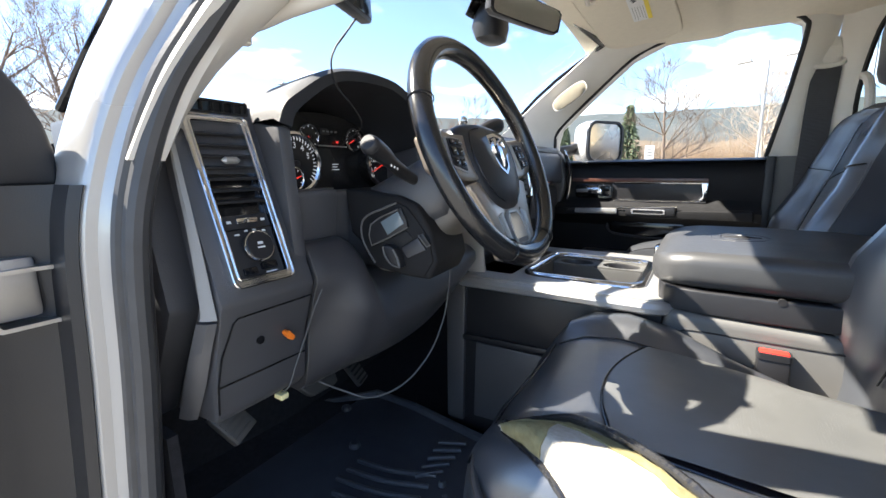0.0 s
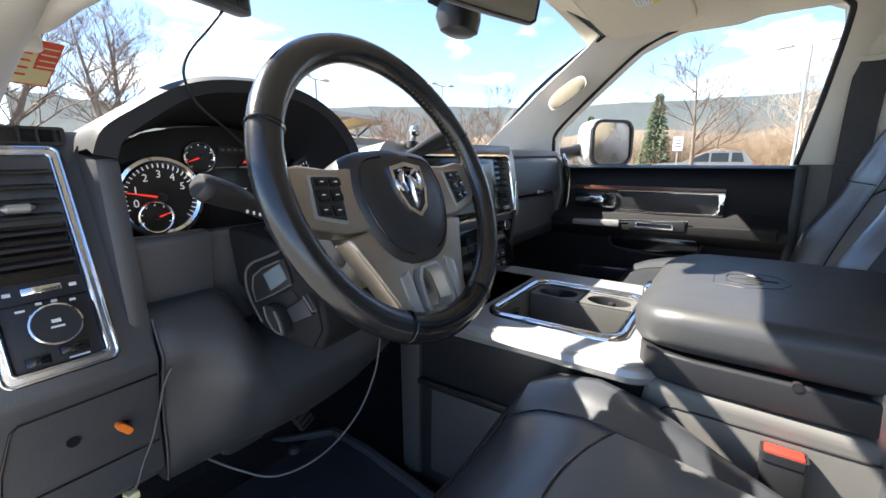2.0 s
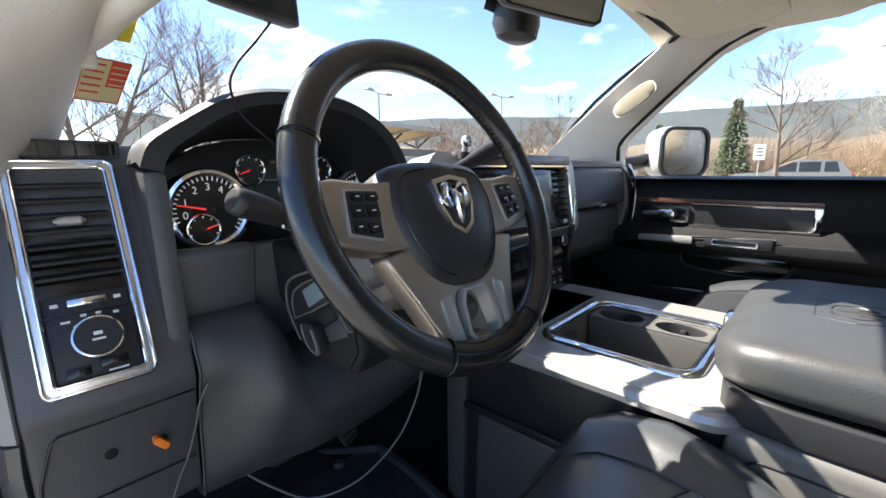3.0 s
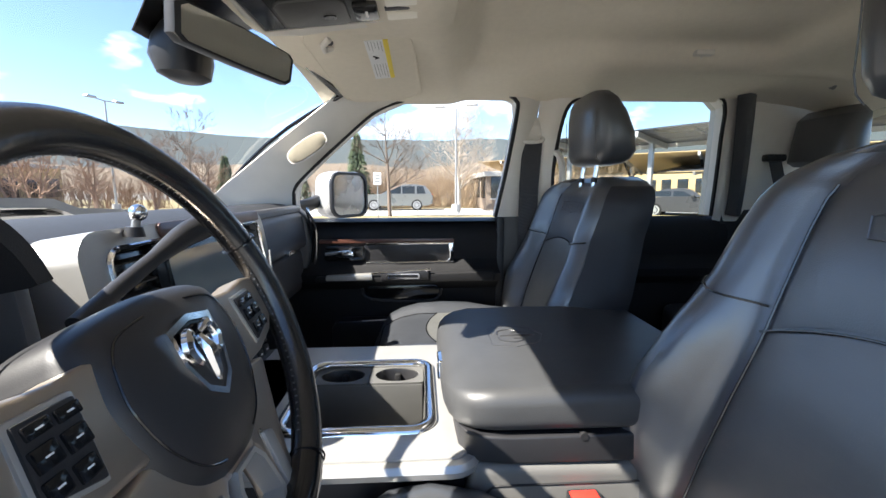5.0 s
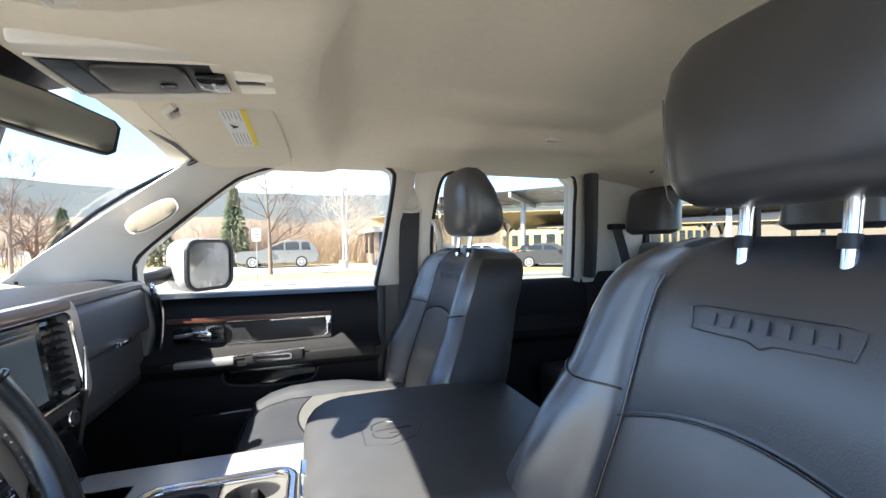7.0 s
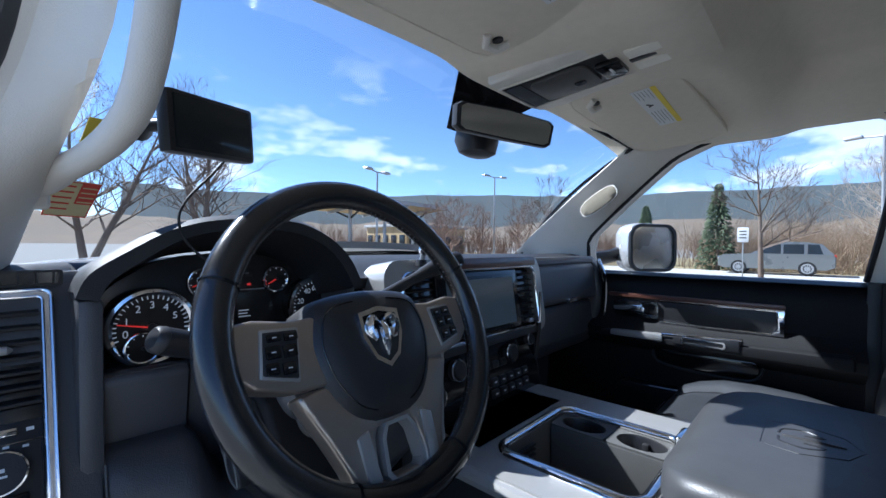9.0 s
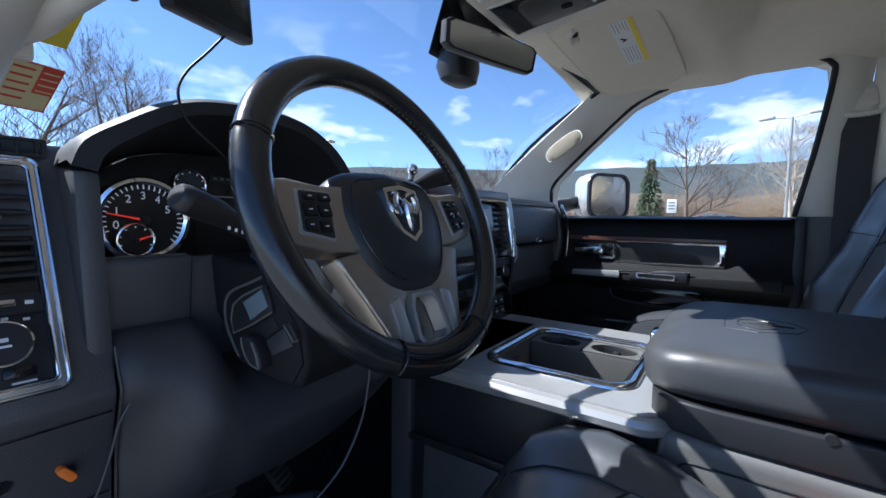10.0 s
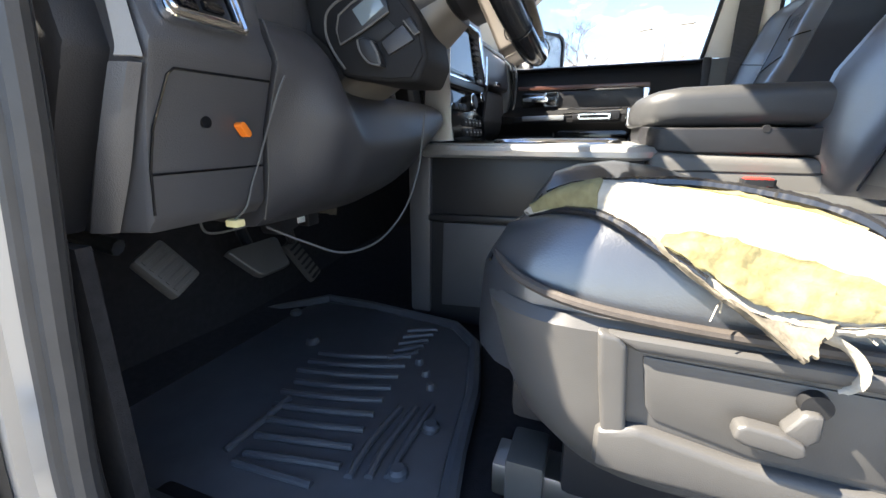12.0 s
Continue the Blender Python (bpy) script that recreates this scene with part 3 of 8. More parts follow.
# wood strip and recess framed in chrome
part("wood_strip", prism(rounded(-0.252, 0.20, 1.358, 1.371, 0.006), "x", lx - 0.007, lx + 0.01, 0.002), WOOD, door, "dark glossy wood strip")
part("inlay", prism(rounded(-0.235, 0.055, 1.292, 1.352, 0.012), "x", lx - 0.003, lx + 0.01, 0.002), DARK, door, "black leather inlay")
part("trim_strip", tube(spline([(lx - 0.006, 0.045, 1.354), (lx - 0.006, -0.10, 1.3545), (lx - 0.006, -0.25, 1.355)], 4), 0.0035, 6), CHROME, door, "chrome strip")
part("trim_strip", tube(spline([(lx - 0.006, 0.045, 1.290), (lx - 0.006, -0.10, 1.290), (lx - 0.006, -0.25, 1.292)], 4), 0.0035, 6), CHROME, door, "chrome strip")
part("trim_end", prism([(-0.232, 1.355), (-0.252, 1.355), (-0.250, 1.292), (-0.222, 1.292), (-0.236, 1.310)], "x", lx - 0.010, lx + 0.004, 0.002), CHROME, door, "chrome end piece")
part("handle_recess", prism(rounded(0.055, 0.185, 1.296, 1.348, 0.012), "x", lx - 0.002, lx + 0.012, 0.002), GLOSSBLACK, door, "black handle recess")
part("handle", prism([(0.178, 1.318), (0.178, 1.330), (0.10, 1.337), (0.085, 1.330), (0.085, 1.312), (0.10, 1.310)], "x", lx - 0.022, lx - 0.006, 0.003), CHROME, door, "chrome pull handle")
part("handle_frame", frame_ring(rounded(0.048, 0.10, 1.298, 1.348, 0.008), rounded(0.054, 0.094, 1.304, 1.342, 0.006), lambda u, v, w: (lx - 0.009 + w, u, v), 0.007), CHROME, door, "chrome handle frame")
# armrest with silver caps
part("armrest", prism([(0.20, 1.236), (0.20, 1.258), (0.05, 1.262), (-0.38, 1.272), (-0.38, 1.236)], "x", 0.635, 0.72, 0.010, 3), MATTE, door, "black padded armrest")
part("armrest_cap", prism([(0.165, 1.246), (0.165, 1.262), (0.018, 1.266), (0.018, 1.246)], "x", 0.630, 0.668, 0.004), SILVER, door, "ribbed silver armrest cap")
part("switch_panel", prism([(-0.01, 1.245), (-0.01, 1.270), (-0.165, 1.276), (-0.165, 1.246)], "x", 0.631, 0.69, 0.005), DARK, door, "black window switch panel")
part("switch_bezel", frame_ring(rounded(-0.135, -0.03, 1.250, 1.268, 0.006), rounded(-0.130, -0.035, 1.254, 1.264, 0.004), lambda u, v, w: (0.628 + w, u, v), 0.006), CHROME, door, "chrome switch bezel")
part("window_switch", box(0.632, 0.65, -0.10, -0.045, 1.255, 1.263, 0.002), SILVER, door, "silver window switch")
part("trim_strip", tube([(0.634, 0.02, 1.268), (0.634, -0.17, 1.279)], 0.003, 6), CHROME, door, "chrome strip")
part("map_pocket", prism(rounded(-0.20, 0.16, 0.99, 1.10, 0.03), "x", 0.665, 0.73, 0.012), DARK, door, "black map pocket")
part("pull_pocket", prism(rounded(-0.20, 0.05, 1.165, 1.215, 0.02), "x", 0.700, 0.728, 0.008), GLOSSBLACK, door, "dark pull pocket under the armrest")
part("pocket_lip", tube(spline([(0.702, 0.06, 1.205), (0.698, 0.03, 1.168), (0.698, -0.17, 1.160), (0.702, -0.21, 1.20)], 5), 0.004, 8), DARK, door)
part("trim_strip", tube([(0.664, 0.06, 1.102), (0.664, -0.20, 1.110)], 0.002, 6), SILVER, door, "thin silver strip")
part("door_edge", box(0.715, 0.78, -0.425, -0.398, 0.80, 1.44, 0.006), DARK, door)
# lower part of the B pillar
bm = sheet([[(0.76, -0.42, 0.78), (0.765, -0.42, 1.1), (0.768, -0.415, 1.44)], [(0.745, -0.50, 0.78), (0.75, -0.50, 1.1), (0.755, -0.50, 1.44)], [(0.765, -0.60, 0.78), (0.77, -0.60, 1.1), (0.77, -0.60, 1.44)]], 0.01)
solid("wall_pillar_east", bm, GREYPL, "grey lower trim on the passenger door pillar", kind="structure")
# rear door
rdoor = thing("door_2", (0.76, -0.85, 0.80), "closed rear door with black panel", "", kind="structure")
bm = sheet([[(door_x(z) + 0.03, y, z) for y in np.linspace(-0.60, -1.24, 10)] for z in zs], 0.02)
part("door_panel", bm, MATTE, rdoor, "black rear door panel")
part("handle", prism(rounded(-0.80, -0.72, 1.31, 1.335, 0.008), "x", 0.715, 0.74, 0.003), CHROME, rdoor, "chrome rear door handle")
part("handle_frame", frame_ring(rounded(-0.84, -0.70, 1.295, 1.35, 0.01), rounded(-0.832, -0.708, 1.302, 1.343, 0.008), lambda u, v, w: (0.728 + w, u, v), 0.012), DARK, rdoor)


# ---- dashboard ----
dash = thing("dashboard", (CX, 0.35, 1.10), "wide black soft plastic truck dashboard with chrome vents", "dashboard")
# top pad: from the windshield back to the dash edge
xs = np.linspace(-0.745, 0.76, 44)
rows = []
for f in np.linspace(0, 1, 8):
    r = []
    for x in xs:
        far = 0.66 - 0.28 * abs((x - CX) / 0.76) ** 2.2
        ye = 0.265
        y = (ye + (far - ye) * f) if not -0.612 < x < -0.295 else (max(ye, 0.36) + (far - max(ye, 0.36)) * f)
        z = 1.482 + 0.012 * math.sin(math.pi * f) - 0.004 * f - 0.022 * (1 - f) ** 6
        r.append((x, y, z))
    rows.append(r)
part("top_pad", sheet(rows, 0.02), DASHTOP, dash, "black dash top pad")
part("upper_roll", tube([(x, 0.268, 1.470) for x in np.linspace(0.26, 0.70, 8)], 0.016, 10), DASH, dash)
# left end module
LP = [(0.262, 1.488), (0.250, 1.472), (0.174, 1.268), (0.180, 1.25), (0.196, 1.20), (0.205, 1.13), (0.215, 1.118), (0.30, 1.112), (0.45, 1.13), (0.50, 1.46)]
part("left_panel", prism(LP, "x", -0.726, -0.602, 0.006), DASH, dash, "dark left dash panel")
part("end_cap", prism([(0.262, 1.475), (0.216, 1.262), (0.225, 1.245), (0.300, 1.113), (0.44, 1.13), (0.46, 1.47)], "x", -0.758, -0.724, 0.006), ENDCAP, dash, "dark dash end cap")
strip_in = spline([(-0.728, 0.222, 1.440), (-0.729, 0.196, 1.34), (-0.729, 0.182, 1.270), (-0.729, 0.179, 1.254)], 6)
part("edge_strip", sheet([[p + Vector((-0.0115, 0.014, 0)) * k * (0.35 + 0.65 * i / (len(strip_in) - 1)) + Vector((-0.002 * math.sin(math.pi * k), 0, 0)) for i, p in enumerate(strip_in)] for k in (0, 0.4, 1)], 0.003), LIGHTGREY, dash, "light grey edge strip")
part("edge_strip", sheet([spline([(-0.728, 0.182, 1.250), (-0.730, 0.196, 1.215), (-0.730, 0.216, 1.17), (-0.730, 0.245, 1.118)], 6), spline([(-0.736, 0.186, 1.250), (-0.738, 0.202, 1.212), (-0.738, 0.222, 1.17), (-0.737, 0.252, 1.118)], 6), spline([(-0.741, 0.199, 1.250), (-0.744, 0.216, 1.21), (-0.744, 0.236, 1.17), (-0.741, 0.266, 1.118)], 6)], 0.003), DASH, dash, "grey edge strip")
# left vent cluster, a tilted panel
ang = math.atan2(0.250 - 0.180, 1.466 - 1.284)
VENT = Matrix.Translation((-0.672, 0.2135, 1.375)) @ Matrix.Rotation(-ang, 4, "X")
def vplace(u, v, w=0.0):
    return tuple(VENT @ Vector((u, -w, v)))
vent = thing("air_vent", (-0.672, 0.2135, 1.28), "black louvred air vent with headlight switch in chrome frame", "vent")
part("frame", frame_ring(rounded(-0.038, 0.038, -0.1, 0.1, 0.007), rounded(-0.0305, 0.0305, -0.0915, 0.0925, 0.004), lambda u, v, w: vplace(u, v, w), 0.008), BRIGHT, vent, "bright silver frame")
for a, b, c, d, r, q in ((0.0375, -0.0995, 0.0995, 0.007, 0.0018, "frame_bead"), (0.0312, -0.0922, 0.0932, 0.004, 0.0015, "frame_bead")):
    part(q, tube([vplace(u, v, 0.008) for u, v in rounded(-a, a, b, c, d)], r, 8, True), CHROME, vent, "chrome bead")
part("backing", turned(box(-0.03, 0.03, -0.0, 0.004, -0.091, 0.092, 0), VENT), GLOSSBLACK, vent)
for i in range(7):
    v = 0.079 - i * 0.0135
    part("slat", turned(turned(box(-0.029, 0.029, -0.006, 0.006, -0.0016, 0.0016, 0.0008, 1), Matrix.Rotation(radians(28), 4, "X")), VENT @ Matrix.Translation((0, -0.004, v))), DARK, vent)
part("knob", turned(tube([(-0.011, 0, 0), (-0.007, 0, 0), (0.007, 0, 0), (0.011, 0, 0)], [0.001, 0.004, 0.004, 0.001], 10), VENT @ Matrix.Translation((0, -0.012, 0.044))), SILVER, vent, "silver vent tab")
part("switch_panel", turned(box(-0.029, 0.029, -0.004, 0.002, -0.092, -0.018, 0.002), VENT), DARK, vent, "black switch panel")
part("dimmer", turned(box(-0.013, 0.013, -0.007, 0, -0.029, -0.023, 0.001), VENT), CHROME, vent, "chrome dimmer wheel")
part("divider", turned(box(-0.029, 0.029, -0.006, 0, -0.036, -0.035, 0), VENT), GLOSSBLACK, vent)
def disc(r0, r1, w0, w1, u, v, n=28):
    return turned(tube([(0, 0, w0), (0, 0, w1)], [r0, r1], n), VENT @ Matrix.Translation((u, 0, v)) @ Matrix.Rotation(radians(90), 4, "X"))
part("dial", disc(0.0165, 0.0160, 0.003, 0.014, 0.002, -0.058), DARK, vent, "black headlight dial")
part("dial_ring", turned(tube([(0.0168 * math.cos(a), 0.0168 * math.sin(a), 0.011) for a in np.linspace(0, 2 * math.pi, 32)[:-1]], 0.0014, 6, True), VENT @ Matrix.Translation((0.002, 0, -0.058)) @ Matrix.Rotation(radians(90), 4, "X")), CHROME, vent, "chrome ring")
for u, v, w, h in ((-0.004, -0.0375, 0.004, 0.0022), (0.006, -0.0375, 0.004, 0.0022), (-0.016, -0.041, 0.006, 0.0018), (0.018, -0.0395, 0.004, 0.0022), (0.002, -0.0555, 0.006, 0.003), (0.002, -0.0605, 0.009, 0.0018), (-0.021, -0.026, 0.005, 0.003), (0.021, -0.026, 0.005, 0.003), (-0.014, -0.0835, 0.004, 0.002), (0.012, -0.0885, 0.014, 0.0016)):
    d = 0.0145 if abs(v + 0.058) < 0.012 else 0.0046
    part("mark", turned(box(u - w / 2, u + w / 2, -d, -d + 0.0006, v - h / 2, v + h / 2, 0), VENT), WHITE, vent)
part("button", turned(box(-0.022, -0.006, -0.007, 0, -0.088, -0.080, 0.001), VENT), GLOSSBLACK, vent)
part("button", turned(box(0.000, 0.020, -0.008, 0, -0.085, -0.077, 0.002), VENT), GLOSSBLACK, vent)
# defrost slots on top of the left end
dv = thing("defrost_vent", (-0.667, 0.26, 1.478), "small black side window vent on dash top", "vent")
part("frame", frame_ring(rounded(-0.705, -0.625, 1.474, 1.490, 0.003), rounded(-0.702, -0.628, 1.4765, 1.4875, 0.002), lambda u, v, w: (u, 0.252 - w, v), 0.004), DARK, dv)
part("backing", box(-0.703, -0.627, 0.251, 0.254, 1.475, 1.489, 0), GLOSSBLACK, dv)
for i in range(6):
    part("slat", box(-0.695 + i * 0.0125, -0.6935 + i * 0.0125, 0.247, 0.252, 1.476, 1.488, 0), DARK, dv)

# cluster hood and pod
HO = [(-0.622, 1.470), (-0.612, 1.492), (-0.585, 1.512), (-0.545, 1.536), (-0.50, 1.549), (-0.44, 1.553), (-0.39, 1.548), (-0.345, 1.527), (-0.315, 1.498), (-0.296, 1.462)]
HI = [(-0.604, 1.462), (-0.596, 1.480), (-0.572, 1.499), (-0.537, 1.521), (-0.50, 1.532), (-0.44, 1.536), (-0.395, 1.531), (-0.356, 1.513), (-0.330, 1.487), (-0.312, 1.456)]
ho, hi = [(p.x, p.y) for p in spline([(x, z, 0) for x, z in HO], 4)], [(p.x, p.y) for p in spline([(x, z, 0) for x, z in HI], 4)]
rows = []
for poly, y, dz in ((ho, 0.46, -0.045), (ho, 0.32, -0.012), (ho, 0.235, -0.002), (ho, 0.205, 0.0), (ho, 0.193, -0.005)):
    rows.append([(x, y, z + dz) for x, z in poly])
rows.append([(x, 0.193, z - 0.001) for x, z in hi])
rows.append([(x, 0.202, z - 0.004) for x, z in hi])
rows.append([(x, 0.34, z - 0.03) for x, z in hi])
part("cluster_hood", sheet(rows), DASHTOP, dash, "padded hood over the gauges")
# pod walls round the gauges
part("pod_side", prism([(0.20, 1.462), (0.26, 1.470), (0.40, 1.470), (0.40, 1.25), (0.182, 1.25)], "x", -0.620, -0.600, 0.006), DASH, dash)
part("pod_side", prism([(0.22, 1.455), (0.26, 1.465), (0.40, 1.465), (0.40, 1.25), (0.20, 1.25)], "x", -0.306, -0.29, 0.006), DASH, dash)
PLATE = [(0.345, 1.362), (0.30, 1.366), (0.222, 1.3835), (0.208, 1.3825), (0.204, 1.376), (0.212, 1.318), (0.225, 1.235), (0.40, 1.235), (0.40, 1.362)]
part("pod_front", prism(PLATE, "x", -0.600, -0.524, 0.004), DASH, dash, "dark panel under the gauges")
part("pod_front", prism([(y + 0.012, z - 0.004) for y, z in PLATE], "x", -0.520, -0.30, 0.004), DASH, dash, "dark panel behind the column")
part("pod_edge", tube([(x, 0.2065, 1.3838) for x in (-0.590, -0.56, -0.53)], 0.0010, 6), GREYPL, dash, "thin grey edge under the gauges")
# knee bolster: full height beside the column, cut down where the column comes through
KB = [(0.214, 1.314), (0.196, 1.310), (0.172, 1.286), (0.153, 1.24), (0.150, 1.205), (0.175, 1.14), (0.215, 1.105), (0.24, 1.098), (0.34, 1.11), (0.40, 1.15), (0.40, 1.314)]
profile = [(p.x, p.y) for p in spline([(y, z, 0) for y, z in KB + KB[:1]], 4)[:-1]]
rings = []


def left_y(z):
    return float(np.interp(z, (1.105, 1.13, 1.20, 1.25, 1.268, 1.314), (0.215, 0.205, 0.196, 0.180, 0.174, 0.190))) - 0.005


knee_x = np.linspace(-0.600, -0.165, 44)
for k, x in enumerate(knee_x):
    r = max(0.0, (x + 0.46) / 0.295) ** 2.2
    cut = max(0.0, min(1.0, (x + 0.527) / 0.036))
    crest = 1.314 - 0.058 * cut * cut * (3 - 2 * cut)
    end = 0.012 if k == 43 else 0.003 if k in (0, 42) else 0.0
    out = 0.012 * math.sin(math.pi * k / 43)
    ring = []
    flush = max(0.0, 1 - (x + 0.60) / 0.075)
    flush = flush * flush * (3 - 2 * flush)
    for y, z in profile:
        if y < 0.23:
            y += max(0.0, left_y(z) - y) * flush
        low = 1.098 + (z - 1.098) * (crest - 1.098) / 0.216
        ring.append((x, y + end - out * max(0.0, min(1.0, (0.36 - y) / 0.2)) + 0.05 * r * max(0.0, (1.22 - low) / 0.12) * (y < 0.36), crest - end - (crest - low - end) * (1 - 0.52 * r)))
    rings.append(ring)
part("knee_panel", loft(rings), KNEE, dash, "knee panel under the column in a painted shade tone")
part("seam", tube(spline([(-0.6012, left_y(z) + 0.001, z) for z in (1.306, 1.285, 1.268, 1.25, 1.20, 1.15, 1.108)], 5), 0.0012, 6), GREYPL, dash)
# fuse cover with its seam, a hole and the knob
kpm = lambda u, v: 0.180 + (1.25 - v) * 0.30 if v > 1.20 else 0.195 + (1.20 - v) * 0.13
part("panel_seam", tube([(x, kpm(x, z) - 0.0005, z) for x, z in ((-0.606, 1.250), (-0.706, 1.249), (-0.711, 1.244), (-0.721, 1.205), (-0.7255, 1.172), (-0.7255, 1.135))], 0.0012, 6), GLOSSBLACK, dash)
part("panel_seam", tube([(x, 0.1995, 1.168) for x in (-0.606, -0.66, -0.7245)], 0.0012, 6), GLOSSBLACK, dash)
part("socket", cyl((-0.674, 0.1905, 1.210), (-0.674, 0.199, 1.210), 0.0050, n=14), GLOSSBLACK, dash, "small black hole")
hb = thing("brake_release_knob", (-0.634, 0.193, 1.198), "small orange plastic knob on the dash panel", "knob")
part("knob", turned(prism(rounded(-0.0034, 0.0034, -0.0078, 0.0078, 0.003, 4), "y", -0.005, 0.004, 0.0015), Matrix.Translation((-0.637, 0.189, 1.204)) @ Matrix.Rotation(radians(-38), 4, "Y")), ORANGE, hb)
part("stem", cyl((-0.634, 0.19, 1.203), (-0.634, 0.205, 1.205), 0.004), DARK, hb)

# ---- gauges ----
cl = thing("instrument_cluster", (-0.44, 0.32, 1.36), "gauge cluster with chrome-ringed dials and red needles", "gauges")
CY = 0.318
part("face", prism([(-0.598, 1.355), (-0.30, 1.355), (-0.318, 1.45), (-0.345, 1.485), (-0.39, 1.500), (-0.44, 1.505), (-0.50, 1.500), (-0.535, 1.492), (-0.570, 1.470), (-0.598, 1.445)], "y", CY, CY + 0.01, 0.001), LENS, cl, "black gauge face")
def dial(x, z, r, ring, ticks, needle, a0=225, a1=-45, nums=(), CY=CY):
    d = part("dial", turned(tube([(0, 0, min(0.0, CY - 0.318)), (0, 0, 0.003)], [r, r], 36), Matrix.Translation((x, CY, z)) @ Matrix.Rotation(radians(90), 4, "X")), LENS, cl)
    part("ring", turned(tube([(r * math.cos(a), r * math.sin(a), 0.004) for a in np.linspace(0, 2 * math.pi, 41)[:-1]], ring, 8, True, flat=1.0), Matrix.Translation((x, CY, z)) @ Matrix.Rotation(radians(90), 4, "X")), CHROME, d, "chrome ring")
    for k in range(ticks):
        a = radians(a0 + (a1 - a0) * k / (ticks - 1))
        ca, sa = math.cos(a), math.sin(a)
        part("tick", tube([(x + ca * r * 0.80, CY - 0.0036, z + sa * r * 0.80), (x + ca * r * 0.90, CY - 0.0036, z + sa * r * 0.90)], 0.0007, 4), DIALTXT, d)
    a = radians(needle)
    part("needle", tube([(x, CY - 0.006, z), (x + math.cos(a) * r * 0.82, CY - 0.006, z + math.sin(a) * r * 0.82)], [0.0014, 0.0006], 6), NEEDLE, d, "red needle")
    part("hub", cyl((x, CY - 0.009, z), (x, CY, z), r * 0.12, n=12), DARK, d)
    for txt, aa in nums:
        a = radians(aa)
        cu = bpy.data.curves.new("digit", "FONT")
        cu.body, cu.size, cu.align_x, cu.align_y = txt, r * 0.28, "CENTER", "CENTER"
        ob = new("digit", cu)
        dg = bpy.context.evaluated_depsgraph_get()
        me = bpy.data.meshes.new_from_object(ob.evaluated_get(dg))
        bpy.data.objects.remove(ob)
        b2 = bmesh.new()
        b2.from_mesh(me)
        turned(b2, Matrix.Translation((x + math.cos(a) * r * 0.62, CY - 0.0042, z + math.sin(a) * r * 0.62)) @ Matrix.Rotation(radians(90), 4, "X"))
        part("digit", b2, DIALTXT, d)
    return d
dial(-0.546, 1.418, 0.042, 0.0050, 29, 168, 200, -40, (("0", 192), ("1", 160), ("2", 122), ("3", 90), ("4", 58), ("5", 26)), 0.268)
dial(-0.556, 1.396, 0.017, 0.0018, 7, 20, 200, -20, (), 0.262)
dial(-0.475, 1.463, 0.019, 0.0022, 9, 200, 225, -45)
dial(-0.372, 1.463, 0.019, 0.0022, 9, 210, 225, -45)
dial(-0.318, 1.420, 0.042, 0.0050, 29, 205, 220, -40, (("0", 205), ("20", 165), ("40", 122), ("60", 90), ("80", 58), ("100", 20)), 0.295)
part("display", box(-0.470, -0.375, CY - 0.003, CY, 1.372, 1.446, 0.002), LENS, cl, "dark message display")
part("chrome_line", tube([(-0.456, CY - 0.004, 1.4495), (-0.391, CY - 0.004, 1.4495)], 0.0011, 6), SILVER, cl, "thin chrome line")
for i, w in enumerate((0.014, 0.012, 0.017)):
    part("text_bar", box(-0.428, -0.428 + w, CY - 0.0045, CY - 0.003, 1.418 - i * 0.0045, 1.4193 - i * 0.0045, 0), DIALTXT, cl)
part("warning_panel", box(-0.450, -0.408, CY - 0.004, CY, 1.468, 1.479, 0.001), LENS, cl)
for i in range(4):
    part("warning_lamp", box(-0.446 + i * 0.009, -0.441 + i * 0.009, CY - 0.0046, CY - 0.004, 1.472, 1.475, 0), STITCH, cl)
part("warning_light", box(-0.416, -0.411, CY - 0.0046, CY - 0.003, 1.455, 1.4585, 0), NEEDLE, cl, "small red warning light")
part("lower_lip", prism([(0.32, 1.366), (0.26, 1.356), (0.26, 1.352), (0.33, 1.352)], "x", -0.575, -0.325, 0.001), DARK, cl)

# ---- steering wheel ----
WR = 0.1842
WTILT = radians(23.4)
WC = Vector((-0.4126, 0.0148, 1.433))
WM = Matrix.Translation(WC) @ Matrix.Rotation(-WTILT, 4, "X") @ Matrix.Scale(0.8213, 4)   # local: x right, z up in the wheel's plane, -y to the driver
sw = thing("steering_wheel", tuple(WC), "black leather steering wheel with bronze-grey spokes and chrome badge", "steering wheel")
def rim_arc(a0, a1, r, material, label, n=36, flat=0.88):
    pts = [WM @ Vector((WR * math.cos(a), 0, WR * math.sin(a))) for a in np.linspace(a0, a1, n)]
    full = abs(a1 - a0) > 6.2
    return part("rim", tube(pts[:-1] if full else pts, r, 14, full, flat=flat, up=WM.to_3x3() @ Vector((0, 1, 0))), material, sw, label)
rim_arc(0, 2 * math.pi, 0.0150, LEATHER_WORN, "worn black leather rim", 90)
rim_arc(radians(-115), radians(-65), 0.0156, GLOSSBLACK, "gloss black lower rim section", 18)
for a in (-115, -65, 158, 22):
    c = math.cos(radians(a)); s = math.sin(radians(a))
    ring = [WM @ (Vector((WR * c, 0, WR * s)) + 0.0188 * (Vector((c, 0, s)) * math.cos(t) + Vector((0, 1, 0)) * math.sin(t))) for t in np.linspace(0, 2 * math.pi, 17)[:-1]]
    part("seam", tube(ring, 0.0009, 5, True), GLOSSBLACK, sw)
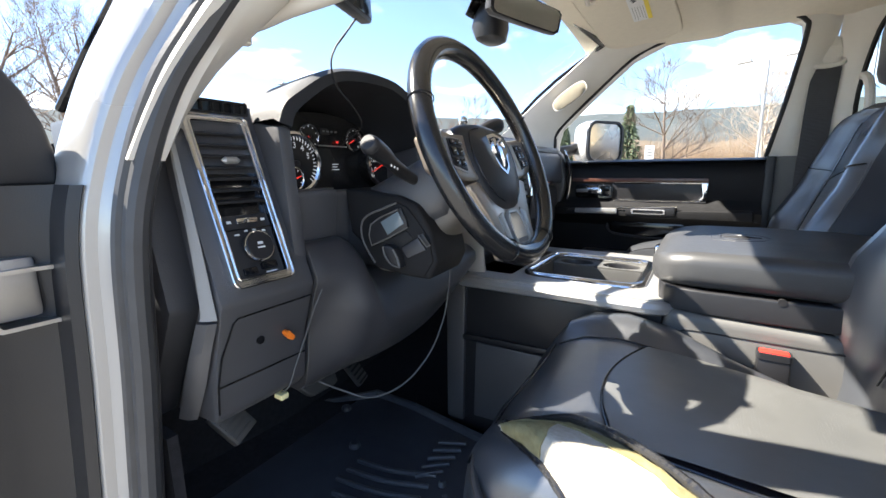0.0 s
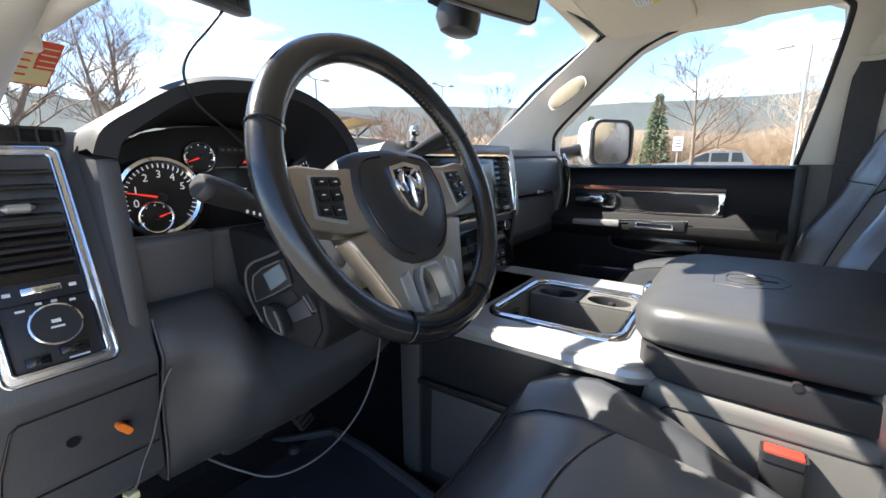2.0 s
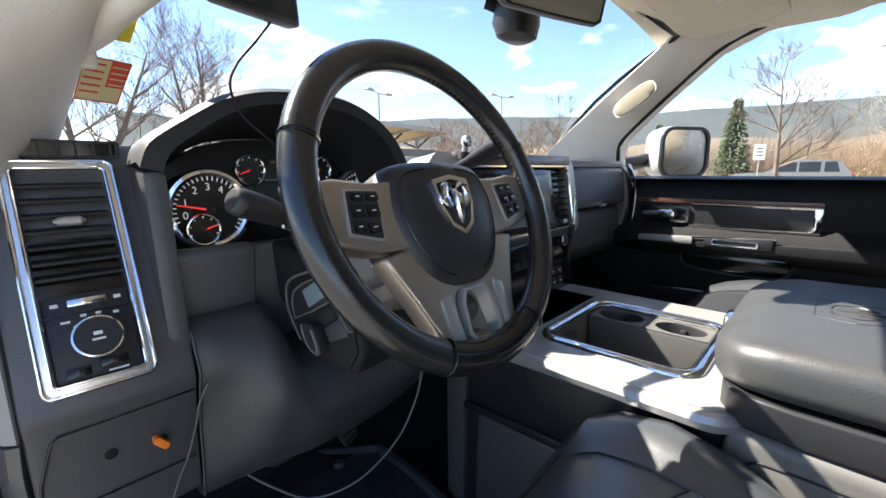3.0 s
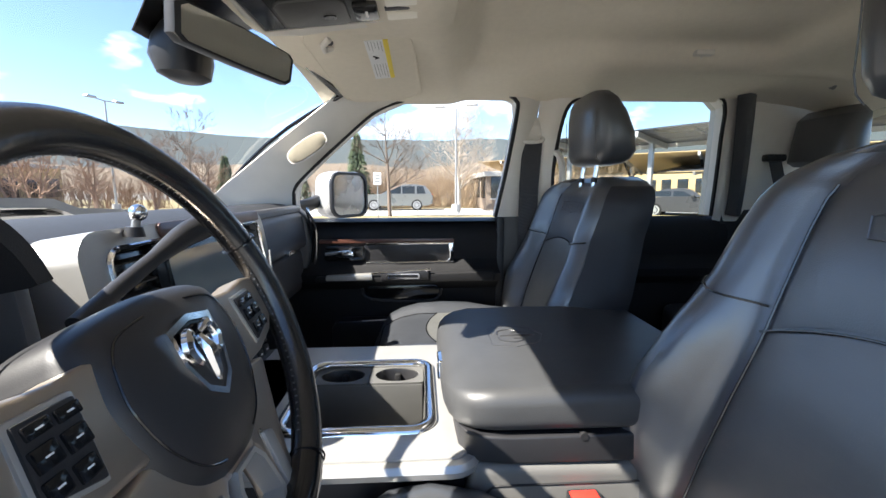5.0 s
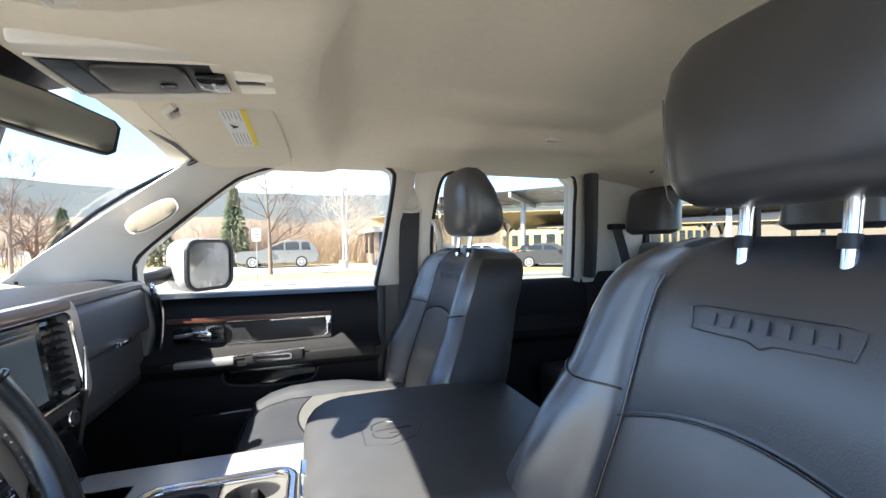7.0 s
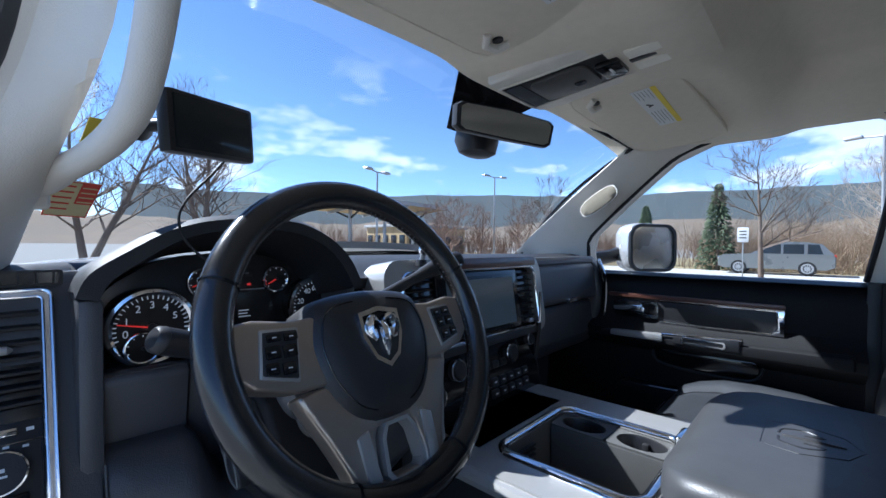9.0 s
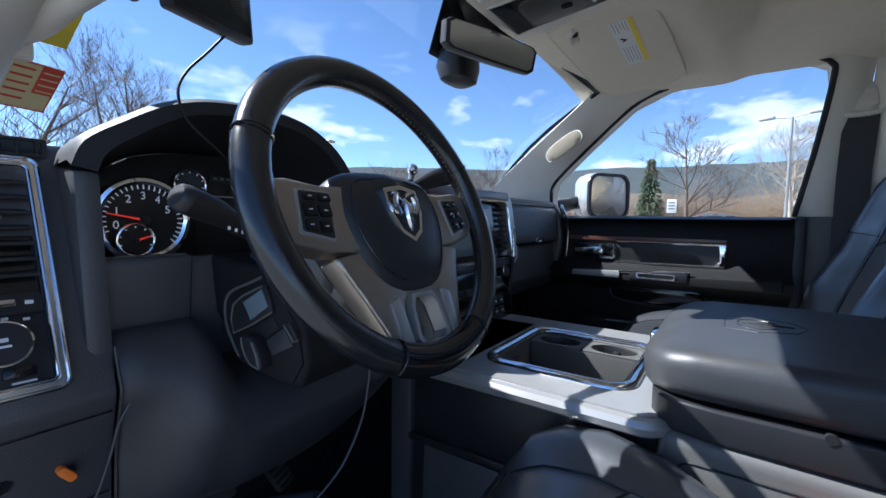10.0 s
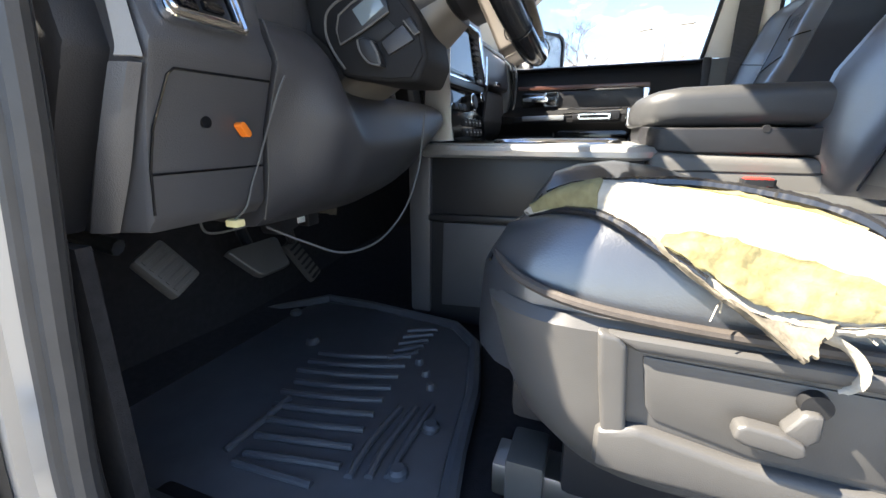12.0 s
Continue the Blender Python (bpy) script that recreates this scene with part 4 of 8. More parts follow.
# stitched inner seam
st_bm = []
for a in np.linspace(radians(-58), radians(238), 110):
    c, q = math.cos(a), math.sin(a)
    c2, q2 = math.cos(a + 0.016), math.sin(a + 0.016)
    st_bm.append(tube([WM @ Vector(((WR - 0.0158) * c, -0.0045, (WR - 0.0158) * q)), WM @ Vector(((WR - 0.0172) * c2, 0.000, (WR - 0.0172) * q2)), WM @ Vector(((WR - 0.0158) * c, 0.0045, (WR - 0.0158) * q))], 0.0011, 4))
part("stitching", join(*st_bm), STITCH, sw, "grey laced stitching")
RIMM = WM
WM = WM @ Matrix.Translation((0, 0.036, -0.020))   # the hub sits deeper than the rim
# airbag cover: a domed shield
def shield(s, n=6):
    pts = [(-0.074, 0.050), (-0.060, 0.070), (-0.02, 0.078), (0.02, 0.078), (0.060, 0.070), (0.074, 0.050), (0.079, 0.015), (0.070, -0.030), (0.050, -0.066), (0.026, -0.082), (0, -0.085), (-0.026, -0.082), (-0.050, -0.066), (-0.070, -0.030), (-0.079, 0.015)]
    ps = [(p.x * s * 1.2, p.y * s) for p in spline([(x, z, 0) for x, z in pts + pts[:1]], n)[:-1]]
    return ps
rings = [[WM @ Vector((x, w, z - 0.004)) for x, z in shield(s)] for s, w in ((0.98, 0.030), (1.0, -0.012), (0.985, -0.022), (0.94, -0.029), (0.8, -0.037), (0.5, -0.044), (0.2, -0.046), (0.03, -0.0465))]
part("airbag_cover", loft(rings), AIRBAG, sw, "black padded centre cover")
for sx in (-1, 1):
    pts = sorted([p for p in shield(0.8) if sx * p[0] > 0.024], key=lambda p: -p[1])
    part("seam", tube([WM @ Vector((x, -0.0372, z - 0.004)) for x, z in pts], 0.0008, 5), GLOSSBLACK, sw)
WMH = WM
WM = RIMM @ Matrix.Translation((0, 0.022, -0.008))
# side spokes with switch pads
for sx in (-1, 1):
    out = [(0.066, 0.036), (0.105, 0.034), (0.145, 0.040), (0.172, 0.036), (0.172, -0.014), (0.152, -0.030), (0.115, -0.040), (0.070, -0.042)]
    poly = [(sx * x, z) for x, z in out]
    b = prism(poly, "y", -0.018, 0.012, 0.006, 3)
    part("spoke", turned(b, WM), BRONZE, sw, "bronze-grey side spoke")
    pad = [(sx * x, z) for x, z in ((0.098, 0.026), (0.140, 0.028), (0.147, -0.020), (0.106, -0.031))]
    part("switch_bezel", turned(prism(pad, "y", -0.0205, -0.01, 0.003), WM), SILVER, sw, "silver switch surround")
    p = part("switch_pad", turned(prism([(sx * 0.122 + (x - sx * 0.122) * 0.86, z * 0.88) for x, z in pad], "y", -0.0225, -0.01, 0.002), WM), DARK, sw, "black switch pad")
    for bx, bz, bw, bh in ((0.110, 0.0165, 0.015, 0.008), (0.128, 0.0175, 0.015, 0.008), (0.113, 0.002, 0.015, 0.013), (0.131, 0.003, 0.015, 0.013), (0.117, -0.015, 0.014, 0.012), (0.134, -0.013, 0.013, 0.012)):
        part("button", turned(box(sx * bx - bw / 2, sx * bx + bw / 2, -0.0245, -0.018, bz - bh / 2, bz + bh / 2, 0.0015), WM), GLOSSBLACK, p)
        part("mark", turned(box(sx * bx - 0.0022, sx * bx + 0.0022, -0.0249, -0.0243, bz - 0.0005, bz + 0.0005, 0), WM), WHITE, p)
# two lower spokes in one forked trim
hole = [(-0.017, -0.098), (0.017, -0.098), (0.026, -0.112), (0.030, -0.150), (0.022, -0.160), (-0.022, -0.160), (-0.030, -0.150), (-0.026, -0.112)]
for sx in (-1, 1):
    ps = [(0.074, -0.040), (0.112, -0.046), (0.104, -0.062), (0.086, -0.098), (0.070, -0.135), (0.062, -0.170), (0.030, -0.176), (0.034, -0.14), (0.030, -0.108), (0.020, -0.096), (0.030, -0.082), (0.052, -0.066)]
    part("lower_spoke", turned(prism([(sx * x, z) for x, z in ps], "y", -0.016, 0.014, 0.006, 3), WM), BRONZE, sw, "bronze-grey lower spoke")
for sx in (-1, 1):
    part("spoke_edge", turned(prism([(sx * x, z) for x, z in ((0.040, -0.098), (0.056, -0.104), (0.054, -0.135), (0.050, -0.170), (0.034, -0.172), (0.037, -0.140))], "y", -0.0195, 0.0, 0.003), WM), SILVER, sw, "polished silver spoke edge")
part("spoke_bridge", turned(prism([(-0.03, -0.083), (0.03, -0.083), (0.026, -0.100), (-0.026, -0.100)], "y", -0.016, 0.014, 0.004), WM), BRONZE, sw, "bronze-grey spoke bridge")
part("spoke_foot", turned(prism([(-0.036, -0.155), (0.036, -0.155), (0.040, -0.176), (-0.040, -0.176)], "y", -0.016, 0.014, 0.004), WM), BRONZE, sw, "bronze-grey spoke foot")
part("spoke_insert", turned(frame_ring([(x * 1.0, z) for x, z in hole], [(x * 0.82, -0.13 + (z + 0.13) * 0.88) for x, z in hole], lambda u, v, w: (u, -0.020 + w, v), 0.02), WM), SILVER, sw, "silver ring in the spoke opening")
WM = WMH
# emblem: a chrome shield with plain raised shapes
em = [(-0.030, 0.030), (0, 0.036), (0.030, 0.030), (0.029, 0.0), (0.018, -0.026), (0, -0.038), (-0.018, -0.026), (-0.029, 0.0)]
EM = WM @ Matrix.Translation((0, -0.0445, 0.010))
e = part("emblem", turned(frame_ring(em, [(x * 0.84, z * 0.84) for x, z in em], lambda u, v, w: (u, -0.004 + w, v), 0.008), EM), CHROME, sw, "chrome shield badge")
part("emblem_field", turned(prism([(x * 0.86, z * 0.86) for x, z in em], "y", -0.001, 0.004), EM), GLOSSBLACK, e)
for sx in (-1, 1):
    part("emblem_shape", turned(tube(spline([(sx * 0.004, -0.004, 0.018), (sx * 0.014, -0.006, 0.022), (sx * 0.020, -0.005, 0.010), (sx * 0.014, -0.004, -0.002), (sx * 0.011, -0.004, 0.008)], 5), [0.002 + 0.0035 * math.sin(math.pi * i / 20) for i in range(21)], 8), EM), CHROME, e)
part("emblem_shape", turned(tube([(0, -0.004, 0.016), (0, -0.007, 0.004), (0, -0.005, -0.016), (0, -0.003, -0.024)], [0.004, 0.007, 0.005, 0.002], 8), EM), CHROME, e)
# back of the hub
part("hub_back", turned(tube([(0, 0.010, -0.004), (0, 0.05, -0.004), (0, 0.07, -0.004)], [0.074, 0.068, 0.05], 24), WM), DARK, sw, "dark hub shell")

WM = Matrix.Translation(WC) @ Matrix.Rotation(-WTILT, 4, "X")

# ---- steering column ----
col = thing("steering_column", (-0.412, 0.15, 1.22), "black plastic steering column shroud with stalk and shift lever", "steering column")
def colring(y, w, h, dz):
    return [WM @ Vector((x, y, z + dz)) for x, z in superring(0, 0, w, h, 3.2, 28)]
part("shroud", loft([colring(0.062, 0.056, 0.040, -0.014), colring(0.075, 0.064, 0.050, -0.018), colring(0.15, 0.070, 0.054, -0.024), colring(0.24, 0.074, 0.060, -0.030), colring(0.32, 0.06, 0.06, -0.02)]), DASH, col, "dark column shroud")
part("lower_shroud", loft([colring(0.066, 0.046, 0.03, -0.05), colring(0.10, 0.052, 0.030, -0.060), colring(0.17, 0.056, 0.030, -0.072), colring(0.23, 0.05, 0.03, -0.08)]), SHROUD, col, "lower shroud tinted tan-grey for warm reflected light")
st = part("stalk", tube(spline([(-0.470, 0.105, 1.392), (-0.520, 0.098, 1.410), (-0.552, 0.094, 1.426), (-0.578, 0.090, 1.436)], 4), [0.007, 0.0075, 0.008, 0.009, 0.009, 0.009, 0.009, 0.010, 0.0112, 0.0118, 0.012, 0.012, 0.0118], 16), DARK, col, "black turn signal stalk")
part("stalk_end", cyl((-0.577, 0.0905, 1.4355), (-0.586, 0.0885, 1.4395), 0.0122, 0.0108, 20, 0.002), AIRBAG, st, "dark grey stalk end")
for k in range(3):
    part("mark", box(-0.535 - k * 0.006, -0.533 - k * 0.006, 0.0865, 0.0875, 1.408 + k * 0.002, 1.411 + k * 0.002, 0), WHITE, st)
# shift lever on the far side
part("shift_lever", tube(spline([(-0.350, 0.135, 1.43), (-0.28, 0.135, 1.455), (-0.20, 0.128, 1.485), (-0.155, 0.120, 1.495)], 5), [0.008] * 8 + [0.010, 0.012, 0.0135, 0.0145, 0.015, 0.015, 0.0145, 0.010], 12), DARK, col, "black column shift lever")
# switch unit on the flank of the column: local x runs to the rear, -y points out to the door
br = thing("brake_control", (-0.47, 0.15, 1.25), "black trailer brake switch unit beside the column", "switch")
PM = Matrix.Translation((-0.496, 0.140, 1.312)) @ Matrix.Rotation(radians(-85), 4, "Z")
flank = [(-0.074, 0.070), (0.02, 0.060), (0.050, 0.048), (0.074, 0.010), (0.082, -0.030), (0.070, -0.0555), (0.033, -0.0544), (0.002, -0.050), (-0.026, -0.046), (-0.046, -0.012), (-0.066, 0.004)]
part("housing", turned(prism(flank, "y", 0.0, 0.10, 0.007, 3), PM), MATTE, br, "dark housing round the switches")
bow = [(0.0195, 0.0508), (-0.005, 0.0415), (-0.0254, 0.034), (-0.0377, 0.0257), (-0.0425, 0.0156), (-0.042, -0.0018), (-0.0335, -0.0197), (-0.0201, -0.0379)]
field = bow + [(-0.016, -0.043), (0.002, -0.046), (0.033, -0.050), (0.062, -0.050), (0.076, -0.028), (0.070, 0.004), (0.050, 0.030), (0.035, 0.046)]
part("panel", turned(prism(field, "y", -0.0022, 0.004, 0.001), PM), MATTE, br, "black switch panel")
part("frame_edge", turned(tube(spline([(x, -0.0026, z) for x, z in bow], 4), 0.0015, 6), PM), CONSOLE, br, "thin grey frame edge")
plate = [(0.0290, 0.0444), (0.0244, 0.0424), (-0.0066, 0.0298), (-0.0230, 0.0188), (-0.0268, 0.0037), (-0.0228, -0.0119), (0.0088, 0.0020), (0.0392, 0.0182), (0.0373, 0.0271)]
part("control_plate", turned(prism(plate, "y", -0.0060, 0.0, 0.0015), PM), DARK, br, "black control plate")
part("plate_edge", turned(tube([(x, -0.0062, z) for x, z in plate[1:8]], 0.0011, 6), PM), CONSOLE, br, "grey plate edge")
part("display", turned(prism([(-0.0053, 0.0232), (0.0240, 0.0396), (0.0339, 0.0232), (0.0062, 0.0057)], "y", -0.0072, -0.003, 0.0008), PM), DISPLAY, br, "small blue-grey display")
lever = [(0.0028, -0.0087), (0.0122, -0.0073), (0.0222, -0.0120), (0.0286, -0.0232), (0.0328, -0.0388), (0.0164, -0.0352), (0.0056, -0.0224)]
lev_b = part("lever", turned(prism(lever, "y", -0.016, 0.0, 0.003, 3), PM), DARK, br, "black sliding lever")
part("lever_edge", turned(tube(spline([(x, -0.0162, z) for x, z in ((0.0040, -0.010), (0.0068, -0.0224), (0.0170, -0.0342), (0.0310, -0.0376))], 4), 0.0012, 6), PM), CONSOLE, lev_b, "thin grey lever edge")
part("lever_edge", turned(tube([(x, -0.0162, z) for x, z in ((0.0205, -0.0125), (0.0270, -0.0235), (0.0305, -0.0360))], 0.0015, 6), PM), CONSOLE, lev_b, "thin grey lever edge")
part("slot", turned(prism([(-0.004, -0.006), (0.036, 0.012), (0.046, 0.002), (0.026, -0.010)], "y", -0.0034, 0.0, 0.0005), PM), RUBBER, br)
part("switch", turned(prism([(0.0283, -0.0122), (0.0475, 0.0001), (0.0553, 0.0044), (0.0683, -0.0115), (0.0373, -0.0260)], "y", -0.0065, 0.0, 0.002), PM), KNEE, br, "dark grey switch plate")
part("button", turned(prism([(0.0556, 0.0080), (0.0633, 0.0111), (0.0747, -0.0041), (0.0687, -0.0068)], "y", -0.0060, 0.0, 0.0012), PM), DARK, br)
part("button_edge", turned(tube([(0.0560, -0.0062, 0.0080), (0.0690, -0.0062, -0.0070), (0.0750, -0.0062, -0.0042)], 0.0011, 6), PM), CONSOLE, br)
# key ring hanging by the column
part("key_ring", turned(tube([(0.010 * math.cos(a), 0, 0.013 * math.sin(a)) for a in np.linspace(0, 2 * math.pi, 21)[:-1]], 0.0014, 6, True), Matrix.Translation((-0.362, 0.118, 1.282)) @ Matrix.Rotation(radians(-60), 4, "Z")), CHROME, br, "chrome ring")

# ---- centre stack ----
stack = thing("centre_stack", (CX, 0.24, 1.19), "centre stack with touch screen, vents and silver surround", "console")
SM = Matrix.Translation((CX, 0.222, 1.36)) @ Matrix.Rotation(radians(-9), 4, "X")
part("body", turned(box(-0.235, 0.235, 0.004, 0.16, -0.19, 0.118, 0.02, 3), SM), DARK, stack, "black stack body")
part("surround", turned(frame_ring(rounded(-0.262, 0.255, -0.055, 0.130, 0.035), rounded(-0.225, 0.222, -0.040, 0.108, 0.02), lambda u, v, w: (u, -0.016 + w, v), 0.06), SM), SILVER, stack, "silver painted surround")
part("wood_strip", turned(prism(rounded(-0.120, 0.232, 0.1085, 0.1300, 0.008), "y", -0.0195, -0.010, 0.002), SM), WOOD, stack, "red-brown wood strip over the screen")
part("lower_strip", turned(prism(rounded(-0.225, 0.222, -0.0560, -0.0405, 0.005), "y", -0.0190, -0.010, 0.002), SM), DARK, stack, "black strip under the screen")
part("surround_edge", turned(tube([(x, -0.018, z) for x, z in rounded(-0.223, 0.220, -0.038, 0.106, 0.02)], 0.0035, 6, True), SM), CHROME, stack, "chrome inner edge")
part("screen_bezel", turned(box(-0.135, 0.150, -0.012, 0.01, -0.040, 0.106, 0.006), SM), GLOSSBLACK, stack, "gloss black screen bezel")
part("screen", turned(box(-0.115, 0.132, -0.014, -0.005, -0.028, 0.092, 0.002), SM), SCREEN, stack, "glossy touch screen")
part("display_area", turned(box(-0.108, 0.125, -0.0146, -0.0138, -0.020, 0.085, 0.0), SM), DISPLAY, stack, "glossy display glass with painted grey-blue sky reflection")
for u0, u1 in ((-0.215, -0.140), (0.158, 0.215)):
    v = part("vent", turned(box(u0, u1, -0.004, 0.01, -0.034, 0.100, 0.003), SM), GLOSSBLACK, stack)
    for i in range(9):
        part("slat", turned(turned(box(u0 + 0.003, u1 - 0.003, -0.008, 0.008, -0.001, 0.001, 0), Matrix.Rotation(radians(25), 4, "X")), SM @ Matrix.Translation((0, -0.006, -0.026 + i * 0.0145))), DARK, v)
part("vent_tab", turned(box(0.176, 0.196, -0.018, -0.006, -0.030, -0.020, 0.003), SM), SILVER, stack, "silver vent tab")
# lower controls
part("control_panel", turned(box(-0.20, 0.205, -0.006, 0.01, -0.185, -0.055, 0.006), SM), GLOSSBLACK, stack, "black control panel")
for u, v, r in ((0.085, -0.085, 0.020), (-0.10, -0.085, 0.020), (0.168, -0.068, 0.012), (-0.165, -0.12, 0.021)):
    k = part("dial", turned(turned(tube([(0, 0, 0), (0, 0, 0.016), (0, 0, 0.020)], [r, r * 0.94, r * 0.8], 24), Matrix.Rotation(radians(90), 4, "X")), SM @ Matrix.Translation((u, -0.004, v))), DARK, stack, "black dial")
    part("dial_ring", turned(turned(tube([(r * math.cos(a), r * math.sin(a), 0.015) for a in np.linspace(0, 2 * math.pi, 25)[:-1]], 0.002, 6, True), Matrix.Rotation(radians(90), 4, "X")), SM @ Matrix.Translation((u, -0.004, v))), CHROME, k, "chrome ring")
for i in range(5):
    for j in range(2):
        u, v = 0.02 + i * 0.030, -0.135 - j * 0.024
        b = part("button", turned(box(u - 0.012, u + 0.012, -0.012, 0, v - 0.009, v + 0.009, 0.003), SM), DARK, stack)
        part("mark", turned(box(u - 0.004, u + 0.004, -0.0126, -0.0118, v - 0.0015, v + 0.0015, 0), SM), WHITE, b)
for u in (-0.03, 0.0, 0.03, 0.06):
    part("button", turned(box(u - 0.012, u + 0.012, -0.011, 0, -0.108, -0.092, 0.003), SM), DARK, stack)
# left flank, tan-silver upright trim down to the console
part("side_trim", sheet([[(-0.163, 0.152, 1.380), (-0.163, 0.153, 1.30), (-0.164, 0.150, 1.22), (-0.165, 0.145, 1.188)], [(-0.168, 0.174, 1.382), (-0.168, 0.176, 1.30), (-0.169, 0.178, 1.22), (-0.169, 0.180, 1.187)], [(-0.170, 0.195, 1.380), (-0.170, 0.198, 1.30), (-0.170, 0.206, 1.22), (-0.170, 0.214, 1.186)]], 0.008), SILVER, stack, "silver side trim")
part("side_panel", sheet([[(0.23, 0.190, 1.33), (0.225, 0.195, 1.27), (0.22, 0.205, 1.19)], [(0.25, 0.24, 1.33), (0.245, 0.245, 1.27), (0.24, 0.25, 1.19)]], 0.008), DARK, stack, "black side panel")
part("side_edge", tube(spline([(0.246, 0.196, 1.405), (0.243, 0.194, 1.33), (0.236, 0.198, 1.27), (0.230, 0.208, 1.19)], 5), 0.003, 8), CHROME, stack, "thin chrome side edge")
# phone mount ball on the dash top
pm = thing("phone_mount", (-0.151, 0.206, 1.484), "small chrome ball mount on the dash", "mount")
part("base", cyl((-0.151, 0.215, 1.480), (-0.151, 0.214, 1.492), 0.012, 0.009), DARK, pm)
part("neck", cyl((-0.151, 0.213, 1.490), (-0.151, 0.210, 1.505), 0.005), METAL, pm)
bb = bmesh.new(); bmesh.ops.create_uvsphere(bb, u_segments=16, v_segments=10, radius=0.0105); turned(bb, Matrix.Translation((-0.151, 0.208, 1.509)))
part("ball", bb, CHROME, pm, "chrome ball")

# ---- glove box side ----
part("glove_upper", prism([(0.262, 1.470), (0.245, 1.455), (0.232, 1.37), (0.236, 1.352), (0.40, 1.35), (0.40, 1.475)], "x", 0.292, 0.690, 0.010, 3), DASH, dash, "upper glove box door")
part("glove_latch", box(0.47, 0.53, 0.222, 0.238, 1.352, 1.366, 0.004), CHROME, dash, "chrome latch")
part("glove_lower", prism([(0.262, 1.345), (0.255, 1.335), (0.245, 1.24), (0.27, 1.20), (0.33, 1.17), (0.45, 1.18), (0.45, 1.345)], "x", 0.275, 0.715, 0.012, 3), DASH, dash, "lower glove box door")
part("right_end", prism([(0.270, 1.485), (0.235, 1.45), (0.222, 1.35), (0.245, 1.24), (0.30, 1.18), (0.46, 1.18), (0.46, 1.485)], "x", 0.690, 0.745, 0.012, 3), DASH, dash, "dark right dash end")
part("right_vent_frame", tube(spline([(0.672, 0.225, 1.47), (0.690, 0.205, 1.42), (0.705, 0.208, 1.34), (0.712, 0.218, 1.28), (0.735, 0.226, 1.30), (0.728, 0.215, 1.40), (0.705, 0.232, 1.475)], 5), 0.0035, 6, True), CHROME, dash, "chrome vent surround")
part("right_vent", sheet([[(0.678, 0.226, 1.465), (0.695, 0.212, 1.40), (0.712, 0.222, 1.29)], [(0.702, 0.230, 1.468), (0.724, 0.218, 1.40), (0.732, 0.226, 1.30)]], 0.004), GLOSSBLACK, dash)


# ---- centre console ----
con = thing("centre_console", (CX, -0.1, FLOOR), "grey and silver centre console with open bin and cup holders", "console")
part("tunnel", prism([(-0.165, FLOOR), (-0.163, 1.03), (0.217, 1.03), (0.22, FLOOR)], "y", -0.20, 0.24, 0.012), DARK, con, "black console flank")
for x0, x1 in ((-0.162, -0.128), (0.150, 0.212)):
    part("tunnel_side", box(x0, x1, -0.20, 0.24, 1.02, 1.160, 0.006), DARK, con, "black console flank")
part("tunnel_front", box(-0.15, 0.20, 0.09, 0.24, 1.02, 1.158, 0.006), DARK, con)
part("tunnel_rear", box(-0.15, 0.20, -0.20, -0.165, 1.02, 1.158, 0.006), DARK, con)
part("flank_rib", prism([(0.20, 1.04), (-0.18, 1.05), (-0.18, 1.035), (0.20, 1.025)], "x", -0.172, -0.160, 0.004), DARK, con)
part("flank_panel", prism([(0.17, 0.84), (0.165, 1.025), (-0.15, 1.03), (-0.15, 0.86)], "x", -0.169, -0.158, 0.006), DASH, con)
part("flank_corner", prism([(0.24, 0.82), (0.24, 1.17), (0.19, 1.17), (0.195, 0.82)], "x", -0.172, -0.15, 0.006), DASH, con)
# silver top with the bin cut through it
bo = rounded(-0.178, 0.228, -0.205, 0.205, 0.03, 6)
bi = rounded(-0.110, 0.130, -0.150, 0.072, 0.03, 6)
part("top_plate", frame_ring(bo, bi, lambda u, v, w: (u, v, 1.158 + w), 0.024), SILVER, con, "silver painted top plate")
part("plate_edge", tube([(x, y, 1.168) for x, y in rounded(-0.182, 0.232, -0.209, 0.209, 0.03, 6)], 0.012, 8, True), SILVER, con)
part("bin_frame", tube([(x, y, 1.183) for x, y in rounded(-0.113, 0.131, -0.153, 0.075, 0.032, 8)], 0.0095, 12, True, flat=0.8, up=(0, 0, 1)), CHROME, con, "rounded chrome bin rim")
part("bin_wall", loft([[(x, y, z) for x, y in rounded(-0.105 + k, 0.123 - k, -0.145 + k, 0.067 - k, 0.026, 6)] for z, k in ((1.188, 0), (1.06, 0.006), (1.045, 0.010))], False), BINGREY, con, "grey plastic bin lining")
part("bin_divider", box(0.052, 0.058, -0.140, 0.062, 1.048, 1.174, 0.002), BINGREY, con)
part("bin_floor", sheet([[(x, y, 1.045) for x in (-0.10, 0.12)] for y in (-0.14, 0.06)], 0.004), RUBBER, con, "rubber bin floor")
for i in range(6):
    part("rib", box(-0.094, -0.02, 0.052, 0.060, 1.120 + i * 0.009, 1.124 + i * 0.009, 0.001), RUBBER, con)
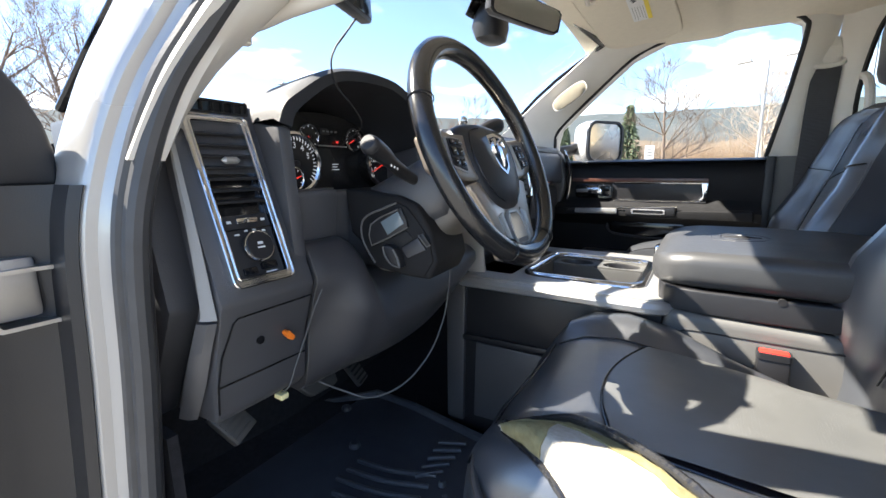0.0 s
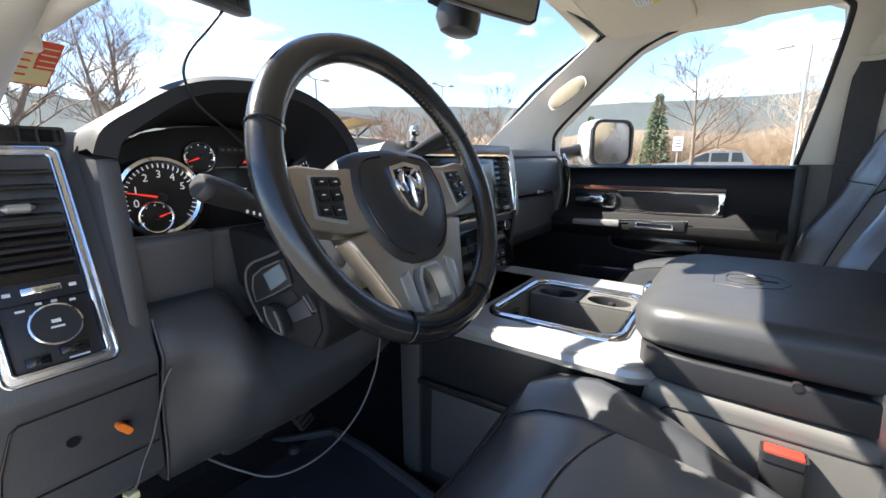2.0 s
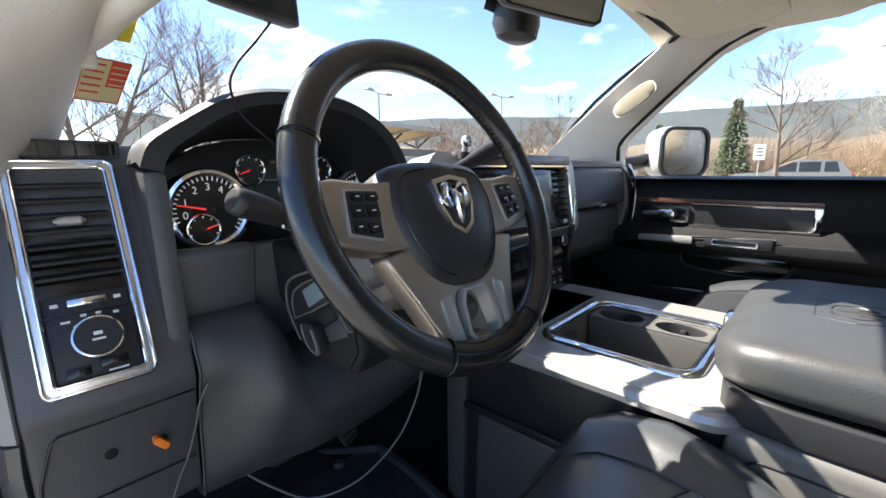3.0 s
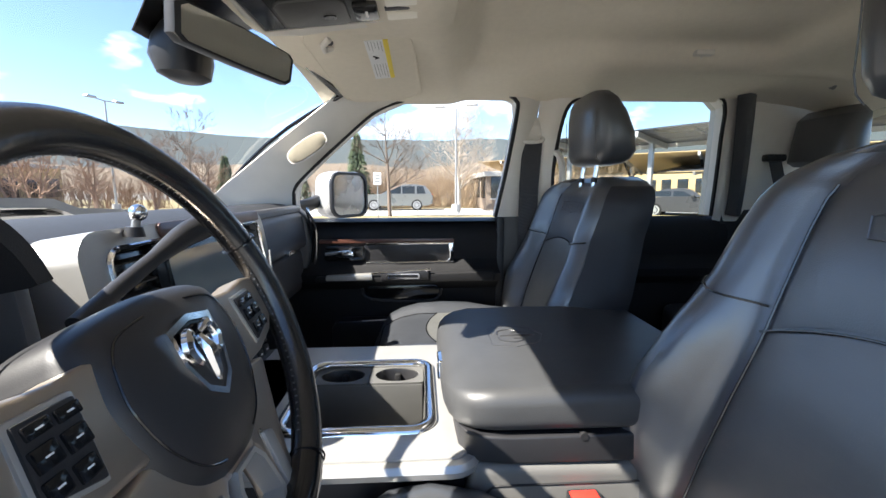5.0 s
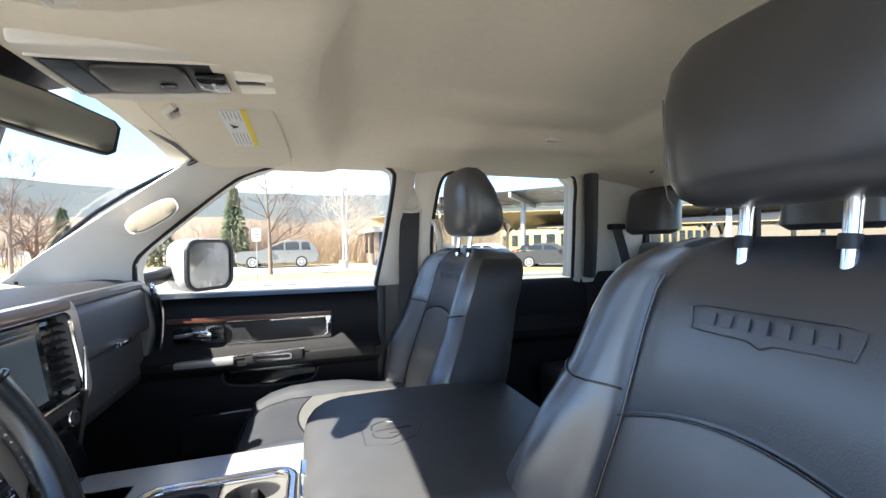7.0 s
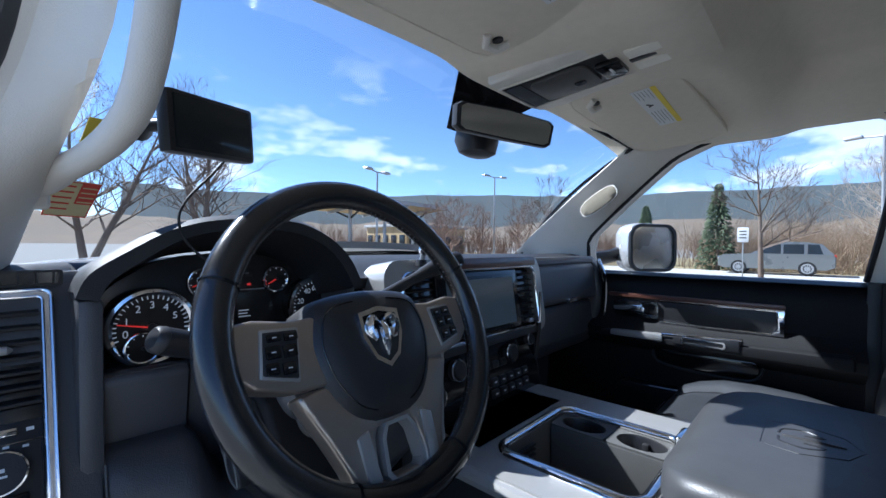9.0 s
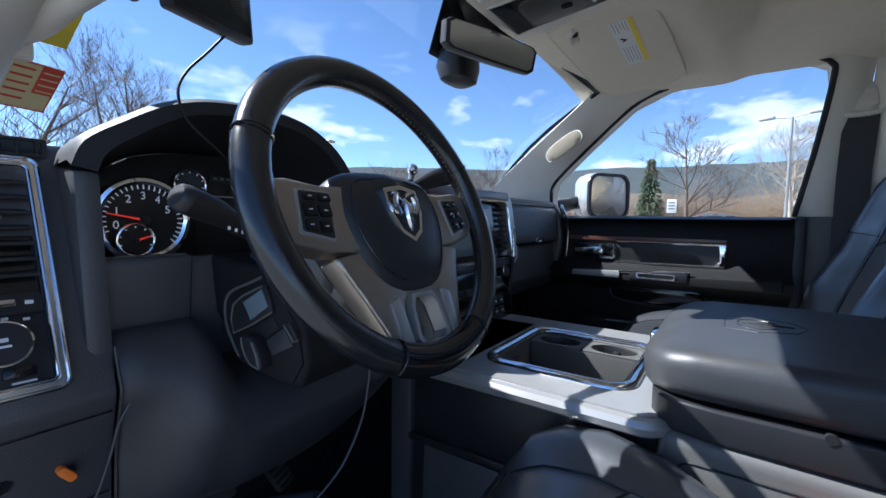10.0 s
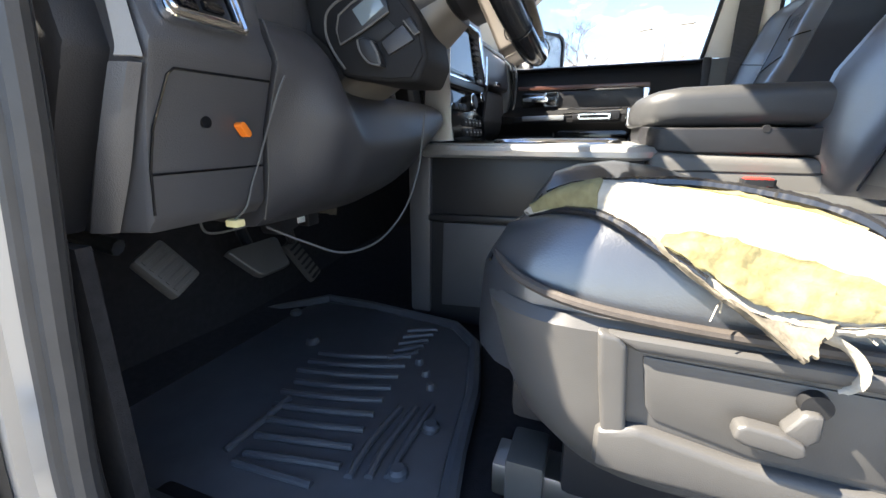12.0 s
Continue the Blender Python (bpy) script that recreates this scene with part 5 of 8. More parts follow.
# cup holders along the far side
cups = ((-0.142, -0.040), (-0.038, 0.064))
for y0, y1 in cups:
    outer = rounded(0.053, 0.124, y0, y1, 0.008, 5)
    ym = (y0 + y1) / 2
    hole = [(0.089 + 0.029 * math.cos(a), ym + 0.042 * math.sin(a)) for q in range(4) for a in [radians(90 * q + 90 * (k + 0.5) / 6) for k in range(6)]]
    part("cup_deck", frame_ring(outer, hole, lambda u, v, w: (u, v, 1.170 + w), 0.008), BINGREY, con, "grey cup holder deck")
    c = part("cup_holder", loft([[(0.089 + (x - 0.089) * q, ym + (y - ym) * q, z) for x, y in hole] for q, z in ((1.0, 1.176), (0.95, 1.172), (0.88, 1.10), (0.80, 1.095))], False), DARK, con, "dark cup holder")
    part("cup_floor", prism([(0.089 + (x - 0.089) * 0.8, ym + (y - ym) * 0.8) for x, y in hole], "z", 1.092, 1.096), RUBBER, c, "rubber cup floor")
    part("cup_grip", box(0.108, 0.120, ym - 0.006, ym + 0.006, 1.135, 1.168, 0.004), RUBBER, c, "rubber grip tab")
# tray between stack and bin
part("tray", box(-0.13, 0.17, 0.095, 0.225, 1.172, 1.182, 0.004), GLOSSBLACK, con, "black tray in front of the bin")
# rear box of the console
part("rear_box", prism([(-0.20, FLOOR), (-0.195, 1.10), (-0.205, 1.172), (-0.58, 1.160), (-0.62, 0.86), (-0.60, FLOOR)], "x", -0.182, 0.235, 0.016, 4), CONSOLE, con, "grey rear console box")
inset_line = rounded(-0.57, -0.222, 0.90, 1.142, 0.02)
part("flank_inset", prism(inset_line, "x", -0.1838, -0.175, 0.001), CONSOLE, con, "grey inset panel")
part("inset_gap", tube([(-0.1832, y, z) for y, z in inset_line], 0.0016, 6, True), RUBBER, con, "dark gap round the inset panel")
arm = thing("armrest_lid", (CX, -0.36, 1.16), "black leather padded console armrest with embossed badge", "armrest")


def lid_ring(y, h, w, r, z0):
    return [(CX - 0.003 + x, y, z0 + h * 0.5 + z) for x, z in rounded(-w, w, -h * 0.5, h * 0.5, min(r, h * 0.49), 6)]


part("lid_box", loft([lid_ring(y, h, w, 0.004, z0) for y, h, w, z0 in ((-0.186, 0.020, 0.140, 1.192), (-0.190, 0.032, 0.174, 1.180), (-0.201, 0.037, 0.193, 1.174), (-0.218, 0.039, 0.202, 1.171), (-0.26, 0.040, 0.2062, 1.169), (-0.60, 0.041, 0.2055, 1.168))]), DARK, arm, "black lower lid box")
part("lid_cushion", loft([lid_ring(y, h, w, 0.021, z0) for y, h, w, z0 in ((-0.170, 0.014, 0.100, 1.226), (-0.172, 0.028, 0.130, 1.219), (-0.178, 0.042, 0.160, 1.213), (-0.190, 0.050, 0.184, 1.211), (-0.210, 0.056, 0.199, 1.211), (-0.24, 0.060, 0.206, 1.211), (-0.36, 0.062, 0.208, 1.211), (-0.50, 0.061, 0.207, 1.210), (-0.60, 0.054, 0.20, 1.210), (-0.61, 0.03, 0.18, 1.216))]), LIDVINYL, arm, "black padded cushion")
part("lid_latch", box(-0.020, 0.028, -0.1775, -0.166, 1.216, 1.250, 0.006, 3), CHROME, arm, "chrome latch at the front of the lid")
part("finger_notch", cyl((-0.1800, -0.357, 1.207), (-0.170, -0.357, 1.207), 0.0055, n=16), RUBBER, arm, "small dark finger notch")
lg = [(x + 0.004, y) for x, y in ((-0.044, -0.262), (0.044, -0.262), (0.054, -0.300), (0.036, -0.344), (0.0, -0.360), (-0.036, -0.344), (-0.054, -0.300))]
def lid_top(y):
    return float(np.interp(-y, (0.23, 0.36, 0.50), (1.2705, 1.2732, 1.2712)))


part("badge_outline", tube([(CX + x, y, lid_top(y) - 0.0006) for x, y in lg], 0.0013, 6, True), AIRBAG, arm, "embossed shield outline")
for sx in (-1, 1):
    part("badge_shape", tube(spline([(CX + 0.004 + sx * x, y, lid_top(y) - 0.0010) for x, y in ((0.006, -0.278), (0.024, -0.282), (0.032, -0.304), (0.018, -0.324), (0.014, -0.304))], 4), 0.0022, 6), AIRBAG, arm)
part("badge_shape", tube([(CX + 0.004, y, lid_top(y) - 0.0015) for y in (-0.282, -0.312, -0.344)], [0.003, 0.0045, 0.003], 6), AIRBAG, arm)


# ---- front seats ----
# rings of the headrest: height, half width, half depth, shift
HEADREST = ((0.0, 0.080, 0.026, -0.004), (0.004, 0.104, 0.044, -0.006), (0.014, 0.122, 0.058, -0.008), (0.034, 0.133, 0.066, -0.010), (0.08, 0.138, 0.062, -0.006), (0.13, 0.135, 0.050, 0.006), (0.165, 0.122, 0.036, 0.016), (0.183, 0.098, 0.024, 0.022), (0.190, 0.06, 0.010, 0.026))
# how far the side bolsters stand proud, by height over the foot of the backrest
DRIVER_BOLSTER = ((-0.13, 0.0), (-0.05, 0.025), (0.0, 0.052), (0.05, 0.074), (0.125, 0.088), (0.205, 0.070), (0.265, 0.044), (0.35, 0.035), (0.41, 0.028), (0.44, 0.018))
PASSENGER_BOLSTER = ((-0.13, 0.02), (0.0, 0.060), (0.10, 0.072), (0.21, 0.052), (0.30, 0.050), (0.40, 0.046), (0.44, 0.028))


def bolster(u, edge=0.62, depth=0.05):
    a = abs(u)
    if a < edge:
        return 0.006 * (a / edge) ** 2
    t = (a - edge) / (1 - edge)
    h = math.sin(math.pi * min(1.0, t / 0.55) / 2) ** 1.4 if t < 0.55 else 1 - 0.62 * ((t - 0.55) / 0.45) ** 2.4
    return 0.006 * (1 - t) + depth * h


def cushion_bolster(u, edge, depth):
    a = abs(u)
    if a < edge:
        return 0.006 * (a / edge) ** 2
    t = (a - edge) / (1 - edge)
    return depth * (math.sin(math.pi * min(t * 0.9 + 0.04, 1)) ** 0.8) * (1 if t < 0.62 else max(0.0, 1 - ((t - 0.62) / 0.38) ** 2) ** 0.5 * 0.35 + 0.65 if t < 0.9 else 0.55)


def front_seat(name, cx, yb, zc, label, back_h, length, hr_dy, shift, lobes=DRIVER_BOLSTER, hrk=1.0, inner=1):
    """yb: y of the backrest at its foot, zc: cushion height, back_h: backrest height, length: cushion length."""
    s = thing(name, (cx, yb + 0.25, FLOOR), label, "seat", "front seats")
    # backrest
    ccx = cx
    cx = cx + shift
    zb = zc + 0.03
    top = zb + back_h
    kz = back_h / 0.43
    lean = 0.32
    rings = []
    levels = [zb - 0.10, zb - 0.03] + [zb + kz * q for q in (0.05, 0.13, 0.21, 0.275, 0.33, 0.37, 0.398, 0.418, 0.43)]
    fine = [a + (b - a) * k / 3 for a, b in zip(levels, levels[1:]) for k in range(3)] + [levels[-1]]
    widths = [0.262, 0.266, 0.265, 0.256, 0.242, 0.234, 0.227, 0.216, 0.198, 0.167, 0.120]
    if inner < 0:
        widths = [0.236, 0.250, 0.268, 0.266, 0.248, 0.232, 0.232, 0.226, 0.214, 0.186, 0.140]

    def dep_at(z):
        q = (z - zb) / kz
        for (qa, da), (qb, db) in zip(lobes, lobes[1:]):
            if q <= qb:
                return da + (db - da) * max(0.0, q - qa) / (qb - qa)
        return lobes[-1][1]
    for i, z in enumerate(fine):
        w = float(np.interp(z, levels, widths))
        f = i / (len(fine) - 1)
        y0 = yb - (z - zb) * lean
        thick = 0.150 - 0.03 * f
        dep = dep_at(z)
        pull = 0.0 if z < top - 0.06 else -0.028 * ((z - top + 0.06) / 0.06) ** 2
        front, back = [], []
        for u in np.linspace(-1, 1, 49):
            front.append((cx + w * u, y0 + bolster(u, 0.60, dep) - 0.030 * (max(0, abs(u) - 0.9) / 0.1) ** 2 + pull, z))
        for q in (0.35, 0.7):
            back.append((cx + w * (1.0 + 0.02 * math.sin(math.pi * q)), y0 + bolster(1, 0.60, dep) * (1 - q) - 0.03 * (1 - q) - thick * 0.72 * q + pull * (1 - q), z))
        for u in np.linspace(0.97, -0.97, 25):
            back.append((cx + w * u, y0 - thick * (1 - 0.28 * abs(u) ** 3) - pull * 0.6, z))
        for q in (0.7, 0.35):
            back.append((cx - w * (1.0 + 0.02 * math.sin(math.pi * q)), y0 + bolster(1, 0.60, dep) * (1 - q) - 0.03 * (1 - q) - thick * 0.72 * q + pull * (1 - q), z))
        rings.append(front + back)
    part("backrest", loft(rings), LEATHER, s, "black leather backrest")
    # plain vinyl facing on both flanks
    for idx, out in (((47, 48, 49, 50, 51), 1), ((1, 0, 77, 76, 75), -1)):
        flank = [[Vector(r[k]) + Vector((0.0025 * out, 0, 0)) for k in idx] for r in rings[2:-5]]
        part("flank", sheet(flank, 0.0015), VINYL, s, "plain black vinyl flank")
    # panels and seams of the backrest
    def back_pt(u, z, lift=0.002):
        for (za, wa), (zb2, wb2) in zip(zip(levels, widths), list(zip(levels, widths))[1:]):
            if z <= zb2:
                k = (z - za) / (zb2 - za)
                w = wa + (wb2 - wa) * k
                break
        else:
            w = widths[-1]
        dep = dep_at(z)
        pull = 0.0 if z < top - 0.06 else -0.028 * ((z - top + 0.06) / 0.06) ** 2
        return Vector((cx + w * u, yb - (z - zb) * lean + bolster(u, 0.60, dep) + pull + lift, z))
    def arch(u, zmid, rise):
        return zmid + rise * (1 - (u / 0.56) ** 2)
    grid = []
    for f in np.linspace(0, 1, 12):
        grid.append([back_pt(u, (zb - 0.02) * (1 - f) + arch(u, zb + kz * 0.215, 0.028) * f, (0.004 + 0.006 * math.sin(math.pi * f)) * (1 - (u / 0.57) ** 8) - 0.001) for u in np.linspace(-0.556, 0.556, 21)])
    part("backrest_panel", sheet(grid), PERF, s, "perforated leather backrest panel")
    grid = []
    for f in np.linspace(0, 1, 10):
        grid.append([back_pt(u, arch(u, zb + kz * 0.222, 0.028) * (1 - f) + (top - 0.012) * f, (0.003 + 0.005 * math.sin(math.pi * f)) * (1 - (u / 0.60) ** 8) - 0.001) for u in np.linspace(-0.60, 0.60, 21)])
    part("upper_panel", sheet(grid), LEATHER, s, "smooth leather upper panel")
    part("seam", tube([back_pt(u, arch(u, zb + kz * 0.218, 0.028), 0.004) for u in np.linspace(-0.58, 0.58, 24)], 0.0015, 6), LEATHER_WORN, s)
    for sx in (-1, 1):
        part("seam", tube([back_pt(sx * (0.556 + 0.045 * max(0, (z - zb - 0.2) / 0.2)), z, 0.003) for z in np.linspace(zb - 0.03, top - 0.045, 26)], 0.0016, 6), LEATHER_WORN, s)
        part("seam", tube([back_pt(sx * u, zb + kz * 0.245 + 0.02 * (u - 0.6) / 0.4, 0.003) for u in np.linspace(0.60, 0.97, 10)], 0.0015, 6), LEATHER_WORN, s)
        part("stitching", tube([back_pt(sx * 0.985, z, 0.004) for z in np.linspace(zb + 0.02, zb + 0.25, 18)], 0.0012, 5), STITCH, s, "grey stitching")
    # embossed tab on the upper panel
    er = [back_pt(u, zb + kz * 0.345 + v, 0.0085) for u, v in ((-0.34, 0.010), (-0.28, 0.013), (0.28, 0.013), (0.34, 0.010), (0.31, -0.012), (0.05, -0.014), (0, -0.019), (-0.05, -0.014), (-0.31, -0.012))]
    part("embossing", tube(er, 0.0009, 5, True), LEATHER, s, "embossed outline on leather")
    for k in range(7):
        u = -0.235 + k * 0.078
        part("embossed_bar", sheet([[back_pt(u + a, zb + kz * 0.345 + v, 0.0095) for a in (-0.026, 0.026)] for v in (-0.005, 0.007)], 0.0012), LEATHER, s)
    # headrest
    hy, hz = yb - (top + 0.07 - zb) * lean + hr_dy, top + 0.033
    hr = []
    for k, (dz, w, d, dy) in enumerate(HEADREST):
        hr.append([(cx + x, hy + dy + y, hz + dz) for x, y in superring(0, 0, w * hrk, d, 3.0, 44)])
    h = part("headrest", loft(hr), HEADLEATHER, s, "black leather headrest")
    for sx in (-0.55, 0.55):
        pts = [(cx + sx * 0.138 * 1.5 * hrk, hy + dy + 0.0005 + d * 0.865, hz + dz) for dz, w, d, dy in HEADREST[1:6]]
        part("stitching", tube(pts, 0.0010, 5), STITCH, h, "grey stitching")
    for sx in (-0.045, 0.045):
        part("post", cyl((cx + sx, hy + 0.012, hz + 0.02), (cx + sx, hy + 0.022, top - 0.03), 0.0065, n=14), CHROME, s, "chrome headrest post")
        part("post_collar", cyl((cx + sx, hy + 0.021, top - 0.012), (cx + sx, hy + 0.020, top + 0.001), 0.0085, 0.008, 16), DARK, s)
    # cushion: rings along y from the back to the front
    cx = ccx
    yf = yb + length
    rings = []
    ys = [yb - 0.05] + [yb + q * length / 0.455 for q in (0.02, 0.10, 0.18, 0.26, 0.33, 0.385, 0.42, 0.443, 0.456)]
    drop = [0.0, 0, 0, 0, -0.002, -0.005, 0.003, 0.016, 0.034, 0.060]
    ww = [0.19, 0.196, 0.206, 0.222, 0.238, 0.246, 0.242, 0.220, 0.190, 0.145]
    wo = [max(w, w + (0.247 - w) * max(0.0, min(1.0, (yb + 0.36 - y) / 0.12))) for w, y in zip(ww, ys)]

    def half(u, y):
        return float(np.interp(y, ys, wo if inner * u < 0 else ww))

    def fall(u, y):
        rear = 0.085 * max(0.0, min(1.0, (inner * u - 0.5) / 0.4)) * max(0.0, min(1.0, (yb + 0.27 - y) / 0.22))
        front = 0.020 * max(0.0, min(1.0, (-inner * u - 0.40) / 0.35)) * max(0.0, min(1.0, (y - yf + 0.19) / 0.13))
        outer = 0.030 * max(0.0, min(1.0, (-inner * u - 0.6) / 0.3)) * max(0.0, min(1.0, (yb + 0.175 - y) / 0.11))
        return rear + front + outer

    for y, d in zip(ys, drop):
        kin = 0.07 * max(0.0, min(1.0, (yb + 0.30 - y) / 0.22))
        tops = [(cx + half(u, y) * u * (1 - kin * max(0.0, inner * u) ** 2), y, zc - d - 0.012 + 0.010 * (y - yb) / 0.4 + cushion_bolster(u, 0.58, 0.032 if d < 0.02 else 0.014) - fall(u, y) - 0.050 * (max(0, abs(u) - 0.88) / 0.12) ** 2) for u in np.linspace(-1, 1, 41)]
        bots = [(cx + half(u, y) * u * 0.97 * (1 - kin * max(0.0, inner * u) ** 2), y, zc - 0.13) for u in np.linspace(1, -1, 9)]
        rings.append(tops + bots)
    part("cushion", loft(rings), LEATHER, s, "black leather seat cushion")
    def cush(u, y, lift=0.003):
        for k in range(len(ys) - 1):
            if y <= ys[k + 1]:
                f = (y - ys[k]) / (ys[k + 1] - ys[k])
                d = drop[k] + (drop[k + 1] - drop[k]) * f
                break
        kin = 0.07 * max(0.0, min(1.0, (yb + 0.30 - y) / 0.22))
        return Vector((cx + half(u, y) * u * (1 - kin * max(0.0, inner * u) ** 2), y, zc - d - 0.012 + 0.010 * (y - yb) / 0.4 + cushion_bolster(u, 0.58, 0.032 if d < 0.02 else 0.014) - fall(u, y) + lift))
    grid = [[cush(u, yb + 0.0 + f * (0.285 + 0.035 * (1 - (u / 0.55) ** 2)), 0.004 + 0.006 * math.sin(math.pi * f)) for u in np.linspace(-0.55, 0.55, 15)] for f in np.linspace(0, 1, 12)]
    part("cushion_panel", sheet(grid), PERF, s, "perforated leather cushion panel")
    part("seam", tube([cush(u, yb + 0.288 + 0.035 * (1 - (u / 0.55) ** 2), 0.003) for u in np.linspace(-0.56, 0.56, 20)], 0.0015, 6), LEATHER_WORN, s)
    for sx in (-1, 1):
        part("seam", tube([cush(sx * 0.565, y, 0.002) for y in np.linspace(yb, yf - 0.03, 24)], 0.0016, 6), LEATHER_WORN, s)
    part("seam", tube([cush(u, yf - 0.022, 0.002) for u in np.linspace(-0.95, 0.95, 24)], 0.0015, 6), LEATHER_WORN, s)
    return s, cush


seat_d, cush_d = front_seat("driver_seat", -0.40, -0.475, 1.125, "black leather driver seat with torn outer bolster", 0.43, 0.450, 0.0, 0.022, DRIVER_BOLSTER, 1.05)
seat_p, _ = front_seat("passenger_seat", 0.462, -0.475, 1.138, "black leather passenger seat with tall headrest", 0.397, 0.475, -0.004, 0.010, PASSENGER_BOLSTER, 0.93, -1)

for s, cx, yb, zc, length in ((seat_d, -0.40, -0.475, 1.125, 0.450), (seat_p, 0.462, -0.475, 1.138, 0.475)):
    # side trim, a shaped grey shell, and the base under it
    yf = yb + length
    for q in (-1, 1):
        if s is seat_d and q < 0:
            continue
        x0 = cx + q * 0.232
        poly = [(yf - 0.012, zc - 0.062), (yf - 0.030, zc - 0.060), (yb + 0.20, zc - 0.072), (yb - 0.10, zc - 0.075), (yb - 0.12, zc - 0.19), (yb + 0.10, zc - 0.185), (yb + 0.30, zc - 0.190), (yf - 0.095, zc - 0.186), (yf - 0.060, zc - 0.165), (yf - 0.036, zc - 0.135), (yf - 0.020, zc - 0.10)]
        part("side_trim", prism(poly, "x", min(x0, x0 + q * 0.022), max(x0, x0 + q * 0.022), 0.010, 3), GREYPL, s, "grey plastic side trim")
    if s is seat_p:
        part("front_trim", prism([(yf - 0.016, zc - 0.065), (yf - 0.014, zc - 0.075), (yf - 0.05, zc - 0.160), (yf - 0.09, zc - 0.165), (yf - 0.09, zc - 0.065)], "x", cx - 0.235, cx + 0.235, 0.006), GREYPL, s, "grey plastic front trim")
    part("seat_pan", box(cx - 0.21, cx + 0.21, yb - 0.08, yf - 0.05, zc - 0.19, zc - 0.12, 0.01), DARK, s)
    for q in (-0.17, 0.17):
        part("rail", box(cx + q - 0.022, cx + q + 0.022, yb - 0.10, yf - 0.03, FLOOR + 0.02, FLOOR + 0.06, 0.004), METAL, s, "steel seat rail")
        part("riser", box(cx + q - 0.028, cx + q + 0.028, yb - 0.08, yf - 0.10, FLOOR + 0.05, zc - 0.17, 0.01), DARK, s)
        part("bracket", box(cx + q - 0.03, cx + q + 0.03, yf - 0.085, yf - 0.045, FLOOR - 0.01, FLOOR + 0.075, 0.006), GREYPL, s, "grey mounting bracket")
# wrap-round shell of the driver seat: straight flank, rounded corner, front that falls back
rings = []
for z, f, k in ((0.925, -0.118, 0.014), (0.935, -0.106, 0.004), (0.96, -0.080, 0.0), (1.0, -0.060, 0.0), (1.04, -0.049, 0.0), (1.060, -0.046, 0.0), (1.068, -0.050, 0.006)):
    flank = [(-0.656 + k, y) for y in (-0.59, -0.40, -0.25, f - 0.085)]
    corner = [(-0.656 + k + 0.075 * (1 - math.cos(a)), f - 0.085 + 0.085 * math.sin(a)) for a in np.linspace(0.2, math.pi / 2, 8)]
    front = [(u, f) for u in (-0.50, -0.40, -0.30, -0.20)] + [(-0.170, f - 0.02), (-0.165, -0.59)]
    rings.append([(u, y, z) for u, y in flank + corner + front])
part("shell", loft(rings), GREYPL, seat_d, "scuffed grey plastic seat shell")
x = -0.40 - 0.232 - 0.022
block = [(-0.145, 1.064), (-0.160, 1.062), (-0.166, 1.055), (-0.171, 0.990), (-0.182, 0.962), (-0.165, 0.955), (-0.155, 0.975), (-0.148, 1.03)]
part("shell_front", prism(block, "x", x - 0.010, x + 0.004, 0.0065, 4), GREYPL, seat_d, "worn grey front facet of the shell")
part("shell_lip", prism([(-0.150, 0.985), (-0.178, 0.993), (-0.250, 0.981), (-0.40, 0.978), (-0.58, 0.980), (-0.58, 0.950), (-0.200, 0.948), (-0.150, 0.952)], "x", x - 0.012, x + 0.004, 0.007, 3), GREYPL, seat_d, "grey lower lip of the shell")
part("shell_brow", prism([(-0.150, 1.064), (-0.58, 1.060), (-0.58, 1.048), (-0.172, 1.052)], "x", x - 0.010, x + 0.004, 0.005, 3), GREYPL, seat_d, "grey upper edge of the shell")
part("piping", tube(spline([(-0.585, -0.052, 1.094), (-0.612, -0.064, 1.092), (-0.638, -0.088, 1.086), (-0.654, -0.13, 1.079), (-0.657, -0.20, 1.073), (-0.657, -0.30, 1.071), (-0.655, -0.45, 1.070)], 5), 0.0042, 8), TAN, seat_d, "dirty tan piping over the shell")
part("side_panel", prism([(-0.176, 1.048), (-0.40, 1.044), (-0.56, 1.042), (-0.56, 0.982), (-0.25, 0.985), (-0.188, 0.998), (-0.182, 1.008)], "x", x - 0.004, x + 0.006, 0.003), GREYPL, seat_d, "grey inset switch panel")
lev = part("recline_lever", prism([(-0.232, 1.010), (-0.233, 1.018), (-0.238, 1.021), (-0.258, 1.019), (-0.270, 1.014), (-0.272, 1.007), (-0.267, 1.003), (-0.239, 1.006)], "x", x - 0.023, x - 0.010, 0.004, 3), GREYPL, seat_d, "grey lumbar lever")
part("lever_neck", prism([(-0.258, 1.018), (-0.268, 1.034), (-0.278, 1.034), (-0.279, 1.016), (-0.270, 1.008)], "x", x - 0.018, x - 0.006, 0.004, 3), GREYPL, lev)
part("lever_pivot", cyl((x - 0.012, -0.275, 1.036), (x + 0.004, -0.275, 1.036), 0.0085), RUBBER, seat_d, "dark opening behind the lever")
for y, z in ((-0.334, 1.042), (-0.340, 1.013)):
    knob_base = part("seat_switch", box(x - 0.012, x - 0.002, y - 0.018, y + 0.018, z - 0.0065, z + 0.0065, 0.003), DARK, seat_d, "dark seat switch")
    part("switch_knob", box(x - 0.018, x - 0.011, y - 0.006, y + 0.007, z - 0.003, z + 0.004, 0.002), DASH, knob_base, "grey switch knob")
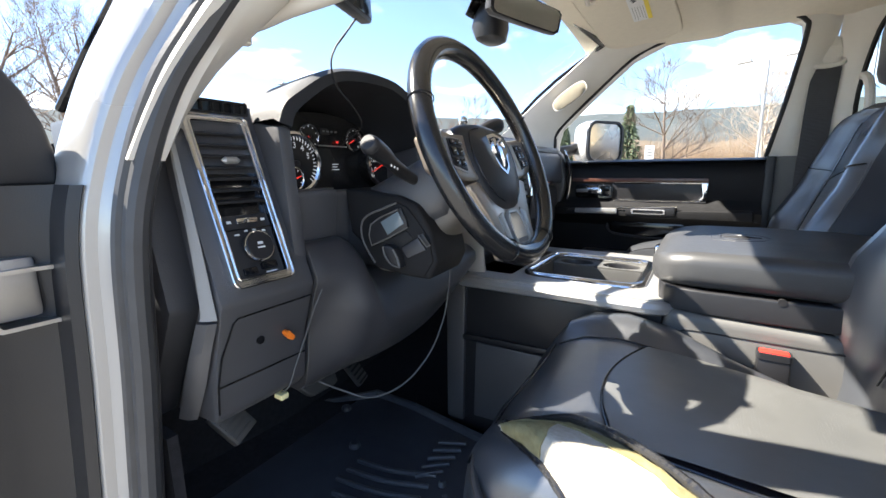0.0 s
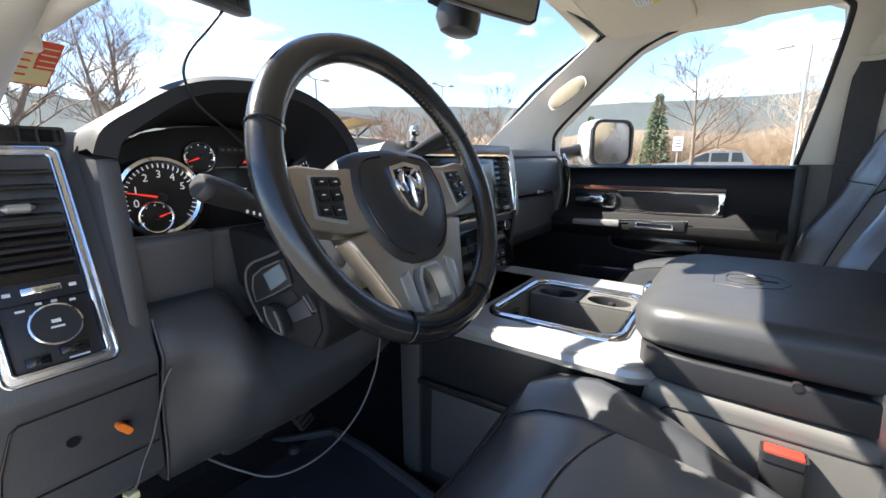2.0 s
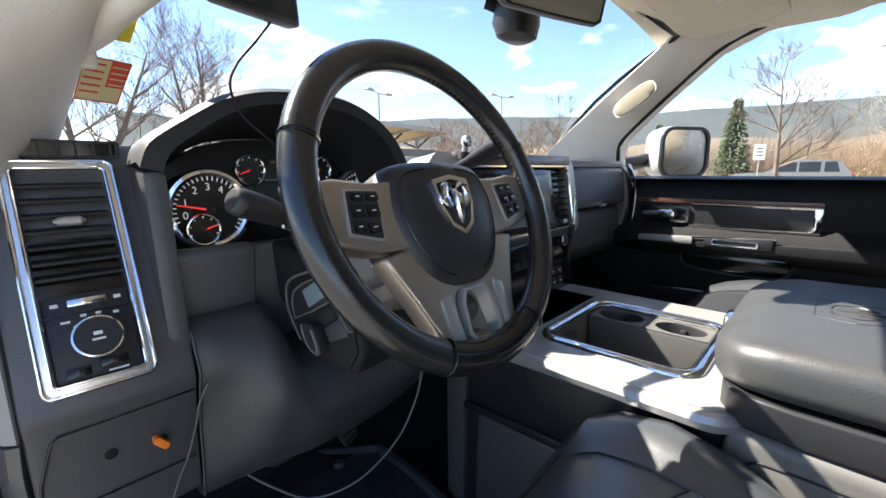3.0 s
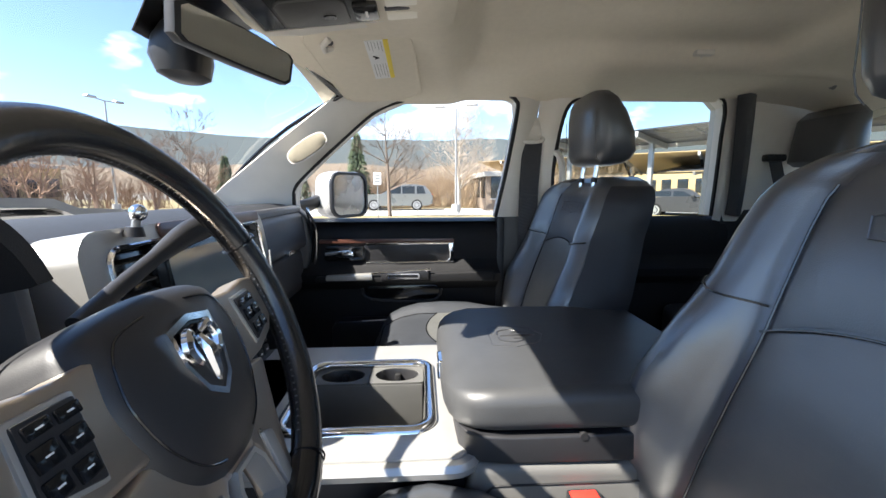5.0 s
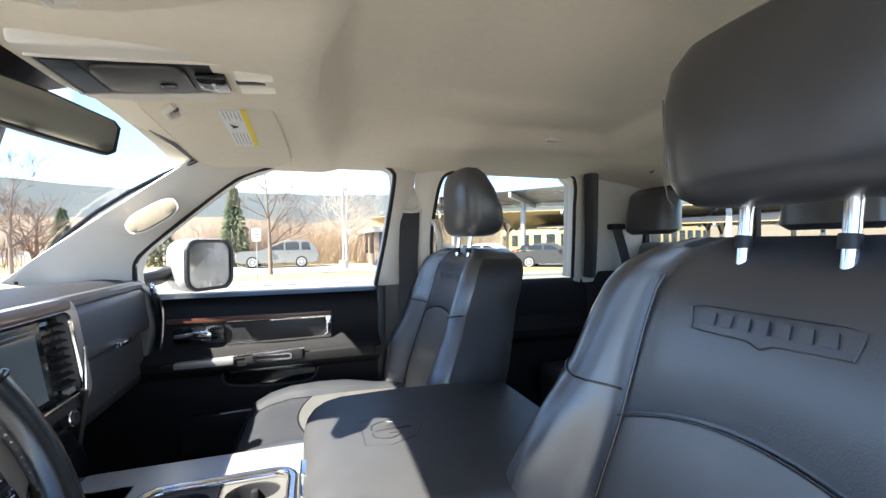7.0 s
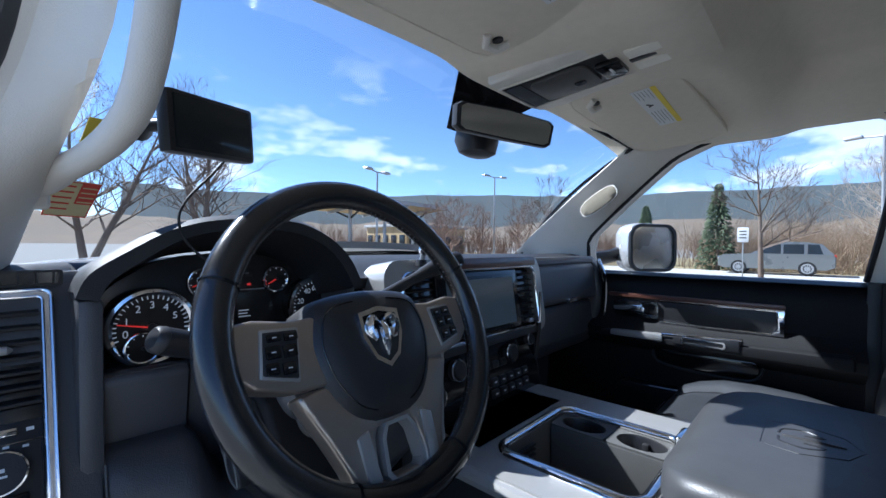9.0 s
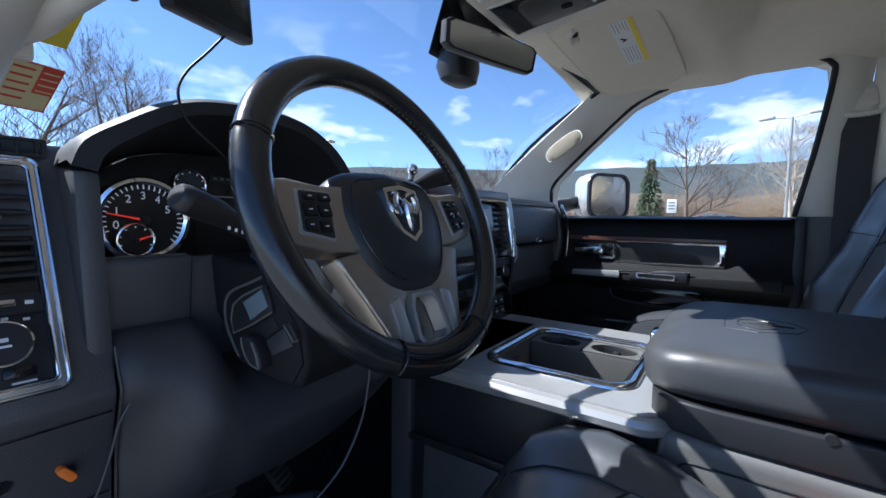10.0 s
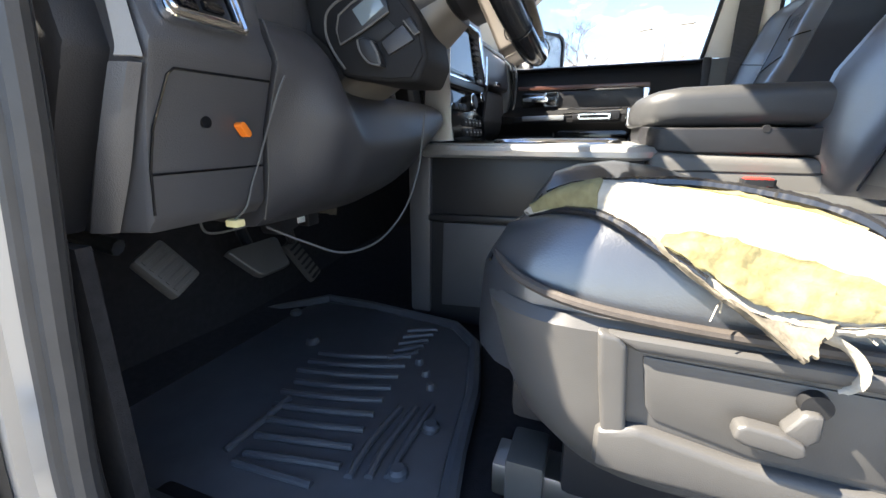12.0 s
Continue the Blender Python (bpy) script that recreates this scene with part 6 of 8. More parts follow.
# torn outer bolster: bare foam with ragged cloth
random.seed(4)
TU = spline([(-0.560, -0.072, 1.124), (-0.560, -0.140, 1.148), (-0.574, -0.194, 1.154), (-0.597, -0.245, 1.151), (-0.626, -0.290, 1.140), (-0.650, -0.334, 1.106)], 8)
TL = spline([(-0.575, -0.078, 1.126), (-0.618, -0.135, 1.137), (-0.650, -0.188, 1.115), (-0.660, -0.235, 1.089), (-0.660, -0.290, 1.088), (-0.651, -0.337, 1.104)], 8)


def tear_patch(s0, s1, f0, f1, lift, rough, ns=26, nf=12):
    rows = []
    for g in np.linspace(0, 1, nf):
        row = []
        for q in np.linspace(s0, s1, ns):
            fa = f0(q) if callable(f0) else f0
            f = fa + (f1 - fa) * g
            k = q * (len(TU) - 1)
            i = min(int(k), len(TU) - 2)
            a, b = TU[i].lerp(TU[i + 1], k - i), TL[i].lerp(TL[i + 1], k - i)
            w = math.sin(math.pi * f) * math.sin(math.pi * q) ** 0.6
            hollow = math.exp(-((q - 0.66) / 0.20) ** 2 - ((f - 0.64) / 0.22) ** 2)
            p = a.lerp(b, f)
            edge_n = 0.006 * noise.noise((q * 14, f * 3, 2.0)) if g in (0, 1) or q in (s0, s1) else 0.0
            d = 0.004 + 0.009 * math.exp(-((q - 0.12) / 0.12) ** 2) * math.sin(math.pi * f) + 0.026 * w - 0.017 * hollow + lift + rough * (noise.noise(p * 45) + 0.6 * noise.noise(p * 120) + 0.4 * noise.noise(p * 300)) + edge_n * 0.4
            row.append(p + Vector((-0.62, 0, 0.78)) * d + Vector((0, edge_n, 0)))
        rows.append(row)
    return sheet(rows, 0.002)


part("foam_liner", tear_patch(0.0, 1.0, 0.0, 1.0, 0.0, 0.0022, 44, 18), FLEECE, seat_d, "white fleece under the torn leather")
part("exposed_foam", tear_patch(0.36, 0.97, lambda q: 0.93 - 0.37 * max(0.0, math.sin(math.pi * (q - 0.36) / 0.61)) ** 0.7 + 0.03 * noise.noise((q * 22, 1.0, 5.0)), 0.955, 0.0016, 0.0034, 44, 18), FOAM, seat_d, "bare yellow seat foam")
part("foam_tip", tear_patch(0.02, 0.20, 0.02, 0.98, 0.0016, 0.002, 16, 10), FOAM, seat_d, "yellowed foam at the tip of the tear")
part("foam_edge", tear_patch(0.02, 0.80, 0.0, 0.11, 0.0024, 0.003, 34, 4), FOAM, seat_d, "yellowed foam under the seam")


def ragged(base, out, n, seed, thick=0.003, fray=0.22):
    random.seed(seed)
    a = spline(base, n)
    b = spline(out, n)
    rows = []
    for f in np.linspace(0, 1, 7):
        rows.append([p.lerp(q, f) + Vector((0.004 * noise.noise(p * 60 + Vector((f * 3, seed, 0))), 0, 0.004 * noise.noise(p * 70 + Vector((0, f * 4, seed))))) + (q - p) * (random.uniform(-fray, fray) if f == 1 else 0) for p, q in zip(a, b)])
    return loft(rows + [[p + Vector((0.7 * thick, 0, -0.7 * thick)) for p in r] for r in reversed(rows)], False, False)


rim = [p + Vector((-0.004, 0, 0.004)) for p in TL]
part("torn_flap", ragged([tuple(rim[i]) for i in (12, 16, 20, 25, 30)], [(-0.645, -0.173, 1.131), (-0.67, -0.203, 1.11), (-0.688, -0.235, 1.091), (-0.694, -0.253, 1.079), (-0.684, -0.261, 1.091)], 8, 5, fray=0.10), DIRTY, seat_d, "dirty hanging cloth flap")
part("torn_strip", tube(spline([(-0.658, -0.250, 1.084), (-0.662, -0.268, 1.083), (-0.668, -0.282, 1.078), (-0.671, -0.289, 1.066), (-0.670, -0.287, 1.056), (-0.668, -0.281, 1.051)], 6), [0.006] * 10 + [0.0048] * 8 + [0.0036] * 6 + [0.0025] * 4 + [0.0014] * 3, 8, flat=0.35), FLEECE, seat_d, "curled white cloth strip")
part("torn_cloth", ragged([tuple(rim[i]) for i in (26, 30, 34, 39)], [tuple(rim[i] + Vector((-0.004, -0.004, -0.009 + 0.0002 * i))) for i in (26, 30, 34, 39)], 8, 9, fray=0.25), FLEECE, seat_d, "frayed cloth edge")
random.seed(6)
line = [cush_d(-0.935, y, 0.0005) for y in np.linspace(-0.300, -0.392, 40)]
flecks = []
for k in range(60):
    p = random.choice(line) + Vector((0.78, 0, 0.62)) * random.gauss(0, 0.0030)
    q = p + Vector((random.uniform(-0.002, 0.002), -random.uniform(0.004, 0.011), -random.uniform(0.000, 0.003)))
    flecks.append(tube([p, p.lerp(q, 0.5) + Vector((-0.001, 0, 0.001)), q], [0.0002, random.uniform(0.0003, 0.0007), 0.0002], 4))
part("torn_seam", join(*flecks), DIRTY, seat_d, "frayed thread along the burst seam")
# the leather edge, puckered by its old stitches
for pts, off, r0 in ((spline(TL[:20], 4), Vector((-0.002, 0, 0.004)), 0.0036), (spline(TU[:37], 4), Vector((0.001, 0, 0.0075)), 0.0046)):
    n = len(pts)
    taper = [min(1.0, 0.25 + 3.0 * k / n) for k in range(n)]
    part("torn_edge", tube([p + off * taper[k] for k, p in enumerate(pts)], [r0 * taper[k] * (0.92 + 0.08 * (k % 3 == 0) + 0.10 * random.random() + 0.25 * noise.noise(p * 90)) for k, p in enumerate(pts)], 8), LEATHER_WORN, seat_d, "puckered ragged leather edge")
for k in range(18):
    p = TL[random.randrange(20, len(TL))] if k % 3 else TU[-1 - random.randrange(6)]
    q = p + Vector((random.uniform(-0.012, 0.004), random.uniform(-0.012, 0.012), random.uniform(-0.012, 0.006)))
    part("thread", tube([p, p.lerp(q, 0.5) + Vector((0, 0, 0.002)), q], 0.0006, 4), FLEECE, seat_d)

# buckle between seat and console
bk = thing("seat_belt_buckle", (-0.196, -0.354, 1.0), "black seat belt buckle with red button", "buckle")
part("housing", box(-0.208, -0.186, -0.374, -0.333, 1.05, 1.124, 0.005), DARK, bk)
part("button", box(-0.2060, -0.1880, -0.372, -0.335, 1.118, 1.136, 0.003), RED, bk, "red release button")
part("rim", frame_ring(rounded(-0.209, -0.185, -0.375, -0.332, 0.005), rounded(-0.2065, -0.1875, -0.3725, -0.3345, 0.003), lambda u, v, w: (u, v, 1.124 + w), 0.010), DARK, bk)
part("strap", box(-0.201, -0.191, -0.370, -0.337, 0.92, 1.06, 0.003), WEB, bk)

# passenger belt on the B pillar
bt = thing("seat_belt", (0.735, -0.50, 0.85), "dark seat belt hanging from the door pillar", "seat belt")
part("guide_cover", loft([[(0.690 - dx, -0.505 + y, z + zz) for y, zz in superring(0, 0, w, 0.012, 2.5, 20)] for z, w, dx in ((1.70, 0.026, 0.0), (1.715, 0.028, 0.012), (1.745, 0.020, 0.014), (1.762, 0.012, 0.006))]), TRIM, bt, "beige belt guide cover")
part("guide_loop", tube(spline([(0.685, -0.540, 1.702), (0.680, -0.535, 1.690), (0.678, -0.50, 1.686), (0.680, -0.470, 1.690), (0.685, -0.465, 1.702)], 5), 0.007, 8), TRIM, bt, "beige belt loop")
part("webbing", sheet([[(0.680, -0.536, 1.69), (0.682, -0.472, 1.69)], [(0.710, -0.536, 1.55), (0.712, -0.472, 1.55)], [(0.733, -0.538, 1.30), (0.735, -0.474, 1.30)], [(0.735, -0.543, 0.95), (0.737, -0.479, 0.95)]], 0.003), WEB, bt, "black belt webbing")

# ---- rear seat ----
rs = thing("rear_bench", (CX, -1.3, FLOOR), "dark leather rear bench with three headrests", "seat")
part("cushion", box(-0.66, 0.70, -1.42, -0.98, 1.0, 1.14, 0.04, 4), LEATHER, rs)
part("backrest", prism([(-1.30, 1.10), (-1.36, 1.16), (-1.45, 1.56), (-1.48, 1.58), (-1.52, 1.54), (-1.52, 1.10)], "x", -0.66, 0.70, 0.03, 3), LEATHER, rs)
part("base", box(-0.64, 0.68, -1.40, -1.02, FLOOR, 1.0, 0.02), DARK, rs)
for hx in (0.60, CX, -0.54):
    h = part("headrest", loft([[(hx + x2, -1.42 + y2 - 0.02 * k / 4, 1.605 + dz) for x2, y2 in superring(0, 0, w * 0.94, d, 3.4, 24)] for k, (dz, w, d) in enumerate(((0, 0.10, 0.02), (0.015, 0.125, 0.038), (0.08, 0.118, 0.042), (0.15, 0.112, 0.038), (0.175, 0.09, 0.02)))]), LEATHER, rs)
rb = thing("seat_belt", (0.70, -1.38, 1.2), "dark rear seat belt on the corner pillar", "seat belt")
part("webbing", sheet([[(0.705, -1.33, 1.63), (0.700, -1.37, 1.63)], [(0.66, -1.35, 1.45), (0.655, -1.39, 1.45)], [(0.62, -1.36, 1.25), (0.615, -1.40, 1.25)]], 0.003), WEB, rb)
part("guide", box(0.69, 0.72, -1.385, -1.315, 1.625, 1.65, 0.008), DARK, rb)

# ---- overhead: visors, console, mirror ----
def visor(name, m, label, dx, dy):
    v = thing(name, tuple(m.translation), label, "sun visor", "sun visors")
    poly = [(-0.232, 0.070), (-0.222, 0.092), (-0.19, 0.100), (0.12, 0.088), (0.185, 0.070), (0.205, 0.03), (0.205, -0.085), (0.185, -0.115), (0.14, -0.125), (-0.17, -0.108), (-0.215, -0.095), (-0.232, -0.07)]
    part("flap", turned(prism([(p.x, p.y) for p in spline([(x, y, 0) for x, y in poly + poly[:1]], 3)[:-1]], "z", -0.009, 0.009, 0.006, 3), m), LINER, v, "beige fabric flap")
    part("hem", turned(tube([(x * 0.985, y * 0.975, -0.0085) for x, y in poly], 0.0018, 6, True), m), LINER, v, "stitched visor hem")
    lm = m @ Matrix.Translation((dx, dy, 0))   # the label and its print
    part("label", turned(box(-0.150, 0.055, -0.046, -0.010, -0.0103, -0.0088, 0), lm), WHITE, v, "white warning label")
    part("label_head", turned(box(-0.150, 0.055, -0.056, -0.046, -0.0103, -0.0088, 0), lm), YELLOW, v, "yellow label band")
    for j, (u0, u1) in enumerate(((-0.145, -0.10), (-0.035, 0.045))):
        for k in range(5):
            part("text_bar", turned(box(u0, u1 - (k % 3) * 0.008, -0.042 + k * 0.0062, -0.0408 + k * 0.0062, -0.0108, -0.0102, 0), lm), BARGREY, v)
    part("pictogram", turned(box(-0.085, -0.060, -0.040, -0.016, -0.0108, -0.0102, 0), lm), WHITE, v)
    part("pictogram_mark", turned(tube([(-0.080, -0.020, -0.0108), (-0.070, -0.030, -0.0108), (-0.066, -0.022, -0.0108)], 0.002, 5), lm), DARK, v)
    part("clip", turned(tube([(-0.205, 0.045, -0.012), (-0.195, 0.060, -0.018), (-0.170, 0.062, -0.018), (-0.160, 0.050, -0.010)], 0.006, 8), m), TRIM, v, "beige visor clip")
    part("clip_hole", turned(cyl((-0.185, 0.050, -0.0125), (-0.185, 0.050, -0.006), 0.008, n=14), m), DARK, v)
    return v


visor("sun_visor", Matrix.Translation((0.350, -0.020, 1.811)) @ Matrix.Rotation(radians(-5), 4, "X") @ Matrix.Rotation(radians(5), 4, "Y"), "beige folded sun visor with white warning label", -0.030, -0.005)
visor("sun_visor", Matrix.Translation((-0.370, -0.020, 1.811)) @ Matrix.Rotation(radians(-5), 4, "X") @ Matrix.Rotation(radians(-5), 4, "Y") @ Matrix.Diagonal((-1, 1, 1, 1)), "beige folded sun visor with white warning label", -0.012, -0.031)
OM = Matrix.Translation((0.008, -0.012, 1.813)) @ Matrix.Rotation(radians(-5), 4, "X")
oh = thing("overhead_console", (0.0, -0.005, 1.82), "beige overhead console with lamps and dark switch bay", "console")
hs = [(-0.092, 0.135), (0.092, 0.135), (0.090, 0.0), (0.080, -0.155), (0.062, -0.172), (-0.062, -0.172), (-0.080, -0.155), (-0.090, 0.0)]
part("housing", turned(prism([(p.x, p.y) for p in spline([(x, y, 0) for x, y in hs + hs[:1]], 2)[:-1]], "z", -0.002, 0.05, 0.008, 3), OM), TRIM, oh, "beige housing")
bay = [(-0.050, -0.150), (0.050, -0.150), (0.056, 0.05), (0.062, 0.128), (-0.062, 0.128), (-0.056, 0.05)]
part("bay_rim", turned(frame_ring([(x * 1.05, y * 1.03) for x, y in bay], bay, lambda u, v, w: (u, v, -0.005 + w), 0.006), OM), TRIM, oh, "raised rim round the bay")
part("bay", turned(prism(bay, "z", -0.0035, 0.0, 0.001), OM), DARK, oh, "dark grey switch bay")
part("glasses_holder", turned(prism(rounded(-0.046, 0.046, -0.020, 0.085, 0.02, 4), "z", -0.009, -0.002, 0.004), OM), GREYPL, oh, "grey sunglasses holder")
part("holder_recess", turned(prism([(-0.054, 0.092), (0.054, 0.092), (0.056, 0.122), (-0.056, 0.122)], "z", -0.0048, -0.002), OM), GLOSSBLACK, oh)
part("sensor", turned(prism(rounded(-0.007, 0.007, -0.010, 0.010, 0.006), "z", -0.011, -0.006), OM @ Matrix.Translation((0.010, 0.010, 0))), GLOSSBLACK, oh)
part("window_switch", turned(box(-0.026, 0.030, -0.066, -0.028, -0.013, -0.002, 0.005), OM), GLOSSBLACK, oh, "black rear window switch")
part("switch_mark", turned(box(-0.010, 0.010, -0.050, -0.046, -0.0136, -0.0125, 0), OM), WHITE, oh)
for sx in (-1, 1):
    part("map_lamp", turned(box(sx * 0.025 - 0.015, sx * 0.025 + 0.015, -0.136, -0.078, -0.010, -0.002, 0.003), OM), LAMP, oh, "frosted map lamp")
part("lamp_bar", turned(box(-0.006, 0.006, -0.138, -0.076, -0.009, -0.002, 0.002), OM), DARK, oh)

# interior mirror
MC = Vector((-0.030, 0.119, 1.741))
MM = Matrix.Translation(MC) @ Matrix.Rotation(radians(-25), 4, "Z") @ Matrix.Rotation(radians(4), 4, "Y") @ Matrix.Rotation(radians(6), 4, "X") @ Matrix.Diagonal((0.76, 0.8, 0.70, 1))
rm = thing("rear_view_mirror", tuple(MC), "dark grey rear view mirror on the windshield", "mirror")
mo = [(-0.135, 0.024), (-0.122, 0.034), (0.0, 0.040), (0.122, 0.034), (0.135, 0.024), (0.132, -0.026), (0.118, -0.036), (0.0, -0.038), (-0.118, -0.036), (-0.132, -0.026)]
part("housing", turned(loft([[(x * s, w, z * s) for x, z in mo] for s, w in ((1.0, -0.006), (1.03, 0.0), (1.03, 0.012), (0.9, 0.030), (0.5, 0.042))]), MM), DARK, rm, "dark mirror housing")
part("glass", turned(prism([(x * 0.93, z * 0.90) for x, z in mo], "y", -0.0085, -0.004), MM), MIRROR, rm, "mirror glass")
part("stem", tube(spline([MM @ Vector((0.01, 0.035, 0.005)), Vector((0.0, 0.17, 1.765)), Vector((CX - 0.01, 0.20, 1.795))], 4), 0.011, 10), DARK, rm)
part("sensor_pod", loft([[(0.030 + x2, 0.235 + y2 + dy, z) for x2, y2 in superring(0, 0, w, d, 2.6, 22)] for z, w, d, dy in ((1.708, 0.030, 0.02, -0.004), (1.715, 0.044, 0.032, -0.004), (1.74, 0.050, 0.040, -0.002), (1.765, 0.050, 0.035, -0.005), (1.785, 0.045, 0.025, -0.012))]), DARK, rm, "dark sensor pod")

# A pillar speaker grilles and grab handle
sp = thing("pillar_speaker", (0.585, 0.19, 1.60), "oval cloth speaker grille on the windshield pillar", "speaker")
SC = Vector((0.592, 0.192, 1.657))
ax = (Vector((0.60, 0.30, 1.60)) - Vector((0.56, 0.08, 1.73))).normalized()
nn = Vector((-0.86, -0.40, 0.30)); nn = (nn - ax * nn.dot(ax)).normalized()
tt = ax.cross(nn)
SPM = Matrix((ax, tt, nn)).transposed().to_4x4(); SPM.translation = SC
part("grille", turned(loft([[(x, y, w) for x, y in superring(0, 0, 0.066 * s, 0.0245 * s, 2.8, 32)] for s, w in ((1.0, -0.006), (1.0, 0.004), (0.9, 0.008), (0.5, 0.010), (0.02, 0.0105))]), SPM), SPEAKER, sp, "tan cloth grille")
part("rim", turned(tube([(x, y, 0.003) for x, y in superring(0, 0, 0.067, 0.0255, 2.8, 40)], 0.002, 6, True), SPM), TRIM, sp)
gh = thing("grab_handle", (-0.62, 0.05, 1.60), "beige grab handle on the driver windshield pillar", "handle")
hp = spline([(-0.664, 0.225, 1.566), (-0.642, 0.198, 1.572), (-0.633, 0.150, 1.579), (-0.625, 0.103, 1.583), (-0.619, 0.061, 1.589), (-0.615, 0.032, 1.597), (-0.613, 0.006, 1.607), (-0.612, -0.020, 1.630), (-0.612, -0.050, 1.675), (-0.616, -0.095, 1.745), (-0.624, -0.125, 1.795)], 5)
for q, sgn in ((2, 1), (-3, -1)):
    part("bolt_cover", turned(box(-0.010, 0.010, -0.006, 0.006, -0.015, 0.015, 0.005, 3), Matrix.Translation(hp[q] + Vector((0.009, -0.004, -0.006 * sgn)))), TRIM, gh, "beige bolt cover")
part("handle", tube(hp, [0.0135 - 0.003 * min(1, i / 14) + 0.003 * max(0, (i - 40) / 10) for i in range(len(hp))], 14), TRIM, gh)
gh2 = thing("grab_handle", (0.66, -0.60, 1.5), "beige grab handle on the door pillar", "handle")
part("handle", tube(spline([(0.70, -0.575, 1.66), (0.665, -0.59, 1.64), (0.66, -0.60, 1.58), (0.675, -0.60, 1.50), (0.72, -0.59, 1.47)], 6), 0.011, 10), TRIM, gh2)
# ceiling fittings
ck = thing("coat_hook", (0.42, -0.86, 1.87), "beige coat hook in the headliner", "hook")
part("plate", box(0.38, 0.46, -0.885, -0.835, 1.868, 1.882, 0.006), TRIM, ck)
part("hook", tube([(0.40, -0.86, 1.87), (0.42, -0.865, 1.858), (0.445, -0.86, 1.868)], 0.005, 8), TRIM, ck)
ck2 = thing("coat_hook", (0.50, -1.33, 1.83), "beige coat hook in the headliner", "hook")
part("plate", box(0.47, 0.54, -1.36, -1.30, 1.835, 1.855, 0.006), TRIM, ck2)
part("hook", tube([(0.49, -1.33, 1.838), (0.51, -1.335, 1.822), (0.53, -1.33, 1.836)], 0.006, 8), LIGHTGREY, ck2)

# ---- footwell ----
fm = thing("floor_mat", (-0.42, 0.2, FLOOR), "black ribbed rubber floor mat in the driver footwell", "mat")
MP = [(-0.72, -0.04), (-0.54, -0.004), (-0.42, 0.013), (-0.27, 0.055), (-0.205, 0.12), (-0.175, 0.34), (-0.175, 0.46), (-0.30, 0.56), (-0.70, 0.56), (-0.735, 0.50), (-0.735, 0.0)]
part("mat", prism(MP, "z", FLOOR, FLOOR + 0.012, 0.005), MATRUB, fm)
part("mat_rim", tube([(x * 0.99 - 0.004, y * 0.98 + 0.006, FLOOR + 0.014) for x, y in MP], 0.012, 8, True), MATRUB, fm)
for i in range(9):   # ribs along the heel area
    x0 = -0.632 + i * 0.030
    y0 = 0.125 + 0.004 * i
    y1 = 0.250 + 0.012 * min(i, 4) + (0.02 if i > 5 else 0)
    part("rib", tube(spline([(x0 - 0.006, y1, FLOOR + 0.013), (x0 + 0.004, (y0 + y1) / 2, FLOOR + 0.016), (x0 + 0.018 + 0.003 * i, y0, FLOOR + 0.013)], 4), 0.0065, 8, flat=0.8), MATRUB, fm)
for i in range(5):   # short ribs beside the tunnel
    part("rib", tube([(-0.375 + i * 0.028, 0.190 + 0.004 * i, FLOOR + 0.014), (-0.335 + i * 0.024, 0.150, FLOOR + 0.016)], 0.006, 8, flat=0.8), MATRUB, fm)
for i in range(3):
    part("rib", tube(spline([(-0.625 + i * 0.008, 0.107 - i * 0.022, FLOOR + 0.014), (-0.570, 0.112 - i * 0.023, FLOOR + 0.016), (-0.490 + i * 0.01, 0.108 - i * 0.021, FLOOR + 0.014)], 4), 0.0065, 8, flat=0.8), MATRUB, fm)
part("rib", tube([(-0.645, 0.276, FLOOR + 0.014), (-0.53, 0.273, FLOOR + 0.016)], 0.005, 8), MATRUB, fm)
part("rib", tube([(-0.655, 0.251, FLOOR + 0.014), (-0.650, 0.140, FLOOR + 0.014)], 0.005, 8), MATRUB, fm)
for x2, y2 in ((-0.512, 0.05), (-0.598, 0.056), (-0.365, 0.133), (-0.394, 0.108), (-0.427, 0.086), (-0.368, 0.358), (-0.272, 0.478)):
    k = 0.6 if 0.08 < y2 < 0.2 else 1.0
    part("stud", tube([(x2, y2, FLOOR + 0.010), (x2, y2, FLOOR + 0.018), (x2, y2, FLOOR + 0.022)], [0.013 * k, 0.012 * k, 0.008 * k], 16), MATRUB, fm)
pk = thing("parking_brake_pedal", (-0.66, 0.30, 1.03), "grey ribbed parking brake pedal", "pedal")
PK = Matrix.Translation((-0.660, 0.301, 1.057)) @ Matrix.Rotation(radians(-28), 4, "X") @ Matrix.Rotation(radians(-25), 4, "Y")
part("pad", turned(box(-0.021, 0.021, -0.008, 0.008, -0.029, 0.028, 0.005), PK), GREYPL, pk)
for k in range(5):
    part("ridge", turned(box(-0.017, 0.017, -0.0092, -0.006, -0.024 + k * 0.010, -0.018 + k * 0.010, 0.001), PK), GREYPL, pk)
part("arm", tube([(-0.685, 0.33, 1.085), (-0.70, 0.38, 1.10), (-0.70, 0.48, 1.18)], 0.009, 8), METAL, pk)
bp = thing("brake_pedal", (-0.42, 0.43, 0.95), "black rubber brake pedal", "pedal")
BP = Matrix.Translation((-0.440, 0.385, 0.998)) @ Matrix.Rotation(radians(-30), 4, "X")
part("pad", turned(prism([(-0.060, 0.026), (-0.052, 0.030), (0.040, 0.030), (0.046, 0.024), (0.044, -0.024), (0.036, -0.028), (-0.018, -0.028), (-0.028, -0.022)], "y", -0.008, 0.008, 0.005, 3), BP), GREYPL, bp)
